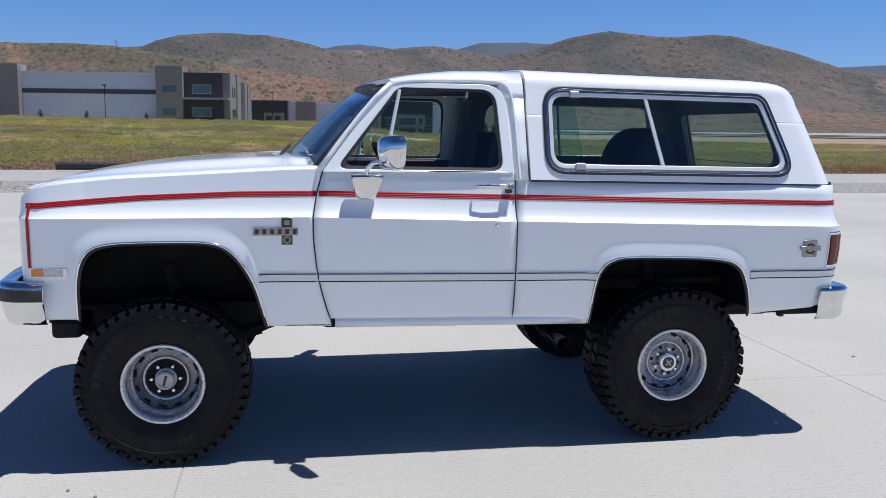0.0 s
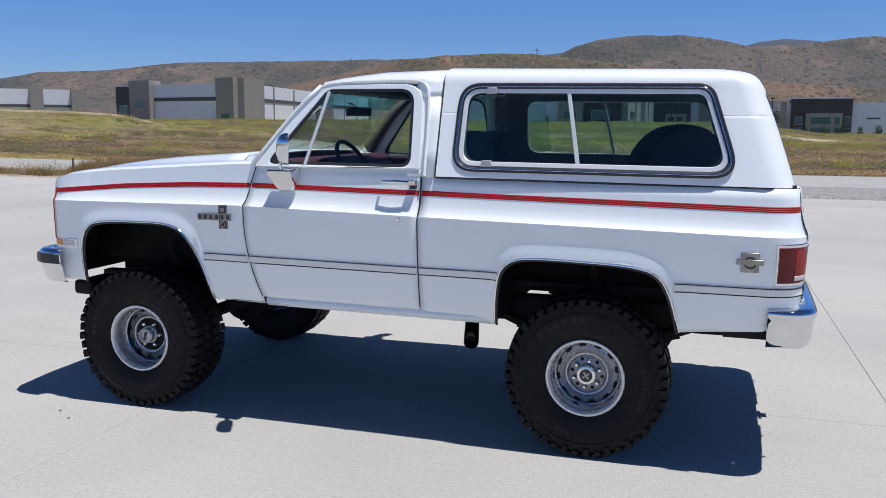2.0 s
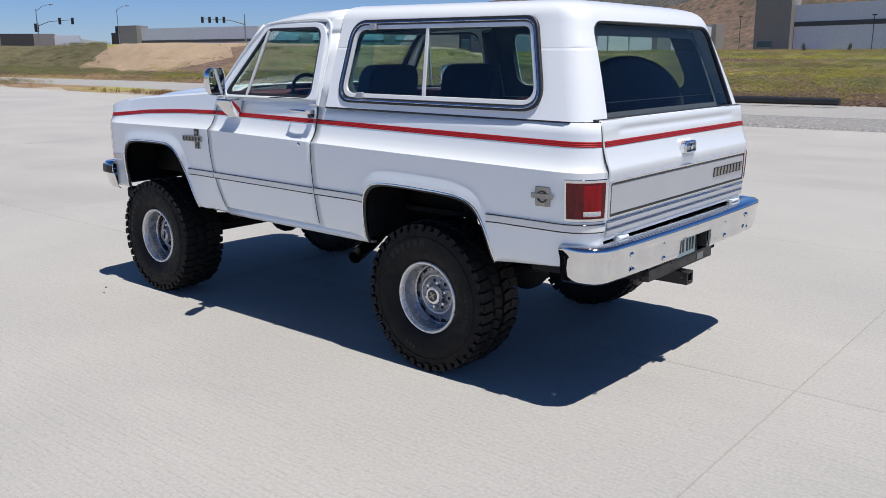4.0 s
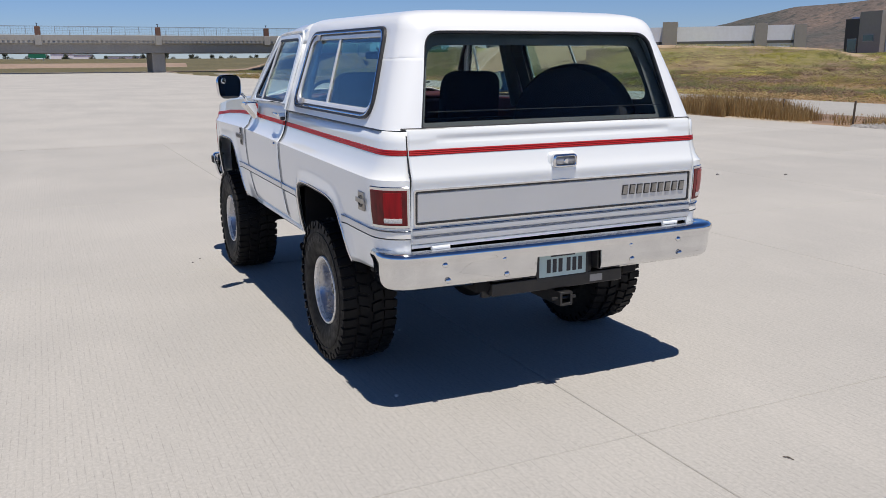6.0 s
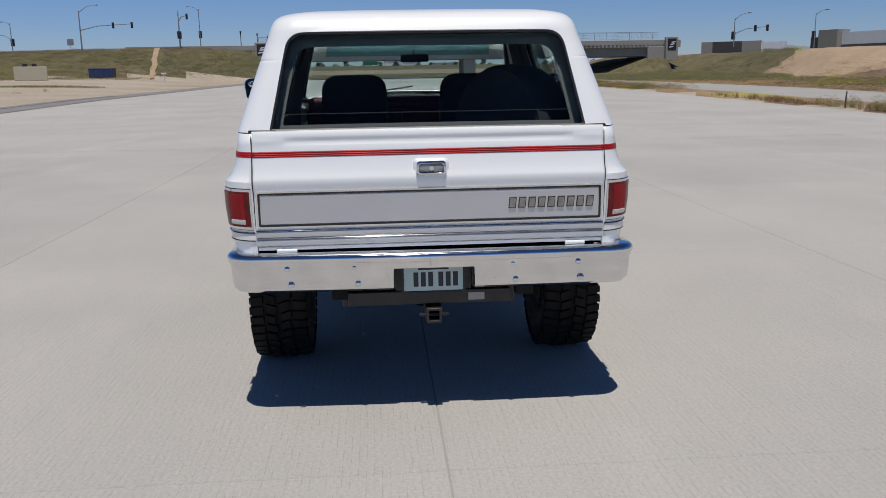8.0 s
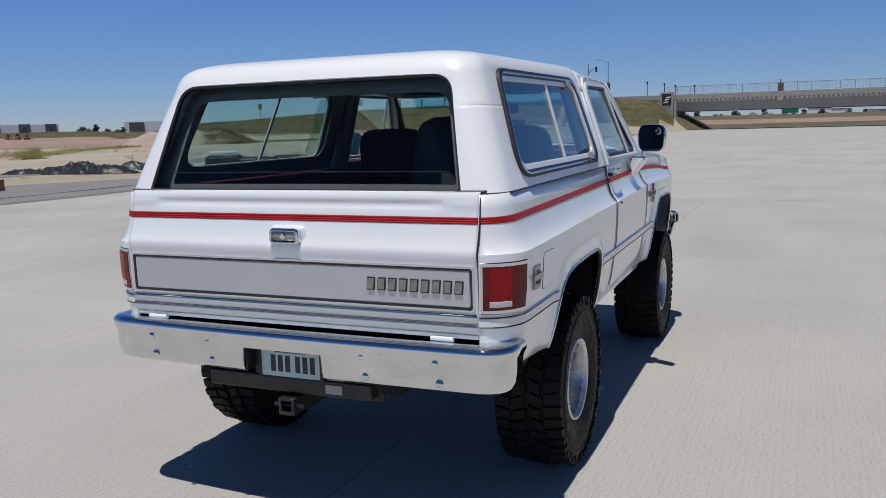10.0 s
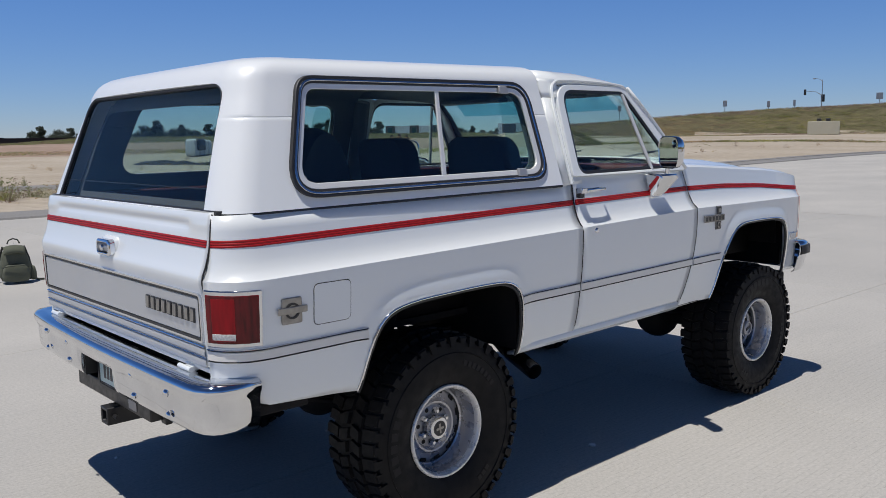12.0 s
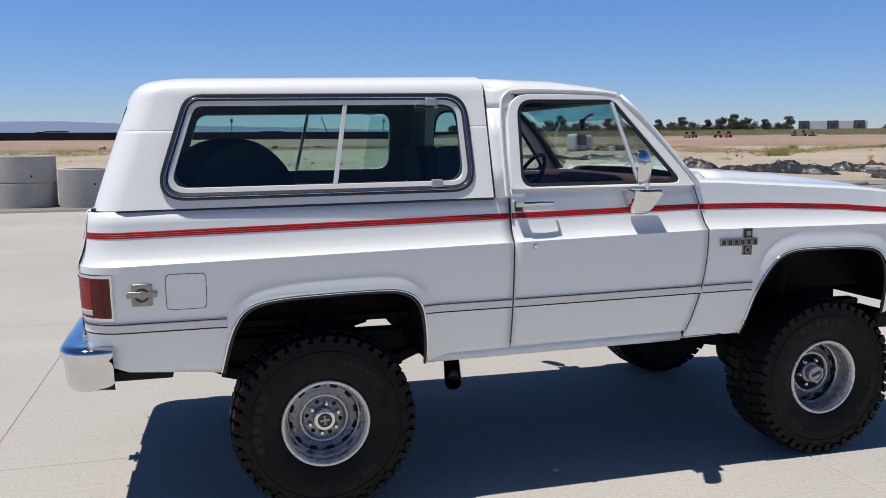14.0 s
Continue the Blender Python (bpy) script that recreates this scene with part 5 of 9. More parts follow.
TYRE = [(0.190, 0.112), (0.203, 0.127), (0.224, 0.139), (0.285, 0.156), (0.33, 0.158), (0.365, 0.155), (0.392, 0.150), (0.408, 0.128), (0.414, 0.06), (0.414, 0.0),
        (0.414, -0.06), (0.408, -0.128), (0.392, -0.150), (0.365, -0.154), (0.33, -0.158), (0.285, -0.156), (0.24, -0.142), (0.222, -0.132), (0.205, -0.118), (0.195, -0.11)]
RIM = [(0.194, -0.11), (0.184, 0.10), (0.186, 0.112), (0.190, 0.120), (0.198, 0.128), (0.200, 0.124), (0.197, 0.133), (0.192, 0.129), (0.187, 0.118), (0.181, 0.108), (0.177, 0.06), (0.172, 0.040), (0.165, 0.034)]
DISC = [(0.172, 0.030), (0.164, 0.034), (0.150, 0.040), (0.128, 0.044), (0.120, 0.052), (0.113, 0.060), (0.105, 0.058), (0.098, 0.046), (0.092, 0.040), (0.05, 0.040), (0.0, 0.040)]


def bm_lathe_out(profile, n=56):
    bm = lathe(profile, n)
    bmesh.ops.recalc_face_normals(bm, faces=bm.faces)
    return bm


def arc_bars(radius_in, radius_out, start, count, gap, y):
    """Plain raised bars along the sidewall in place of its lettering."""
    out = []
    for k in range(count):
        bm = bmesh.new()
        a = start + k * gap
        for t0, t1, r0, r1 in ((a, a + gap * 0.68, radius_in, radius_out),):
            q = [bm.verts.new((r * math.cos(t), y, r * math.sin(t))) for t, r in ((t0, r0), (t1, r0), (t1, r1), (t0, r1))]
            w = [bm.verts.new((v.co.x, y - 0.006, v.co.z)) for v in q]
            bm.faces.new(q)
            for i in range(4):
                bm.faces.new((q[i], q[(i + 1) % 4], w[(i + 1) % 4], w[i]))
        bmesh.ops.recalc_face_normals(bm, faces=bm.faces)
        out.append(bm)
    return out


def build_wheel(front):
    hub = part("wheel", bm_lathe_out([(0, -0.14), (0.16, -0.14), (0.165, 0.0), (0.10, 0.02), (0, 0.02)], 28), UNDER, truck, "off-road tyre on a silver rally wheel")
    tyre = part("tyre", bm_lathe_out(TYRE, 72), RUBBER, hub, "black mud-terrain tyre")
    part("tread", tread_bm(), RUBBER, tyre, "chunky staggered tread blocks", sharp=20)
    for bm in arc_bars(0.298, 0.333, radians(75), 6, radians(9), 0.1585) + arc_bars(0.292, 0.316, radians(200), 8, radians(5.5), 0.1585) + arc_bars(0.292, 0.316, radians(318), 3, radians(5.5), 0.1585):
        part("sidewall_bar", bm, LETTER, hub, "raised bar of the sidewall lettering", sharp=20)
    bm = bm_lathe_out([(0.345, 0.1535), (0.349, 0.160), (0.353, 0.1535)], 72)
    part("sidewall_rib", bm, RUBBER, tyre)
    rim = part("rim", bm_lathe_out(RIM, 64), RIMSTEEL, hub, "silver steel rim with a polished lip")
    part("trim_ring", bm_lathe_out([(0.205, 0.122), (0.206, 0.134), (0.202, 0.1395), (0.194, 0.139), (0.189, 0.134), (0.186, 0.124), (0.184, 0.114)], 64), LIP, rim, "pale satin rim lip")
    sink = -0.030 if front else -0.010
    disc = part("disc", bm_lathe_out([(r, y + sink) for r, y in DISC], 64), RIMSTEEL, hub, "argent slotted wheel disc")
    slots = []
    for k in range(12):
        a = k * math.pi / 6 + 0.1
        m = Matrix.Rotation(a, 4, "Y") @ Matrix.Translation((0.1535, 0.039 + sink, 0))
        bm = bmesh.new()
        box(bm, -0.009, 0.009, -0.004, 0.0030, -0.018, 0.018)
        bmesh.ops.bevel(bm, geom=bm.edges[:], offset=0.003, segments=1, affect="EDGES")
        bmesh.ops.transform(bm, matrix=m, verts=bm.verts)
        part("slot", bm, UNDER, disc)
    part("hub_plate", bm_lathe_out([(0.094, 0.0405 + sink), (0.090, 0.043 + sink), (0.05, 0.043 + sink)], 48), HUBGREY, disc, "grey hub plate")
    for k in range(6):
        a = k * math.pi / 3 + 0.25
        bm = lathe([(0, 0.034), (0.008, 0.032), (0.014, 0.020), (0.0155, 0.0)], 8)
        bmesh.ops.transform(bm, matrix=Matrix.Translation((0.071 * math.cos(a), 0.040 + sink, 0.071 * math.sin(a))), verts=bm.verts)
        part("lug_nut", bm, CHROME, disc, "chrome lug nut")
        bm = lathe([(0, 0.0045), (0.010, 0.0042), (0.0115, 0.0)], 12)
        a += math.pi / 6
        bmesh.ops.transform(bm, matrix=Matrix.Translation((0.080 * math.cos(a), 0.040 + sink, 0.080 * math.sin(a))), verts=bm.verts)
        part("vent_hole", bm, UNDER, disc)
    if front:
        part("locking_hub", bm_lathe_out([(0.055, 0.01), (0.055, 0.036), (0.046, 0.040), (0.044, 0.060), (0.048, 0.063), (0.048, 0.076), (0.041, 0.082), (0.034, 0.082), (0.033, 0.074), (0, 0.074)], 32), STEEL, disc, "machined locking hub")
        bm = boxes((-0.026, 0.026, 0.074, 0.081, -0.006, 0.006))
        part("hub_dial", bm, BLACKSTEEL, disc)
    else:
        part("centre_cap", bm_lathe_out([(0.052, 0.04), (0.052, 0.075), (0.048, 0.082), (0.036, 0.085), (0, 0.085)], 32), CHROME, disc, "chrome centre cap")
        part("cap_face", bm_lathe_out([(0.034, 0.085), (0.034, 0.0865), (0, 0.0865)], 24), BADGEDARK, disc, "black cap face with a plain mark")
        bm = boxes((-0.022, 0.022, 0.086, 0.089, -0.005, 0.005), (-0.005, 0.005, 0.086, 0.089, -0.022, 0.022))
        part("cap_mark", bm, BADGE, disc)
    return hub


front_wheel = build_wheel(True)
rear_wheel = build_wheel(False)
TRACK = 0.842
AX = 1.3525 / 0.994
front_wheel.matrix_basis = pose(-AX - 0.006, TRACK, TIRE_R, 0, 20, 0)
rear_wheel.matrix_basis = pose(AX - 0.006, TRACK, TIRE_R, 0, 95, 0)
copy_thing(front_wheel, pose(-AX - 0.006, -TRACK, TIRE_R, 0, 75, 180))
copy_thing(rear_wheel, pose(AX - 0.006, -TRACK, TIRE_R, 0, 35, 180))
truck.location, truck.scale = (0.006, 0, 0), (0.994, 1.008, 0.992)


# ---- ground, roads and distance ----
def smooth(a, b, v):
    t = max(0.0, min(1.0, (v - a) / (b - a)))
    return t * t * (3 - 2 * t)


def bearing(x, y):
    """Degrees clockwise from +y, as seen from beside the truck."""
    return math.degrees(math.atan2(x - 4.0, y))


def far(eye, az, d):
    return Vector((eye[0] + d * math.sin(radians(az)), eye[1] + d * math.cos(radians(az))))


E0, E15, E3, E65, E11, E14 = (-0.7, -5.2), (1.18, -5.29), (3.2, -4.84), (6.23, -1.86), (4.58, 2.87), (1.82, 4.72)


def channel_z(x):
    return interp(x, [(-400, 1.6), (-190, 1.15), (-150, 0.9), (-120, 0.58), (-90, 0.5), (-48, 0.34), (-30, 0.13), (-14, 0.0), (200, 0.0)])


BANK_L = [(-134, 1.6), (-130, 3.2), (-127.5, 3.7), (-124, 4.2), (-119.5, 5.0), (-116, 5.4), (-113, 5.7), (-106, 6.25), (-100, 6.5), (-97.6, 6.6)]


def ground_z(x, y):
    r = math.hypot(x - 4, y)
    az = bearing(x, y)
    z = channel_z(x)
    if y > 17:
        z += 2.4 * smooth(30, 130, y) * (1 - 0.68 * smooth(0, 7, az) - 0.28 * smooth(11, 18, az))
        k = smooth(-37, -41, az) * smooth(-79, -74, az)
        target = interp(az, [(-78, 4.6), (-70, 4.6), (-66, 4.4), (-62, 4.1), (-48, 3.7), (-42, 3.3), (-36, 2.7)])
        start = interp(az, [(-80, 146), (-70, 148), (-66, 130), (-61, 92), (-55, 82), (-36, 82)])
        z = max(z, z + (target - z) * k * smooth(start, start + 24, r))
        z += 0.10 * noise.noise((x * 0.11, y * 0.16, 0)) * smooth(28, 40, y)
    elif y < -17:
        z += max(0.0, 1.75 - channel_z(x)) * smooth(45, 135, r) * smooth(-17, -40, y)
        if -135 < az < -96:
            top = interp(az, BANK_L)
            start = interp(az, [(-134, 112), (-118, 120), (-97, 133)])
            k = smooth(-134.5, -130, az) * smooth(-96.4, -98.0, az)
            z = z + (top - z) * k * smooth(start, start + 20, r)
        if -176 < az < -126:
            z += 1.7 * smooth(-167, -159, az) * smooth(-127, -136, az) * smooth(120, 240, r)
        z += 0.05 * noise.noise((x * 0.2, y * 0.2, 3)) * smooth(-18.5, -24, y) + 0.06 * smooth(-19.5, -27, y)
    if x < -155:
        z = max(z, channel_z(x) + (3.1 + 0.3 * noise.noise((x * 0.02, y * 0.03, 6))) * smooth(-160, -290, x))
    return z


CONCRETE = bpy.data.materials.new("broomed_concrete")
CONCRETE.use_nodes = True
ct = CONCRETE.node_tree
cp = ct.nodes["Principled BSDF"]
cp.inputs["Roughness"].default_value = 0.82
cg = ct.nodes.new("ShaderNodeNewGeometry")


def cnoise(scale_xyz, scale, detail=5.0):
    mp, nz = ct.nodes.new("ShaderNodeMapping"), ct.nodes.new("ShaderNodeTexNoise")
    mp.inputs["Scale"].default_value = scale_xyz
    nz.inputs["Scale"].default_value, nz.inputs["Detail"].default_value = scale, detail
    ct.links.new(cg.outputs["Position"], mp.inputs["Vector"])
    ct.links.new(mp.outputs["Vector"], nz.inputs["Vector"])
    return nz.outputs["Fac"]


def cramp(fac, a, b, lo, hi):
    r = ct.nodes.new("ShaderNodeMapRange")
    for k, v in (("From Min", a), ("From Max", b), ("To Min", lo), ("To Max", hi)):
        r.inputs[k].default_value = v
    ct.links.new(fac, r.inputs["Value"])
    return r.outputs["Result"]


def cmix(a, b, fac):
    mx = ct.nodes.new("ShaderNodeMix")
    mx.data_type = "RGBA"
    for k, v in (("A", a), ("B", b)):
        if isinstance(v, tuple):
            mx.inputs[k].default_value = rgb(*v)
        else:
            ct.links.new(v, mx.inputs[k])
    ct.links.new(fac, mx.inputs["Factor"])
    return mx.outputs["Result"]


def cscale(col, fac):
    h = ct.nodes.new("ShaderNodeHueSaturation")
    ct.links.new(col, h.inputs["Color"])
    ct.links.new(fac, h.inputs["Value"])
    return h.outputs["Color"]


tone = cmix((0.47, 0.45, 0.415), (0.41, 0.395, 0.368), cramp(cnoise((1, 1, 1), 0.35, 6), 0.35, 0.65, 0, 1))
tone = cmix(tone, (0.52, 0.495, 0.455), cramp(cnoise((0.35, 1.0, 1), 0.9, 7), 0.55, 0.72, 0, 0.45))
tone = cmix(tone, (0.35, 0.34, 0.32), cramp(cnoise((0.12, 1.4, 1), 0.6, 4), 0.60, 0.78, 0, 0.40))
lines_fac = cnoise((0.35, 17.0, 1.0), 3.0, 4)
tone = cscale(tone, cramp(lines_fac, 0.30, 0.70, 0.975, 1.02))
tone = cscale(tone, cramp(cnoise((1, 1, 1), 170, 2), 0.3, 0.7, 0.92, 1.07))
tone = cscale(tone, cramp(cnoise((1, 1, 1), 55, 3), 0.3, 0.7, 0.90, 1.09))
# fine grooves of the broom, broken into dashes
split = ct.nodes.new("ShaderNodeSeparateXYZ")
ct.links.new(cg.outputs["Position"], split.inputs["Vector"])
groove = ct.nodes.new("ShaderNodeMath")
groove.operation = "MULTIPLY_ADD"
groove.inputs[1].default_value = 1 / 0.034
ct.links.new(split.outputs["Y"], groove.inputs[0])
ct.links.new(cramp(cnoise((0.6, 2.0, 1), 1.0, 3), 0.2, 0.8, 0.0, 0.5), groove.inputs[2])
saw = ct.nodes.new("ShaderNodeMath")
saw.operation = "FRACT"
ct.links.new(groove.outputs["Value"], saw.inputs[0])
dash = ct.nodes.new("ShaderNodeMath")
dash.operation = "MULTIPLY"
ct.links.new(cramp(saw.outputs["Value"], 0.0, 0.17, 1.0, 0.0), dash.inputs[0])
ct.links.new(cramp(cnoise((13.0, 30.0, 1.0), 1.0, 3), 0.46, 0.60, 0.10, 1.0), dash.inputs[1])
tone = cscale(tone, cramp(dash.outputs["Value"], 0.0, 1.0, 1.01, 0.74))
cinfo = ct.nodes.new("ShaderNodeObjectInfo")
tone = cscale(tone, cramp(cinfo.outputs["Random"], 0, 1, 0.955, 1.025))
ct.links.new(tone, cp.inputs["Base Color"])
cb = ct.nodes.new("ShaderNodeBump")
cb.inputs["Strength"].default_value, cb.inputs["Distance"].default_value = 0.12, 0.004
ct.links.new(lines_fac, cb.inputs["Height"])
ct.links.new(cb.outputs["Normal"], cp.inputs["Normal"])

SAND = mat("sandy_dirt", (0.46, 0.40, 0.32), 0.95, 0, (0.34, 0.28, 0.205), 0.12, 0.5, fine=0.16, fine_scale=2.5, bump=0.5, bump_scale=3, bump_depth=0.08)
OLIVEBANK = mat("olive_brown_weedy_bank", (0.150, 0.125, 0.062), 0.95, 0, (0.095, 0.088, 0.042), 0.10, 0.4, fine=0.35, fine_scale=0.9, bump=0.6, bump_scale=1.6, bump_depth=0.2)
BROWNDIRT = mat("dry_brown_dirt", (0.36, 0.265, 0.20), 0.95, 0, (0.27, 0.19, 0.14), 0.05, 0.4, fine=0.2, fine_scale=1.0, bump=0.5, bump_scale=2, bump_depth=0.1)
FIELD = bpy.data.materials.new("weedy_field")
FIELD.use_nodes = True
ct = FIELD.node_tree
cp = ct.nodes["Principled BSDF"]
cp.inputs["Roughness"].default_value = 0.95
cg = ct.nodes.new("ShaderNodeNewGeometry")
split = ct.nodes.new("ShaderNodeSeparateXYZ")
ct.links.new(cg.outputs["Position"], split.inputs["Vector"])
deep = cramp(split.outputs["Y"], 34, 78, 0, 1)
tone = cmix((0.30, 0.20, 0.115), (0.225, 0.21, 0.075), deep)
tone = cmix(tone, (0.19, 0.125, 0.095), cramp(cnoise((0.055, 0.045, 0.0), 1.0, 5), 0.47, 0.56, 0, 0.95))
tone = cmix(tone, (0.35, 0.335, 0.065), cramp(cnoise((0.05, 0.04, 0.0), 1.6, 5), 0.53, 0.62, 0, 0.95))
tone = cmix(tone, (0.17, 0.18, 0.06), cramp(cnoise((0.06, 0.05, 0.0), 2.1, 5), 0.58, 0.70, 0, 0.7))
tone = cscale(tone, cramp(cnoise((1, 1, 1), 1.1, 6), 0.3, 0.7, 0.75, 1.22))
ct.links.new(tone, cp.inputs["Base Color"])
cb = ct.nodes.new("ShaderNodeBump")
cb.inputs["Strength"].default_value, cb.inputs["Distance"].default_value = 0.5, 0.10
ct.links.new(cnoise((1, 1, 1), 2.5, 4), cb.inputs["Height"])
ct.links.new(cb.outputs["Normal"], cp.inputs["Normal"])
BANKDIRT = mat("graded_tan_dirt", (0.42, 0.31, 0.20), 0.95, 0, (0.35, 0.255, 0.165), 0.3, 0.5, fine=0.12, fine_scale=2, bump=0.4, bump_scale=2, bump_depth=0.08)
ASPHALT = mat("weathered_asphalt", (0.20, 0.195, 0.19), 0.9, 0, (0.26, 0.25, 0.235), 0.5, 0.6, fine=0.15, fine_scale=20, bump=0.3, bump_scale=40)
ROADGREY = mat("pale_road", (0.40, 0.385, 0.36), 0.9, 0, (0.34, 0.33, 0.31), 0.3, 0.6, fine=0.1, fine_scale=8)
GRAVELM = mat("grey_gravel", (0.34, 0.33, 0.315), 0.95, 0, (0.24, 0.23, 0.22), 9, 0.5, fine=0.45, fine_scale=14, bump=0.8, bump_scale=14, bump_depth=0.05)

# one sheet of earth out to the horizon
radii = [12, 17.6, 19, 22, 26, 31, 37, 44, 52, 60, 68, 76, 82, 88, 94, 100, 106, 112, 116, 120, 124, 128, 132, 136, 140, 144, 148, 152, 158, 166, 180, 200, 230, 280, 340, 430, 560, 750, 1000, 1400, 2000, 3000, 4500]
steps = 400
faces = []


def place_ground(r, a):
    x, y = 4 + r * math.sin(a), r * math.cos(a)
    rr = min(r, 300)
    xx, yy = 4 + rr * math.sin(a), rr * math.cos(a)
    low = 0.06 if abs(y) < 17.7 and x > -230 else 0.0
    return (x, y, ground_z(xx, yy) - low - (0.06 if r < 12.5 else 0))


verts = [place_ground(r, 2 * math.pi * k / steps) for r in radii for k in range(steps)]
for i in range(len(radii) - 1):
    for k in range(steps):
        k2 = (k + 1) % steps
        faces.append((i * steps + k, i * steps + k2, (i + 1) * steps + k2, (i + 1) * steps + k))
faces.append(tuple(range(steps))[::-1])
me = bpy.data.meshes.new("ground")
me.from_pydata(verts, [], faces)
for m in (SAND, FIELD, BANKDIRT, BROWNDIRT, OLIVEBANK):
    me.materials.append(m)
for p in me.polygons:
    c = p.center
    az, r = bearing(c.x, c.y), math.hypot(c.x - 4, c.y)
    kind = 0
    if c.y > 18:
        kind = 1
        if -64.5 < az < -38 and 96 + 3 * smooth(-58, -53, az) + 3 * noise.noise((c.x * 0.06, c.y * 0.06, 2)) < r < 125:
            kind = 2
        elif az < -63 and r > 92:
            kind = 4
        elif az > 12.5 and r > 96 + 4 * noise.noise((c.x * 0.06, c.y * 0.06, 2)):
            kind = 3
    elif c.y < -18:
        if -133.5 < az < -96 and r > 114 and ground_z(c.x, c.y) > 1.9:
            kind = 4
        elif abs(az) > 133.4:
            kind = 0 if r < 82 + 3 * noise.noise((c.x * 0.05, c.y * 0.05, 4)) else (3 if r < 150 + 45 * noise.noise((c.x * 0.02, c.y * 0.02, 8)) else 4)
        elif r > 200:
            kind = 1 if az < -60 else 0
    if c.x < -154 and abs(c.y) < 90:
        kind = 3 if noise.noise((c.x * 0.012, c.y * 0.006, 2)) > 0.0 else 4
    p.material_index = kind
    p.use_smooth = True
me.flip_normals() if me.polygons[0].normal.z < 0 else None
ground = new("ground", me)
tagged(ground, "sandy and weedy ground rising to low banks", "ground", kind="structure")


def strip(name, material, y0, y1, xs, dz, label, category, wave=0.0):
    rows = []
    for i, x in enumerate(xs):
        a = y0 + wave * noise.noise((x * 0.21, 1.3, y0))
        b = y1 + wave * noise.noise((x * 0.17, 7.7, y1))
        rows.append([Vector((x, a + (b - a) * u, max(ground_z(x, a + (b - a) * u), channel_z(x)) + dz - (0.10 if u in (0, 1) else 0))) for u in (0, 0.04, 0.5, 0.96, 1)])
    return tagged(part(name, grid(rows), material, None), label, category, kind="structure")


xs = [-125 + i * 5 for i in range(52)]
strip("road", ROADGREY, 21.2, 27.6, xs, 0.055, "pale service road beside the field", "road", 0.25)
strip("gravel_strip", GRAVELM, 17.25, 21.3, [x for x in xs if x > -12], 0.05, "strip of grey gravel beside the pavement", "gravel", 0.25)
strip("asphalt_track", ASPHALT, -19.6, -17.52, xs, 0.045, "narrow dark asphalt edge", "road", 0.2)
strip("asphalt_track", ASPHALT, -33.0, -29.5, [x for x in xs if -45 < x < 12], 0.05, "weathered asphalt track across the dirt", "road", 0.5)

# the asphalt widens into an apron that runs off across the dirt
bm = bmesh.new()
edge = [(-9.0, -19.0), (-12.0, -24.2), (-16.4, -24.6), (-21.0, -21.6), (-26.0, -20.4), (-33.0, -20.2), (-44.0, -20.0), (-58.0, -19.8), (-58.0, -19.3)]
rows = []
for k in range(40):
    x = -9.0 - 49.0 * k / 39
    far_y = float(np.interp(-x, [-e[0] for e in edge[:-1]], [e[1] for e in edge[:-1]])) + 0.25 * noise.noise((x * 0.5, 0, 3))
    rows.append([Vector((x, -19.2 + (far_y + 19.2) * u, ground_z(x, -19.2 + (far_y + 19.2) * u) + (0.06 if u < 1 else -0.05))) for u in (0, 0.25, 0.5, 0.75, 0.97, 1)])
tagged(part("asphalt_apron", grid(rows), ASPHALT, None), "weathered grey asphalt apron beside the pavement", "road", kind="structure")

# a worn footpath slants up the bank
BANK_PATH = (tuple(far(E11, -106.25, 124)), tuple(far(E11, -105.05, 153)))
rows = []
for k in range(33):
    c = Vector(BANK_PATH[0]).lerp(Vector(BANK_PATH[1]), k / 32)
    d = (Vector(BANK_PATH[1]) - Vector(BANK_PATH[0])).normalized()
    side = Vector((-d.y, d.x)) * (0.44 + 0.16 * noise.noise((k * 0.7, 2.0, 0)))
    c += Vector((-d.y, d.x)) * 0.25 * noise.noise((k * 0.35, 0, 5.0))
    rows.append([Vector(((c + side * v).x, (c + side * v).y, ground_z(*(c + side * v)) + (0.16 + 0.08 * noise.noise((k * 0.9, v, 9.0)) if abs(v) < 1 and k else -0.3))) for v in (-1, -0.9, -0.3, 0.3, 0.9, 1)])
tagged(part("footpath", grid(rows), BANKDIRT, None), "pale worn footpath climbing the weedy bank", "path", kind="structure")

# a bare sandy track through the field
rows = []
for k in range(25):
    x = 1.0 + 14.0 * k / 24
    w = 2.0 * math.sin(math.pi * (k + 0.6) / 25.2) ** 0.6 + 0.5 * noise.noise((x * 0.8, 3.0, 0))
    rows.append([Vector((x, 78 + 0.5 * x + w * v, ground_z(x, 78 + 0.5 * x + w * v) + (0.08 if abs(v) < 1 else -0.1))) for v in (-1, -0.9, 0, 0.9, 1)])
tagged(part("dirt_track", grid(rows), SAND, None), "bare sandy track through the weeds", "dirt track", kind="structure")

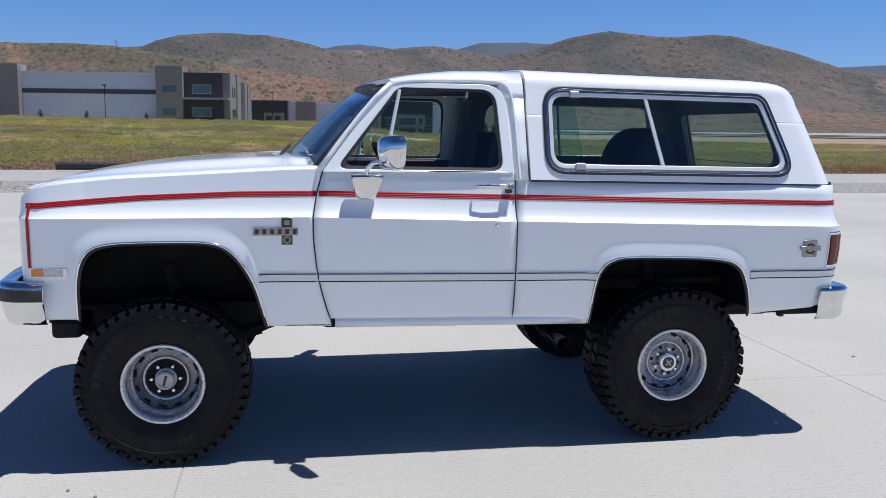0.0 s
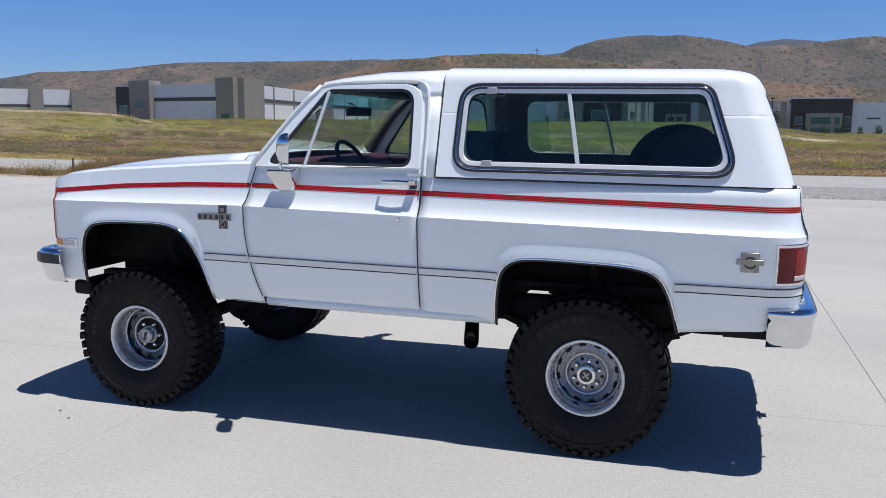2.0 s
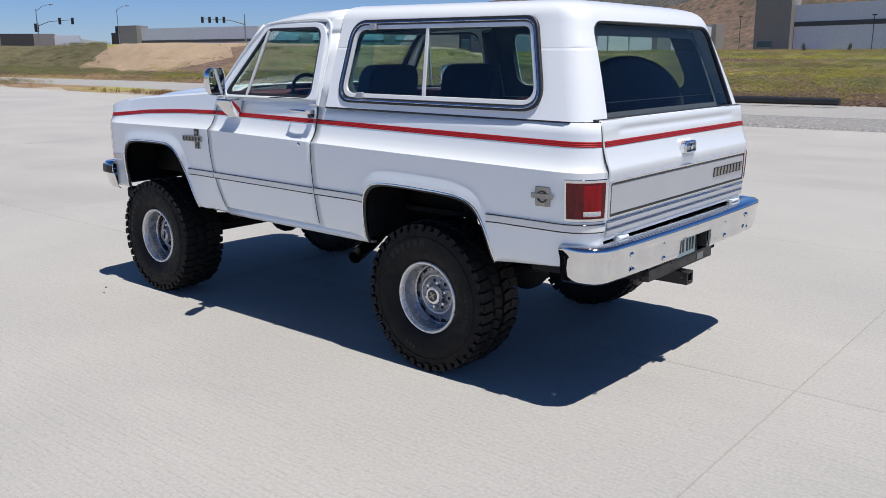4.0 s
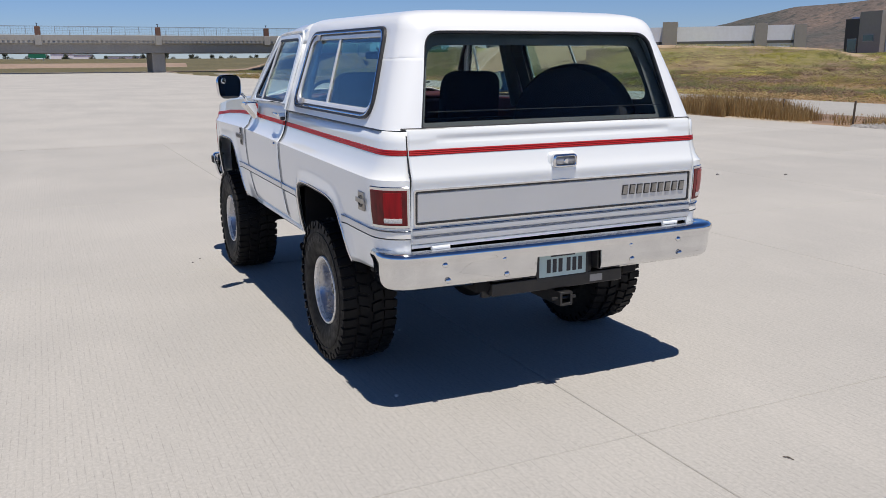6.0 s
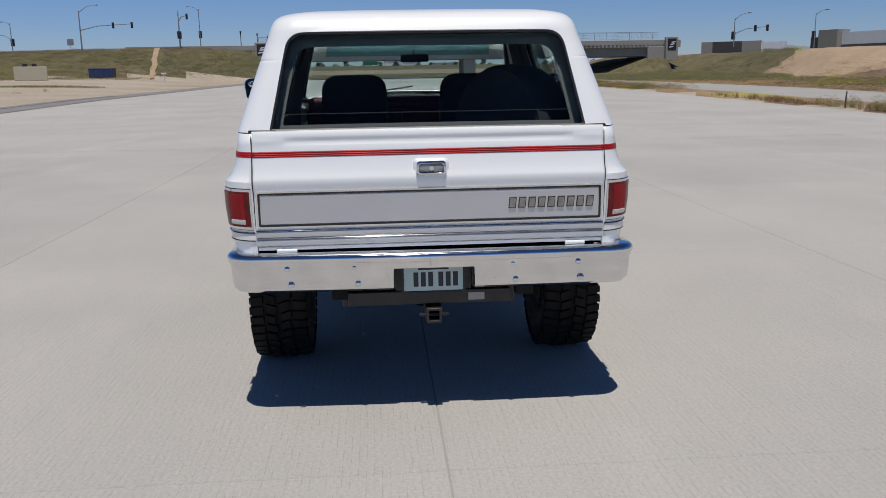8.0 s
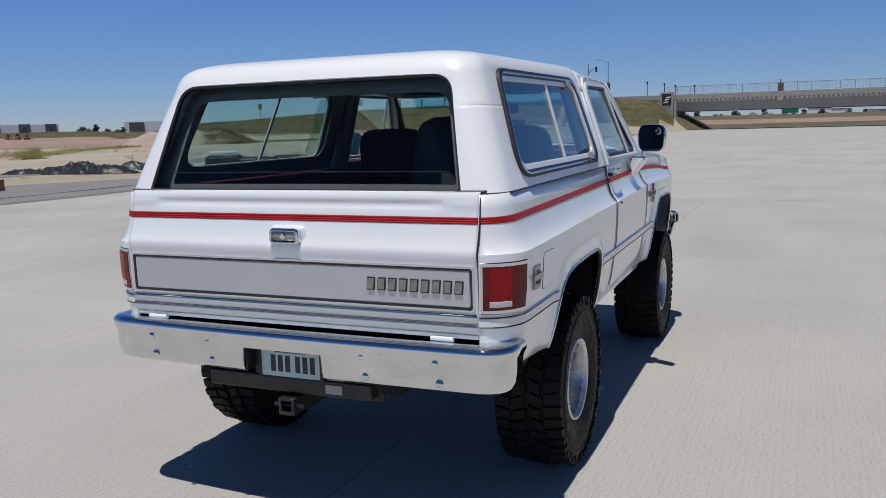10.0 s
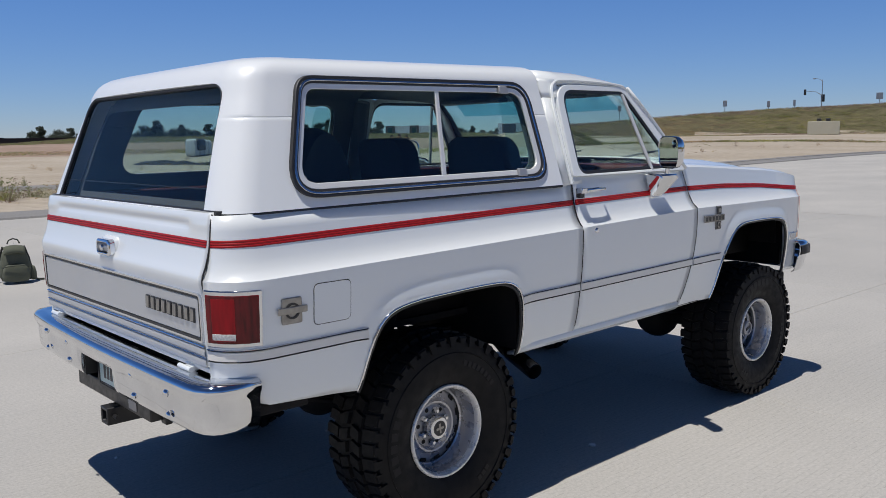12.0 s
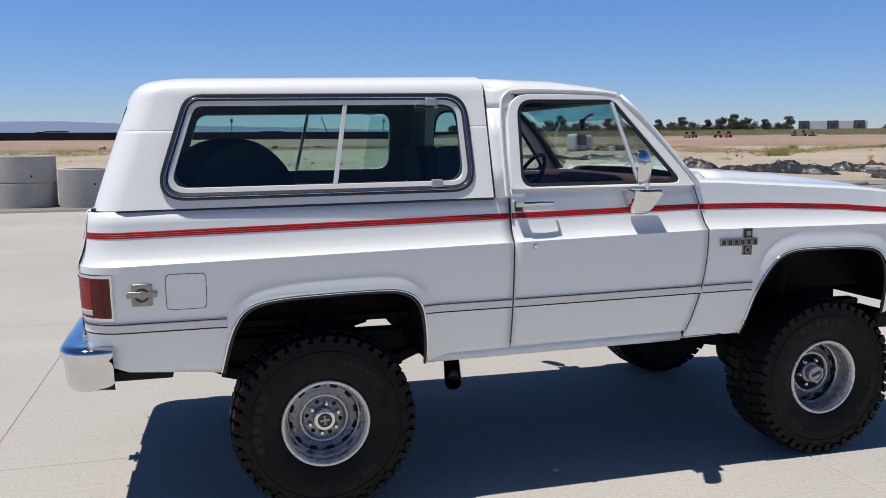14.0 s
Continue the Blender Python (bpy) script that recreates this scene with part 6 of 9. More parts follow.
# concrete slabs: joints at 4.32 m by 3.77 m
SLAB_X, SLAB_Y, GAP = 4.32, 3.77, 0.005
bm = boxes((0, SLAB_X - GAP, 0, SLAB_Y - GAP, -0.06, 0.0))
slab_me = bpy.data.meshes.new("slab")
bmesh.ops.bevel(bm, geom=[e for e in bm.edges if all(v.co.z > -0.01 for v in e.verts)], offset=0.004, segments=1, affect="EDGES")
bm.to_mesh(slab_me)
bm.free()
slab_me.materials.append(CONCRETE)
JX, JY = 3.055 - SLAB_X * 20, 0.012 - SLAB_Y * 4
xs_far = sorted(set([-156, -152, -148, -143] + [JX - SLAB_X * k for k in range(0, 14)] + [JX + SLAB_X * k for k in range(0, 17)]))
xs_far = [x for x in xs_far if x <= JX + SLAB_X * 16 + 0.01]
bmf = grid([[Vector((x, y, channel_z(x) + (0 if abs(y) < 17.9 else -0.12))) for y in (-17.52, -17.5, -9, 0.0, 9, 17.2, 17.22)] for x in xs_far], flip=True)
mf = bpy.data.meshes.new("far_slabs")
x_near0, x_near1 = JX + SLAB_X * 16, JX + SLAB_X * 29
for x0, x1 in ((x_near1, 160.0),):
    vs4 = [bmf.verts.new((x, y, 0)) for x, y in ((x0, -17.5), (x1, -17.5), (x1, 17.2), (x0, 17.2))]
    bmf.faces.new(vs4)
bmf.to_mesh(mf)
bmf.free()
mf.materials.append(CONCRETE)
pav = new("pavement", mf)
tagged(pav, "wide broom-finished pale concrete pavement in slabs", "pavement", kind="structure")
JOINTFILL = mat("dusty_joint", (0.33, 0.31, 0.28), 0.95, 0, (0.40, 0.38, 0.345), 3, 0.6)
bm = boxes((x_near0, x_near1, -17.45, 17.15, -0.05, -0.0055))
tagged(part("joint_filler", bm, JOINTFILL, None), "dusty filler in the slab joints", "pavement", kind="structure")
for i in range(16, 29):
    for j in range(-1, 9):
        x, y = JX + SLAB_X * i, JY + SLAB_Y * j
        sy = 1.0
        if y + SLAB_Y > 17.2:
            sy = (17.2 - y) / SLAB_Y
        if y < -17.5:
            sy = (y + SLAB_Y + 17.5) / SLAB_Y
            y = -17.5
        if sy < 0.05:
            continue
        ob = new("slab", slab_me)
        ob.parent = pav
        ob.matrix_basis = Matrix.Translation((x, y, 0.0)) @ Matrix.Diagonal((1, sy, 1, 1))

# ---- hills ----
def chaparral(name, soil, dry, scrub, bare, shrub, shrub_scale):
    """Dry slopes: soil and dry grass in drifts, bare cuts, and round shrubs dotted over them."""
    global ct, cg
    m = bpy.data.materials.new(name)
    m.use_nodes = True
    ct = m.node_tree
    p = ct.nodes["Principled BSDF"]
    p.inputs["Roughness"].default_value = 0.95
    cg = ct.nodes.new("ShaderNodeNewGeometry")
    tone = cmix(soil, dry, cramp(cnoise((1, 0.4, 1.4), 0.010, 7), 0.36, 0.62, 0, 1))
    tone = cmix(tone, scrub, cramp(cnoise((1, 0.4, 1.4), 0.014, 8), 0.47, 0.60, 0, 0.8))
    tone = cmix(tone, bare, cramp(cnoise((1, 0.4, 1.4), 0.022, 8), 0.60, 0.70, 0, 0.7))
    vor = ct.nodes.new("ShaderNodeTexVoronoi")
    vor.inputs["Scale"].default_value = shrub_scale
    far_map = ct.nodes.new("ShaderNodeMapping")
    far_map.inputs["Scale"].default_value = (1.0, 0.36, 1.0)
    ct.links.new(cg.outputs["Position"], far_map.inputs["Vector"])
    ct.links.new(far_map.outputs["Vector"], vor.inputs["Vector"])
    mul = ct.nodes.new("ShaderNodeMath")
    mul.operation = "MULTIPLY"
    ct.links.new(cramp(vor.outputs["Distance"], 0.26, 0.42, 1.0, 0.0), mul.inputs[0])
    ct.links.new(cramp(cnoise((1, 1, 1), 0.025, 5), 0.36, 0.54, 0.0, 0.9), mul.inputs[1])
    tone = cmix(tone, shrub, mul.outputs["Value"])
    tone = cscale(tone, cramp(cnoise((1, 0.35, 1), 0.5, 6), 0.3, 0.7, 0.62, 1.35))
    ct.links.new(tone, p.inputs["Base Color"])
    b = ct.nodes.new("ShaderNodeBump")
    b.inputs["Strength"].default_value, b.inputs["Distance"].default_value = 0.8, 5.0
    ct.links.new(cnoise((1, 1, 1), 0.05, 8), b.inputs["Height"])
    ct.links.new(b.outputs["Normal"], p.inputs["Normal"])
    return m


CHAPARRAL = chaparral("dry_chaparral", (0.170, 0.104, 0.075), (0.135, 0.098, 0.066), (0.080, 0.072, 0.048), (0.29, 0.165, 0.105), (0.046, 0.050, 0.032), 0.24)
# the ridge copy is greyer: distance haze is mixed into its tones
RIDGESCRUB = chaparral("haze_greyed_ridge_scrub", (0.125, 0.100, 0.088), (0.105, 0.090, 0.080), (0.062, 0.066, 0.062), (0.20, 0.145, 0.115), (0.046, 0.052, 0.050), 0.14)


# far hills: the haze of distance is painted into these blue base colours
HAZETINTHILL = mat("haze_tinted_low_hill", (0.165, 0.215, 0.335), 0.95, 0, (0.14, 0.185, 0.29), 0.003, 0.5)
FARHILL = mat("haze_tinted_far_hill", (0.080, 0.092, 0.125), 0.95, 0, (0.062, 0.074, 0.100), 0.006, 0.5)


def hill(name, skyline, r0, r1, seed, label, rough=1.0, foot=2.0, step=0.5, cover=None):
    """A ridge whose skyline stands at given bearings and heights in degrees."""
    a0, a1 = skyline[0][0], skyline[-1][0]
    rows = []
    n = int((a1 - a0) / step)
    for i in range(n + 1):
        az = a0 + (a1 - a0) * i / n
        rr = r1 * (1 + 0.10 * noise.noise((az * 0.06, seed, 0)))
        el = interp(az, skyline) + 0.05 * noise.noise((az * 0.9, seed, 5)) + 0.03 * noise.noise((az * 2.3, seed, 9))
        crest = 1.7 + rr * math.tan(radians(max(el, 0.0)))
        row = []
        for u in (-0.02, 0.08, 0.16, 0.24, 0.32, 0.40, 0.48, 0.56, 0.64, 0.72, 0.80, 0.87, 0.93, 0.97, 1.0, 1.04, 1.1, 1.3):
            r = r0 + (rr - r0) * u
            s = (u * 0.55 + 0.45 * u * u) if u <= 1 else 1 - (u - 1) * 1.6
            x, y = 1 + r * math.sin(radians(az)), -4 + r * math.cos(radians(az))
            wob = noise.fractal((x * 4.2 / r1, y * 4.2 / r1, seed), 1.0, 2.0, 5) * 0.16 * crest * rough * u * max(0.0, 1 - u) * 2.2
            gul = -abs(noise.noise((az * 0.35 + 2.0 * noise.noise((u * 2, az * 0.1, seed)), u * 1.2, seed + 4))) * crest * 0.16 * rough * math.sin(min(1, max(0, u)) * math.pi)
            z = foot + (crest - foot) * max(s, -0.05) + wob + gul
            lim = 1.7 + r * math.tan(radians(max(el, 0.0))) * 0.985
            row.append(Vector((x, y, min(z, lim) if u < 1 else z)))
        rows.append(row)
    ob = part(name, grid(rows, flip=False), cover or CHAPARRAL, None, sharp=180)
    tagged(ob, label, "hill", kind="structure")
    return ob


hill("hill_front", [(-36, 0.3), (-32, 1.5), (-28, 2.6), (-24, 3.5), (-20, 4.45), (-17, 4.75), (-13.5, 4.9), (-10.9, 4.85), (-9.7, 4.65), (-7, 4.4), (-3, 3.8), (2, 3.2), (6, 2.7), (12, 2.3), (20, 2.0), (32, 1.6), (45, 0.6)], 400, 520, 3.1, "brown brush-covered near hill", foot=3.0)
hill("hill_main", [(-16, 3.0), (-12, 4.2), (-9.7, 4.68), (-8.4, 5.3), (-7, 5.72), (-4.5, 5.95), (-1.6, 5.89), (0.5, 5.6), (2.4, 5.1), (5, 5.1), (9.2, 5.5), (11.5, 5.2), (13.7, 4.8), (16, 5.3), (18.5, 6.1), (20.8, 6.48), (23, 6.2), (25, 6.05), (27.5, 6.15), (28.8, 6.02), (32.1, 5.03), (35.4, 3.86), (40, 3.3), (50, 2.8), (62, 1.6), (75, 0.4)], 760, 1000, 11.7, "dry brown and green mountain ridge, colours greyed for haze", foot=4.0, cover=RIDGESCRUB)
hill("hill_west", [(-58, 0.2), (-52, 1.1), (-48, 2.0), (-45, 2.7), (-42.7, 3.2), (-39, 3.45), (-36.2, 3.8), (-34.4, 4.04), (-30, 4.2), (-25.9, 4.32), (-20.1, 4.5), (-14, 4.4), (-8, 3.0)], 820, 1100, 23.3, "darker brown ridge behind the warehouses, colours greyed for haze", foot=4.0, cover=RIDGESCRUB)
hill("hill_far", [(-20, 3.4), (-13, 4.6), (-9, 4.9), (0, 4.6), (3, 5.35), (4.6, 5.5), (6.5, 5.25), (10, 5.0), (12.5, 5.7), (15.5, 5.75), (18, 5.6), (24, 4.6), (34, 4.0), (38, 4.15), (44, 3.6), (60, 1.0)], 1500, 2600, 37.9, "far mountain ridge tinted blue-grey for haze", foot=20, cover=FARHILL)
hill("hill_south", [(146, 0.15), (154, 0.6), (162, 0.92), (167, 1.17), (171, 1.22), (175, 1.06), (180, 0.92), (186, 0.82), (192, 0.6), (202, 0.2)], 2500, 4000, 51.0, "low hills on the horizon with haze put into their colour", rough=0.3, foot=5, cover=HAZETINTHILL)

# ---- plants ----
def leaf_mat(name, a, b, c):
    m = bpy.data.materials.new(name)
    m.use_nodes = True
    t = m.node_tree
    p = t.nodes["Principled BSDF"]
    p.inputs["Roughness"].default_value = 0.8
    g = t.nodes.new("ShaderNodeNewGeometry")
    ramp = t.nodes.new("ShaderNodeValToRGB")
    ramp.color_ramp.elements[0].color, ramp.color_ramp.elements[1].color = rgb(*a), rgb(*c)
    ramp.color_ramp.elements.new(0.5).color = rgb(*b)
    t.links.new(g.outputs["Random Per Island"], ramp.inputs["Fac"])
    t.links.new(ramp.outputs["Color"], p.inputs["Base Color"])
    thin, mixed = t.nodes.new("ShaderNodeBsdfTranslucent"), t.nodes.new("ShaderNodeMixShader")
    t.links.new(ramp.outputs["Color"], thin.inputs["Color"])
    mixed.inputs["Fac"].default_value = 0.45
    t.links.new(p.outputs["BSDF"], mixed.inputs[1])
    t.links.new(thin.outputs["BSDF"], mixed.inputs[2])
    t.links.new(mixed.outputs["Shader"], t.nodes["Material Output"].inputs["Surface"])
    return m


GREEN = leaf_mat("fresh_weeds", (0.21, 0.215, 0.05), (0.27, 0.265, 0.058), (0.34, 0.32, 0.07))
MUSTARD = leaf_mat("flowering_weeds", (0.27, 0.275, 0.055), (0.35, 0.34, 0.06), (0.44, 0.41, 0.065))
BROWN = leaf_mat("dry_brown_brush", (0.16, 0.110, 0.092), (0.21, 0.145, 0.115), (0.26, 0.185, 0.135))
TAN = leaf_mat("dry_tan_grass", (0.30, 0.195, 0.10), (0.39, 0.275, 0.14), (0.48, 0.37, 0.20))
STRAW = leaf_mat("golden_straw", (0.33, 0.20, 0.085), (0.42, 0.28, 0.12), (0.50, 0.37, 0.18))
OLIVE = leaf_mat("olive_brush", (0.15, 0.165, 0.075), (0.21, 0.22, 0.10), (0.28, 0.27, 0.13))
rnd = random.Random(7)


def tufts(name, material, spots, label, category, blades=7):
    """Low clumps of small leaves and stalks: each spot is x, y, z, height, spread."""
    verts, faces = [], []
    for x, y, z, h, w in spots:
        n = blades if h < 0.32 else blades * 9
        for _ in range(n):
            a = rnd.uniform(0, 2 * math.pi)
            d = math.sqrt(rnd.random())
            top = h * (1.0 - 0.75 * d * d) * rnd.uniform(0.35, 1.0)
            px, py, pz = x + w * d * math.cos(a), y + w * d * math.sin(a), z + top
            s = (0.30 * h + 0.06 * w) * rnd.uniform(0.5, 1.0) if n == blades else (0.018 + 0.030 * h + 0.07 * max(0.0, w - 0.5)) * rnd.uniform(0.6, 1.3)
            t, e = rnd.uniform(0, 2 * math.pi), (rnd.uniform(-0.35, 0.35) if n == blades else rnd.uniform(-0.8, 0.8))
            ux, uy, uz = s * math.cos(t) * math.cos(e), s * math.sin(t) * math.cos(e), s * math.sin(e)
            vx, vy = -0.45 * s * math.sin(t), 0.45 * s * math.cos(t)
            vz = 0.3 * s * rnd.uniform(-1, 1)
            i = len(verts)
            verts += [(px - ux, py - uy, pz - uz), (px + vx, py + vy, pz + vz), (px + ux, py + uy, pz + uz), (px - vx, py - vy, pz - vz)]
            faces.append((i, i + 1, i + 2, i + 3))
            if n > blades and rnd.random() < 0.3:
                k, q = len(verts), 0.004 + 0.004 * h
                bx, by = x + 0.3 * w * d * math.cos(a), y + 0.3 * w * d * math.sin(a)
                verts += [(bx - q, by, z - 0.02), (bx + q, by, z - 0.02), (px, py, pz + 0.03)]
                faces.append((k, k + 1, k + 2))
    me = bpy.data.meshes.new(name)
    me.from_pydata(verts, [], faces)
    me.materials.append(material)
    return tagged(new(name, me), label, category, kind="stuff")


def grass(name, material, spots, label, blades=40):
    """Upright thin blades that lean and bend a little: each spot is x, y, z, height, spread."""
    verts, faces = [], []
    for x, y, z, h, w in spots:
        for _ in range(blades):
            bx, by = x + rnd.gauss(0, w * 0.5), y + rnd.gauss(0, w * 0.5)
            top = h * rnd.uniform(0.45, 1.0)
            a, lean = rnd.uniform(0, 6.28), top * rnd.uniform(0.05, 0.45)
            t, q = rnd.uniform(0, 6.28), 0.004 + 0.006 * rnd.random()
            dx, dy = q * math.cos(t), q * math.sin(t)
            mx, my, ex, ey = bx + 0.3 * lean * math.cos(a), by + 0.3 * lean * math.sin(a), bx + lean * math.cos(a), by + lean * math.sin(a)
            i = len(verts)
            verts += [(bx - dx, by - dy, z - 0.03), (bx + dx, by + dy, z - 0.03), (mx + dx, my + dy, z + 0.55 * top), (mx - dx, my - dy, z + 0.55 * top), (ex, ey, z + top)]
            faces += [(i, i + 1, i + 2, i + 3), (i + 3, i + 2, i + 4)]
    me = bpy.data.meshes.new(name)
    me.from_pydata(verts, [], faces)
    me.materials.append(material)
    return tagged(new(name, me), label, "grass", kind="stuff")


spots = {"g": [], "m": [], "b": [], "t": [], "o": []}


def field_kind(x, y):
    """Drifts of one plant each, with a few strays: green and flowering, dry brown, straw near the road."""
    if rnd.random() < 0.07:
        return rnd.choice("gbto")
    a = noise.noise((x * 0.040, y * 0.105, 1.0)) + 0.55 * noise.noise((x * 0.13, y * 0.22, 4.0))
    b = noise.noise((x * 0.060, y * 0.120, 9.0)) + 0.45 * noise.noise((x * 0.20, y * 0.26, 2.0))
    if y < 31.5 + 2.5 * noise.noise((x * 0.2, 0, 6.0)):
        return "t" if b > -0.25 else "b"
    if a > 0.30 - 0.36 * smooth(36, 75, y):
        return "m" if b > 0.42 else ("o" if b < -0.22 else "g")
    return "b" if b > -0.05 else ("t" if a < 0.05 else "o")


count = 0
while count < 60000:
    az = rnd.uniform(-82, 52)
    r = 31 + 118 * rnd.random() ** 1.6
    x, y = 3 + r * math.sin(radians(az)), -3 + r * math.cos(radians(az))
    if y < 27.4:
        continue
    b = bearing(x, y)
    rr = math.hypot(x - 4, y)
    if -63 < b < -38.5 and 95 + 3 * smooth(-58, -53, b) + 7 * rnd.random() ** 2 < rr < 150:
        continue
    if 2 < x < 14 and abs(y - 78 - 0.5 * x) < 2.2:
        continue
    k = field_kind(x, y) if b > -63 or rr < 92 else ("o" if rnd.random() < 0.6 else "b")
    h = rnd.uniform(0.10, 0.27) * {"g": 1.05, "m": 1.25, "b": 0.95, "t": 0.85, "o": 1.25}[k] * (1 + rr / 300)
    spots[k].append((x, y, ground_z(x, y), h, rnd.uniform(0.25, 0.6) * (1 + rr / 150)))
    count += 1
# larger mounds of weed and brush in the field
for _ in range(2300):
    az, r = rnd.uniform(-80, 50), 34 + 100 * rnd.random() ** 1.3
    x, y = 3 + r * math.sin(radians(az)), -3 + r * math.cos(radians(az))
    b, rr = bearing(x, y), math.hypot(x - 4, y)
    if y < 30 or (-63 < b < -38.5 and 95 + 3 * smooth(-58, -53, b) + 7 * rnd.random() ** 2 < rr < 150):
        continue
    lump = noise.noise((x * 0.05, y * 0.15, 17.0))
    if lump > 0.02:
        spots["m" if rnd.random() < 0.22 else ("g" if rnd.random() < 0.6 else "o")].append((x, y, ground_z(x, y), rnd.uniform(0.33, 0.62), rnd.uniform(0.5, 1.1)))
    elif lump < -0.1:
        spots["b"].append((x, y, ground_z(x, y), rnd.uniform(0.33, 0.5), rnd.uniform(0.6, 1.3)))
# single bushes and thick clumps nearer the road
for _ in range(300):
    cx, cy = rnd.uniform(-62, 42), 31 + 42 * rnd.random() ** 1.3
    k = ("b", "b", "g", "b", "g", "o", "t", "m", "o", "b")[int(rnd.random() * 10)]
    wide, tall = rnd.uniform(0.5, 1.5), rnd.uniform(0.30, 0.62)
    for _ in range(11):
        x, y = cx + rnd.gauss(0, wide), cy + rnd.gauss(0, 0.45 * wide)
        spots[k].append((x, y, ground_z(x, y), tall * rnd.uniform(0.6, 1.1), rnd.uniform(0.35, 0.7)))
# the bridge approach bank on the other side
def on_bank_path(x, y):
    """True on the worn footpath that climbs the bank."""
    (ax, ay), (bx, by) = BANK_PATH
    u = max(0.0, min(1.0, ((x - ax) * (bx - ax) + (y - ay) * (by - ay)) / ((bx - ax) ** 2 + (by - ay) ** 2)))
    return math.hypot(x - ax - (bx - ax) * u, y - ay - (by - ay) * u) < 0.75


for _ in range(12500):
    az = rnd.uniform(-134, -97.5)
    r = rnd.uniform(113, 156)
    x, y = 4 + r * math.sin(radians(az)), r * math.cos(radians(az))
    z = ground_z(x, y)
    foot = 1.50 + 0.22 * noise.noise((x * 0.15, y * 0.15, 3.0))
    if z < foot or on_bank_path(x, y):
        continue
    u = 0.5 + 0.75 * noise.noise((x * 0.045, y * 0.07, 0.0)) + 0.35 * noise.noise((x * 0.16, y * 0.2, 5.0)) + rnd.gauss(0, 0.10)
    u -= 0.16 * smooth(-108, -101, az)
    k = "g" if u < 0.26 else ("o" if u < 0.62 else ("b" if u < 0.86 else "t"))
    if z > interp(az, BANK_L) - 0.7 or z < foot + 0.3:
        k = "b" if u < 0.5 else ("t" if rnd.random() < 0.5 else "o")
    spots[k].append((x, y, z, rnd.uniform(0.12, 0.36) * (0.5 if z < foot + 0.3 else 1), rnd.uniform(0.5, 1.1)))
# dry tufts and bushes along the far edge of the pavement
straw = []
for _ in range(250):
    x = rnd.uniform(-18.6, -12.3) if rnd.random() < 0.74 else rnd.uniform(-40, -8)
    y = 18.0 + abs(rnd.gauss(0, 0.55))
    dense = smooth(-19.2, -17, x) * smooth(-12.0, -13.5, x)
    straw.append((x, y, ground_z(x, y), (0.34 + 0.50 * dense) * rnd.uniform(0.6, 1.1), 0.30 + 0.15 * dense))
for _ in range(120):
    x, y = rnd.uniform(18, 30), rnd.uniform(28.0, 29.4)
    straw.append((x, y, ground_z(x, y), rnd.uniform(0.25, 0.6), 0.4))
for _ in range(26):
    x, y = rnd.uniform(-30, -7), rnd.uniform(17.5, 19.0)
    spots["o" if rnd.random() < 0.5 else "t"].append((x, y, ground_z(x, y), rnd.uniform(0.15, 0.35), rnd.uniform(0.15, 0.3)))
for cx, cy, n, h in ((-20.5, 18.3, 16, 0.85), (-23.5, 18.6, 26, 1.0), (-27, 18.6, 20, 0.8), (-60, 18.4, 24, 1.1), (-66, 18.8, 24, 1.2), (-74, 18.6, 20, 1.1)):
    for _ in range(n):
        x, y = cx + rnd.gauss(0, 0.7), cy + rnd.gauss(0, 0.3)
        spots["t" if rnd.random() < 0.6 else ("g" if rnd.random() < 0.6 else "o")].append((x, y, ground_z(x, y), 0.65 * h * rnd.uniform(0.5, 1.1), 0.4))
# dry grass and weeds along the pavement's edge towards the bridge
for _ in range(900):
    x = rnd.uniform(-132, -44)
    y = 18.2 + 1.3 * abs(rnd.gauss(0, 1))
    if noise.noise((x * 0.06, 3.3, 1.0)) + rnd.gauss(0, 0.15) > -0.05:
        spots[("t", "t", "g", "o", "b")[int(rnd.random() * 5)]].append((x, y, ground_z(x, y), rnd.uniform(0.25, 0.7), rnd.uniform(0.4, 0.9)))
# weeds on the open dirt: a row of bushes beyond the asphalt edge, then scattered small ones
for _ in range(110):
    x, y = rnd.uniform(-14, 11), -25.2 + rnd.gauss(0, 0.9)
    big = rnd.random() ** 2
    spots[("o", "g", "o", "b", "t")[int(rnd.random() * 5)]].append((x, y, ground_z(x, y), 0.34 + 0.45 * big, 0.30 + 0.45 * big))
for cx, cy, cr, ch, n in ((0.3, -24.2, 1.0, 1.05, 95), (-1.4, -24.4, 0.7, 0.8, 40), (2.6, -24.6, 0.5, 0.5, 30), (4.4, -24.8, 0.5, 0.45, 24), (-6.2, -24.9, 0.7, 0.6, 30)):
    for _ in range(n):
        a, d = rnd.uniform(0, 2 * math.pi), math.sqrt(rnd.random())
        x, y = cx + cr * d * math.cos(a), cy + 0.6 * cr * d * math.sin(a)
        spots[("o", "t", "g", "t", "b", "o")[int(rnd.random() * 6)]].append((x, y, ground_z(x, y), ch * (1 - 0.65 * d * d) * rnd.uniform(0.75, 1.05), 0.22))
for _ in range(420):
    x, y = rnd.uniform(-70, 25), rnd.uniform(-62, -27)
    spots[("o", "b", "t", "t")[int(rnd.random() * 4)]].append((x, y, ground_z(x, y), rnd.uniform(0.12, 0.42), rnd.uniform(0.12, 0.4)))
for _ in range(60):
    x, y = rnd.uniform(-8, 10), rnd.uniform(-23.5, -20.5)
    spots["t"].append((x, y, ground_z(x, y), rnd.uniform(0.06, 0.2), rnd.uniform(0.15, 0.4)))
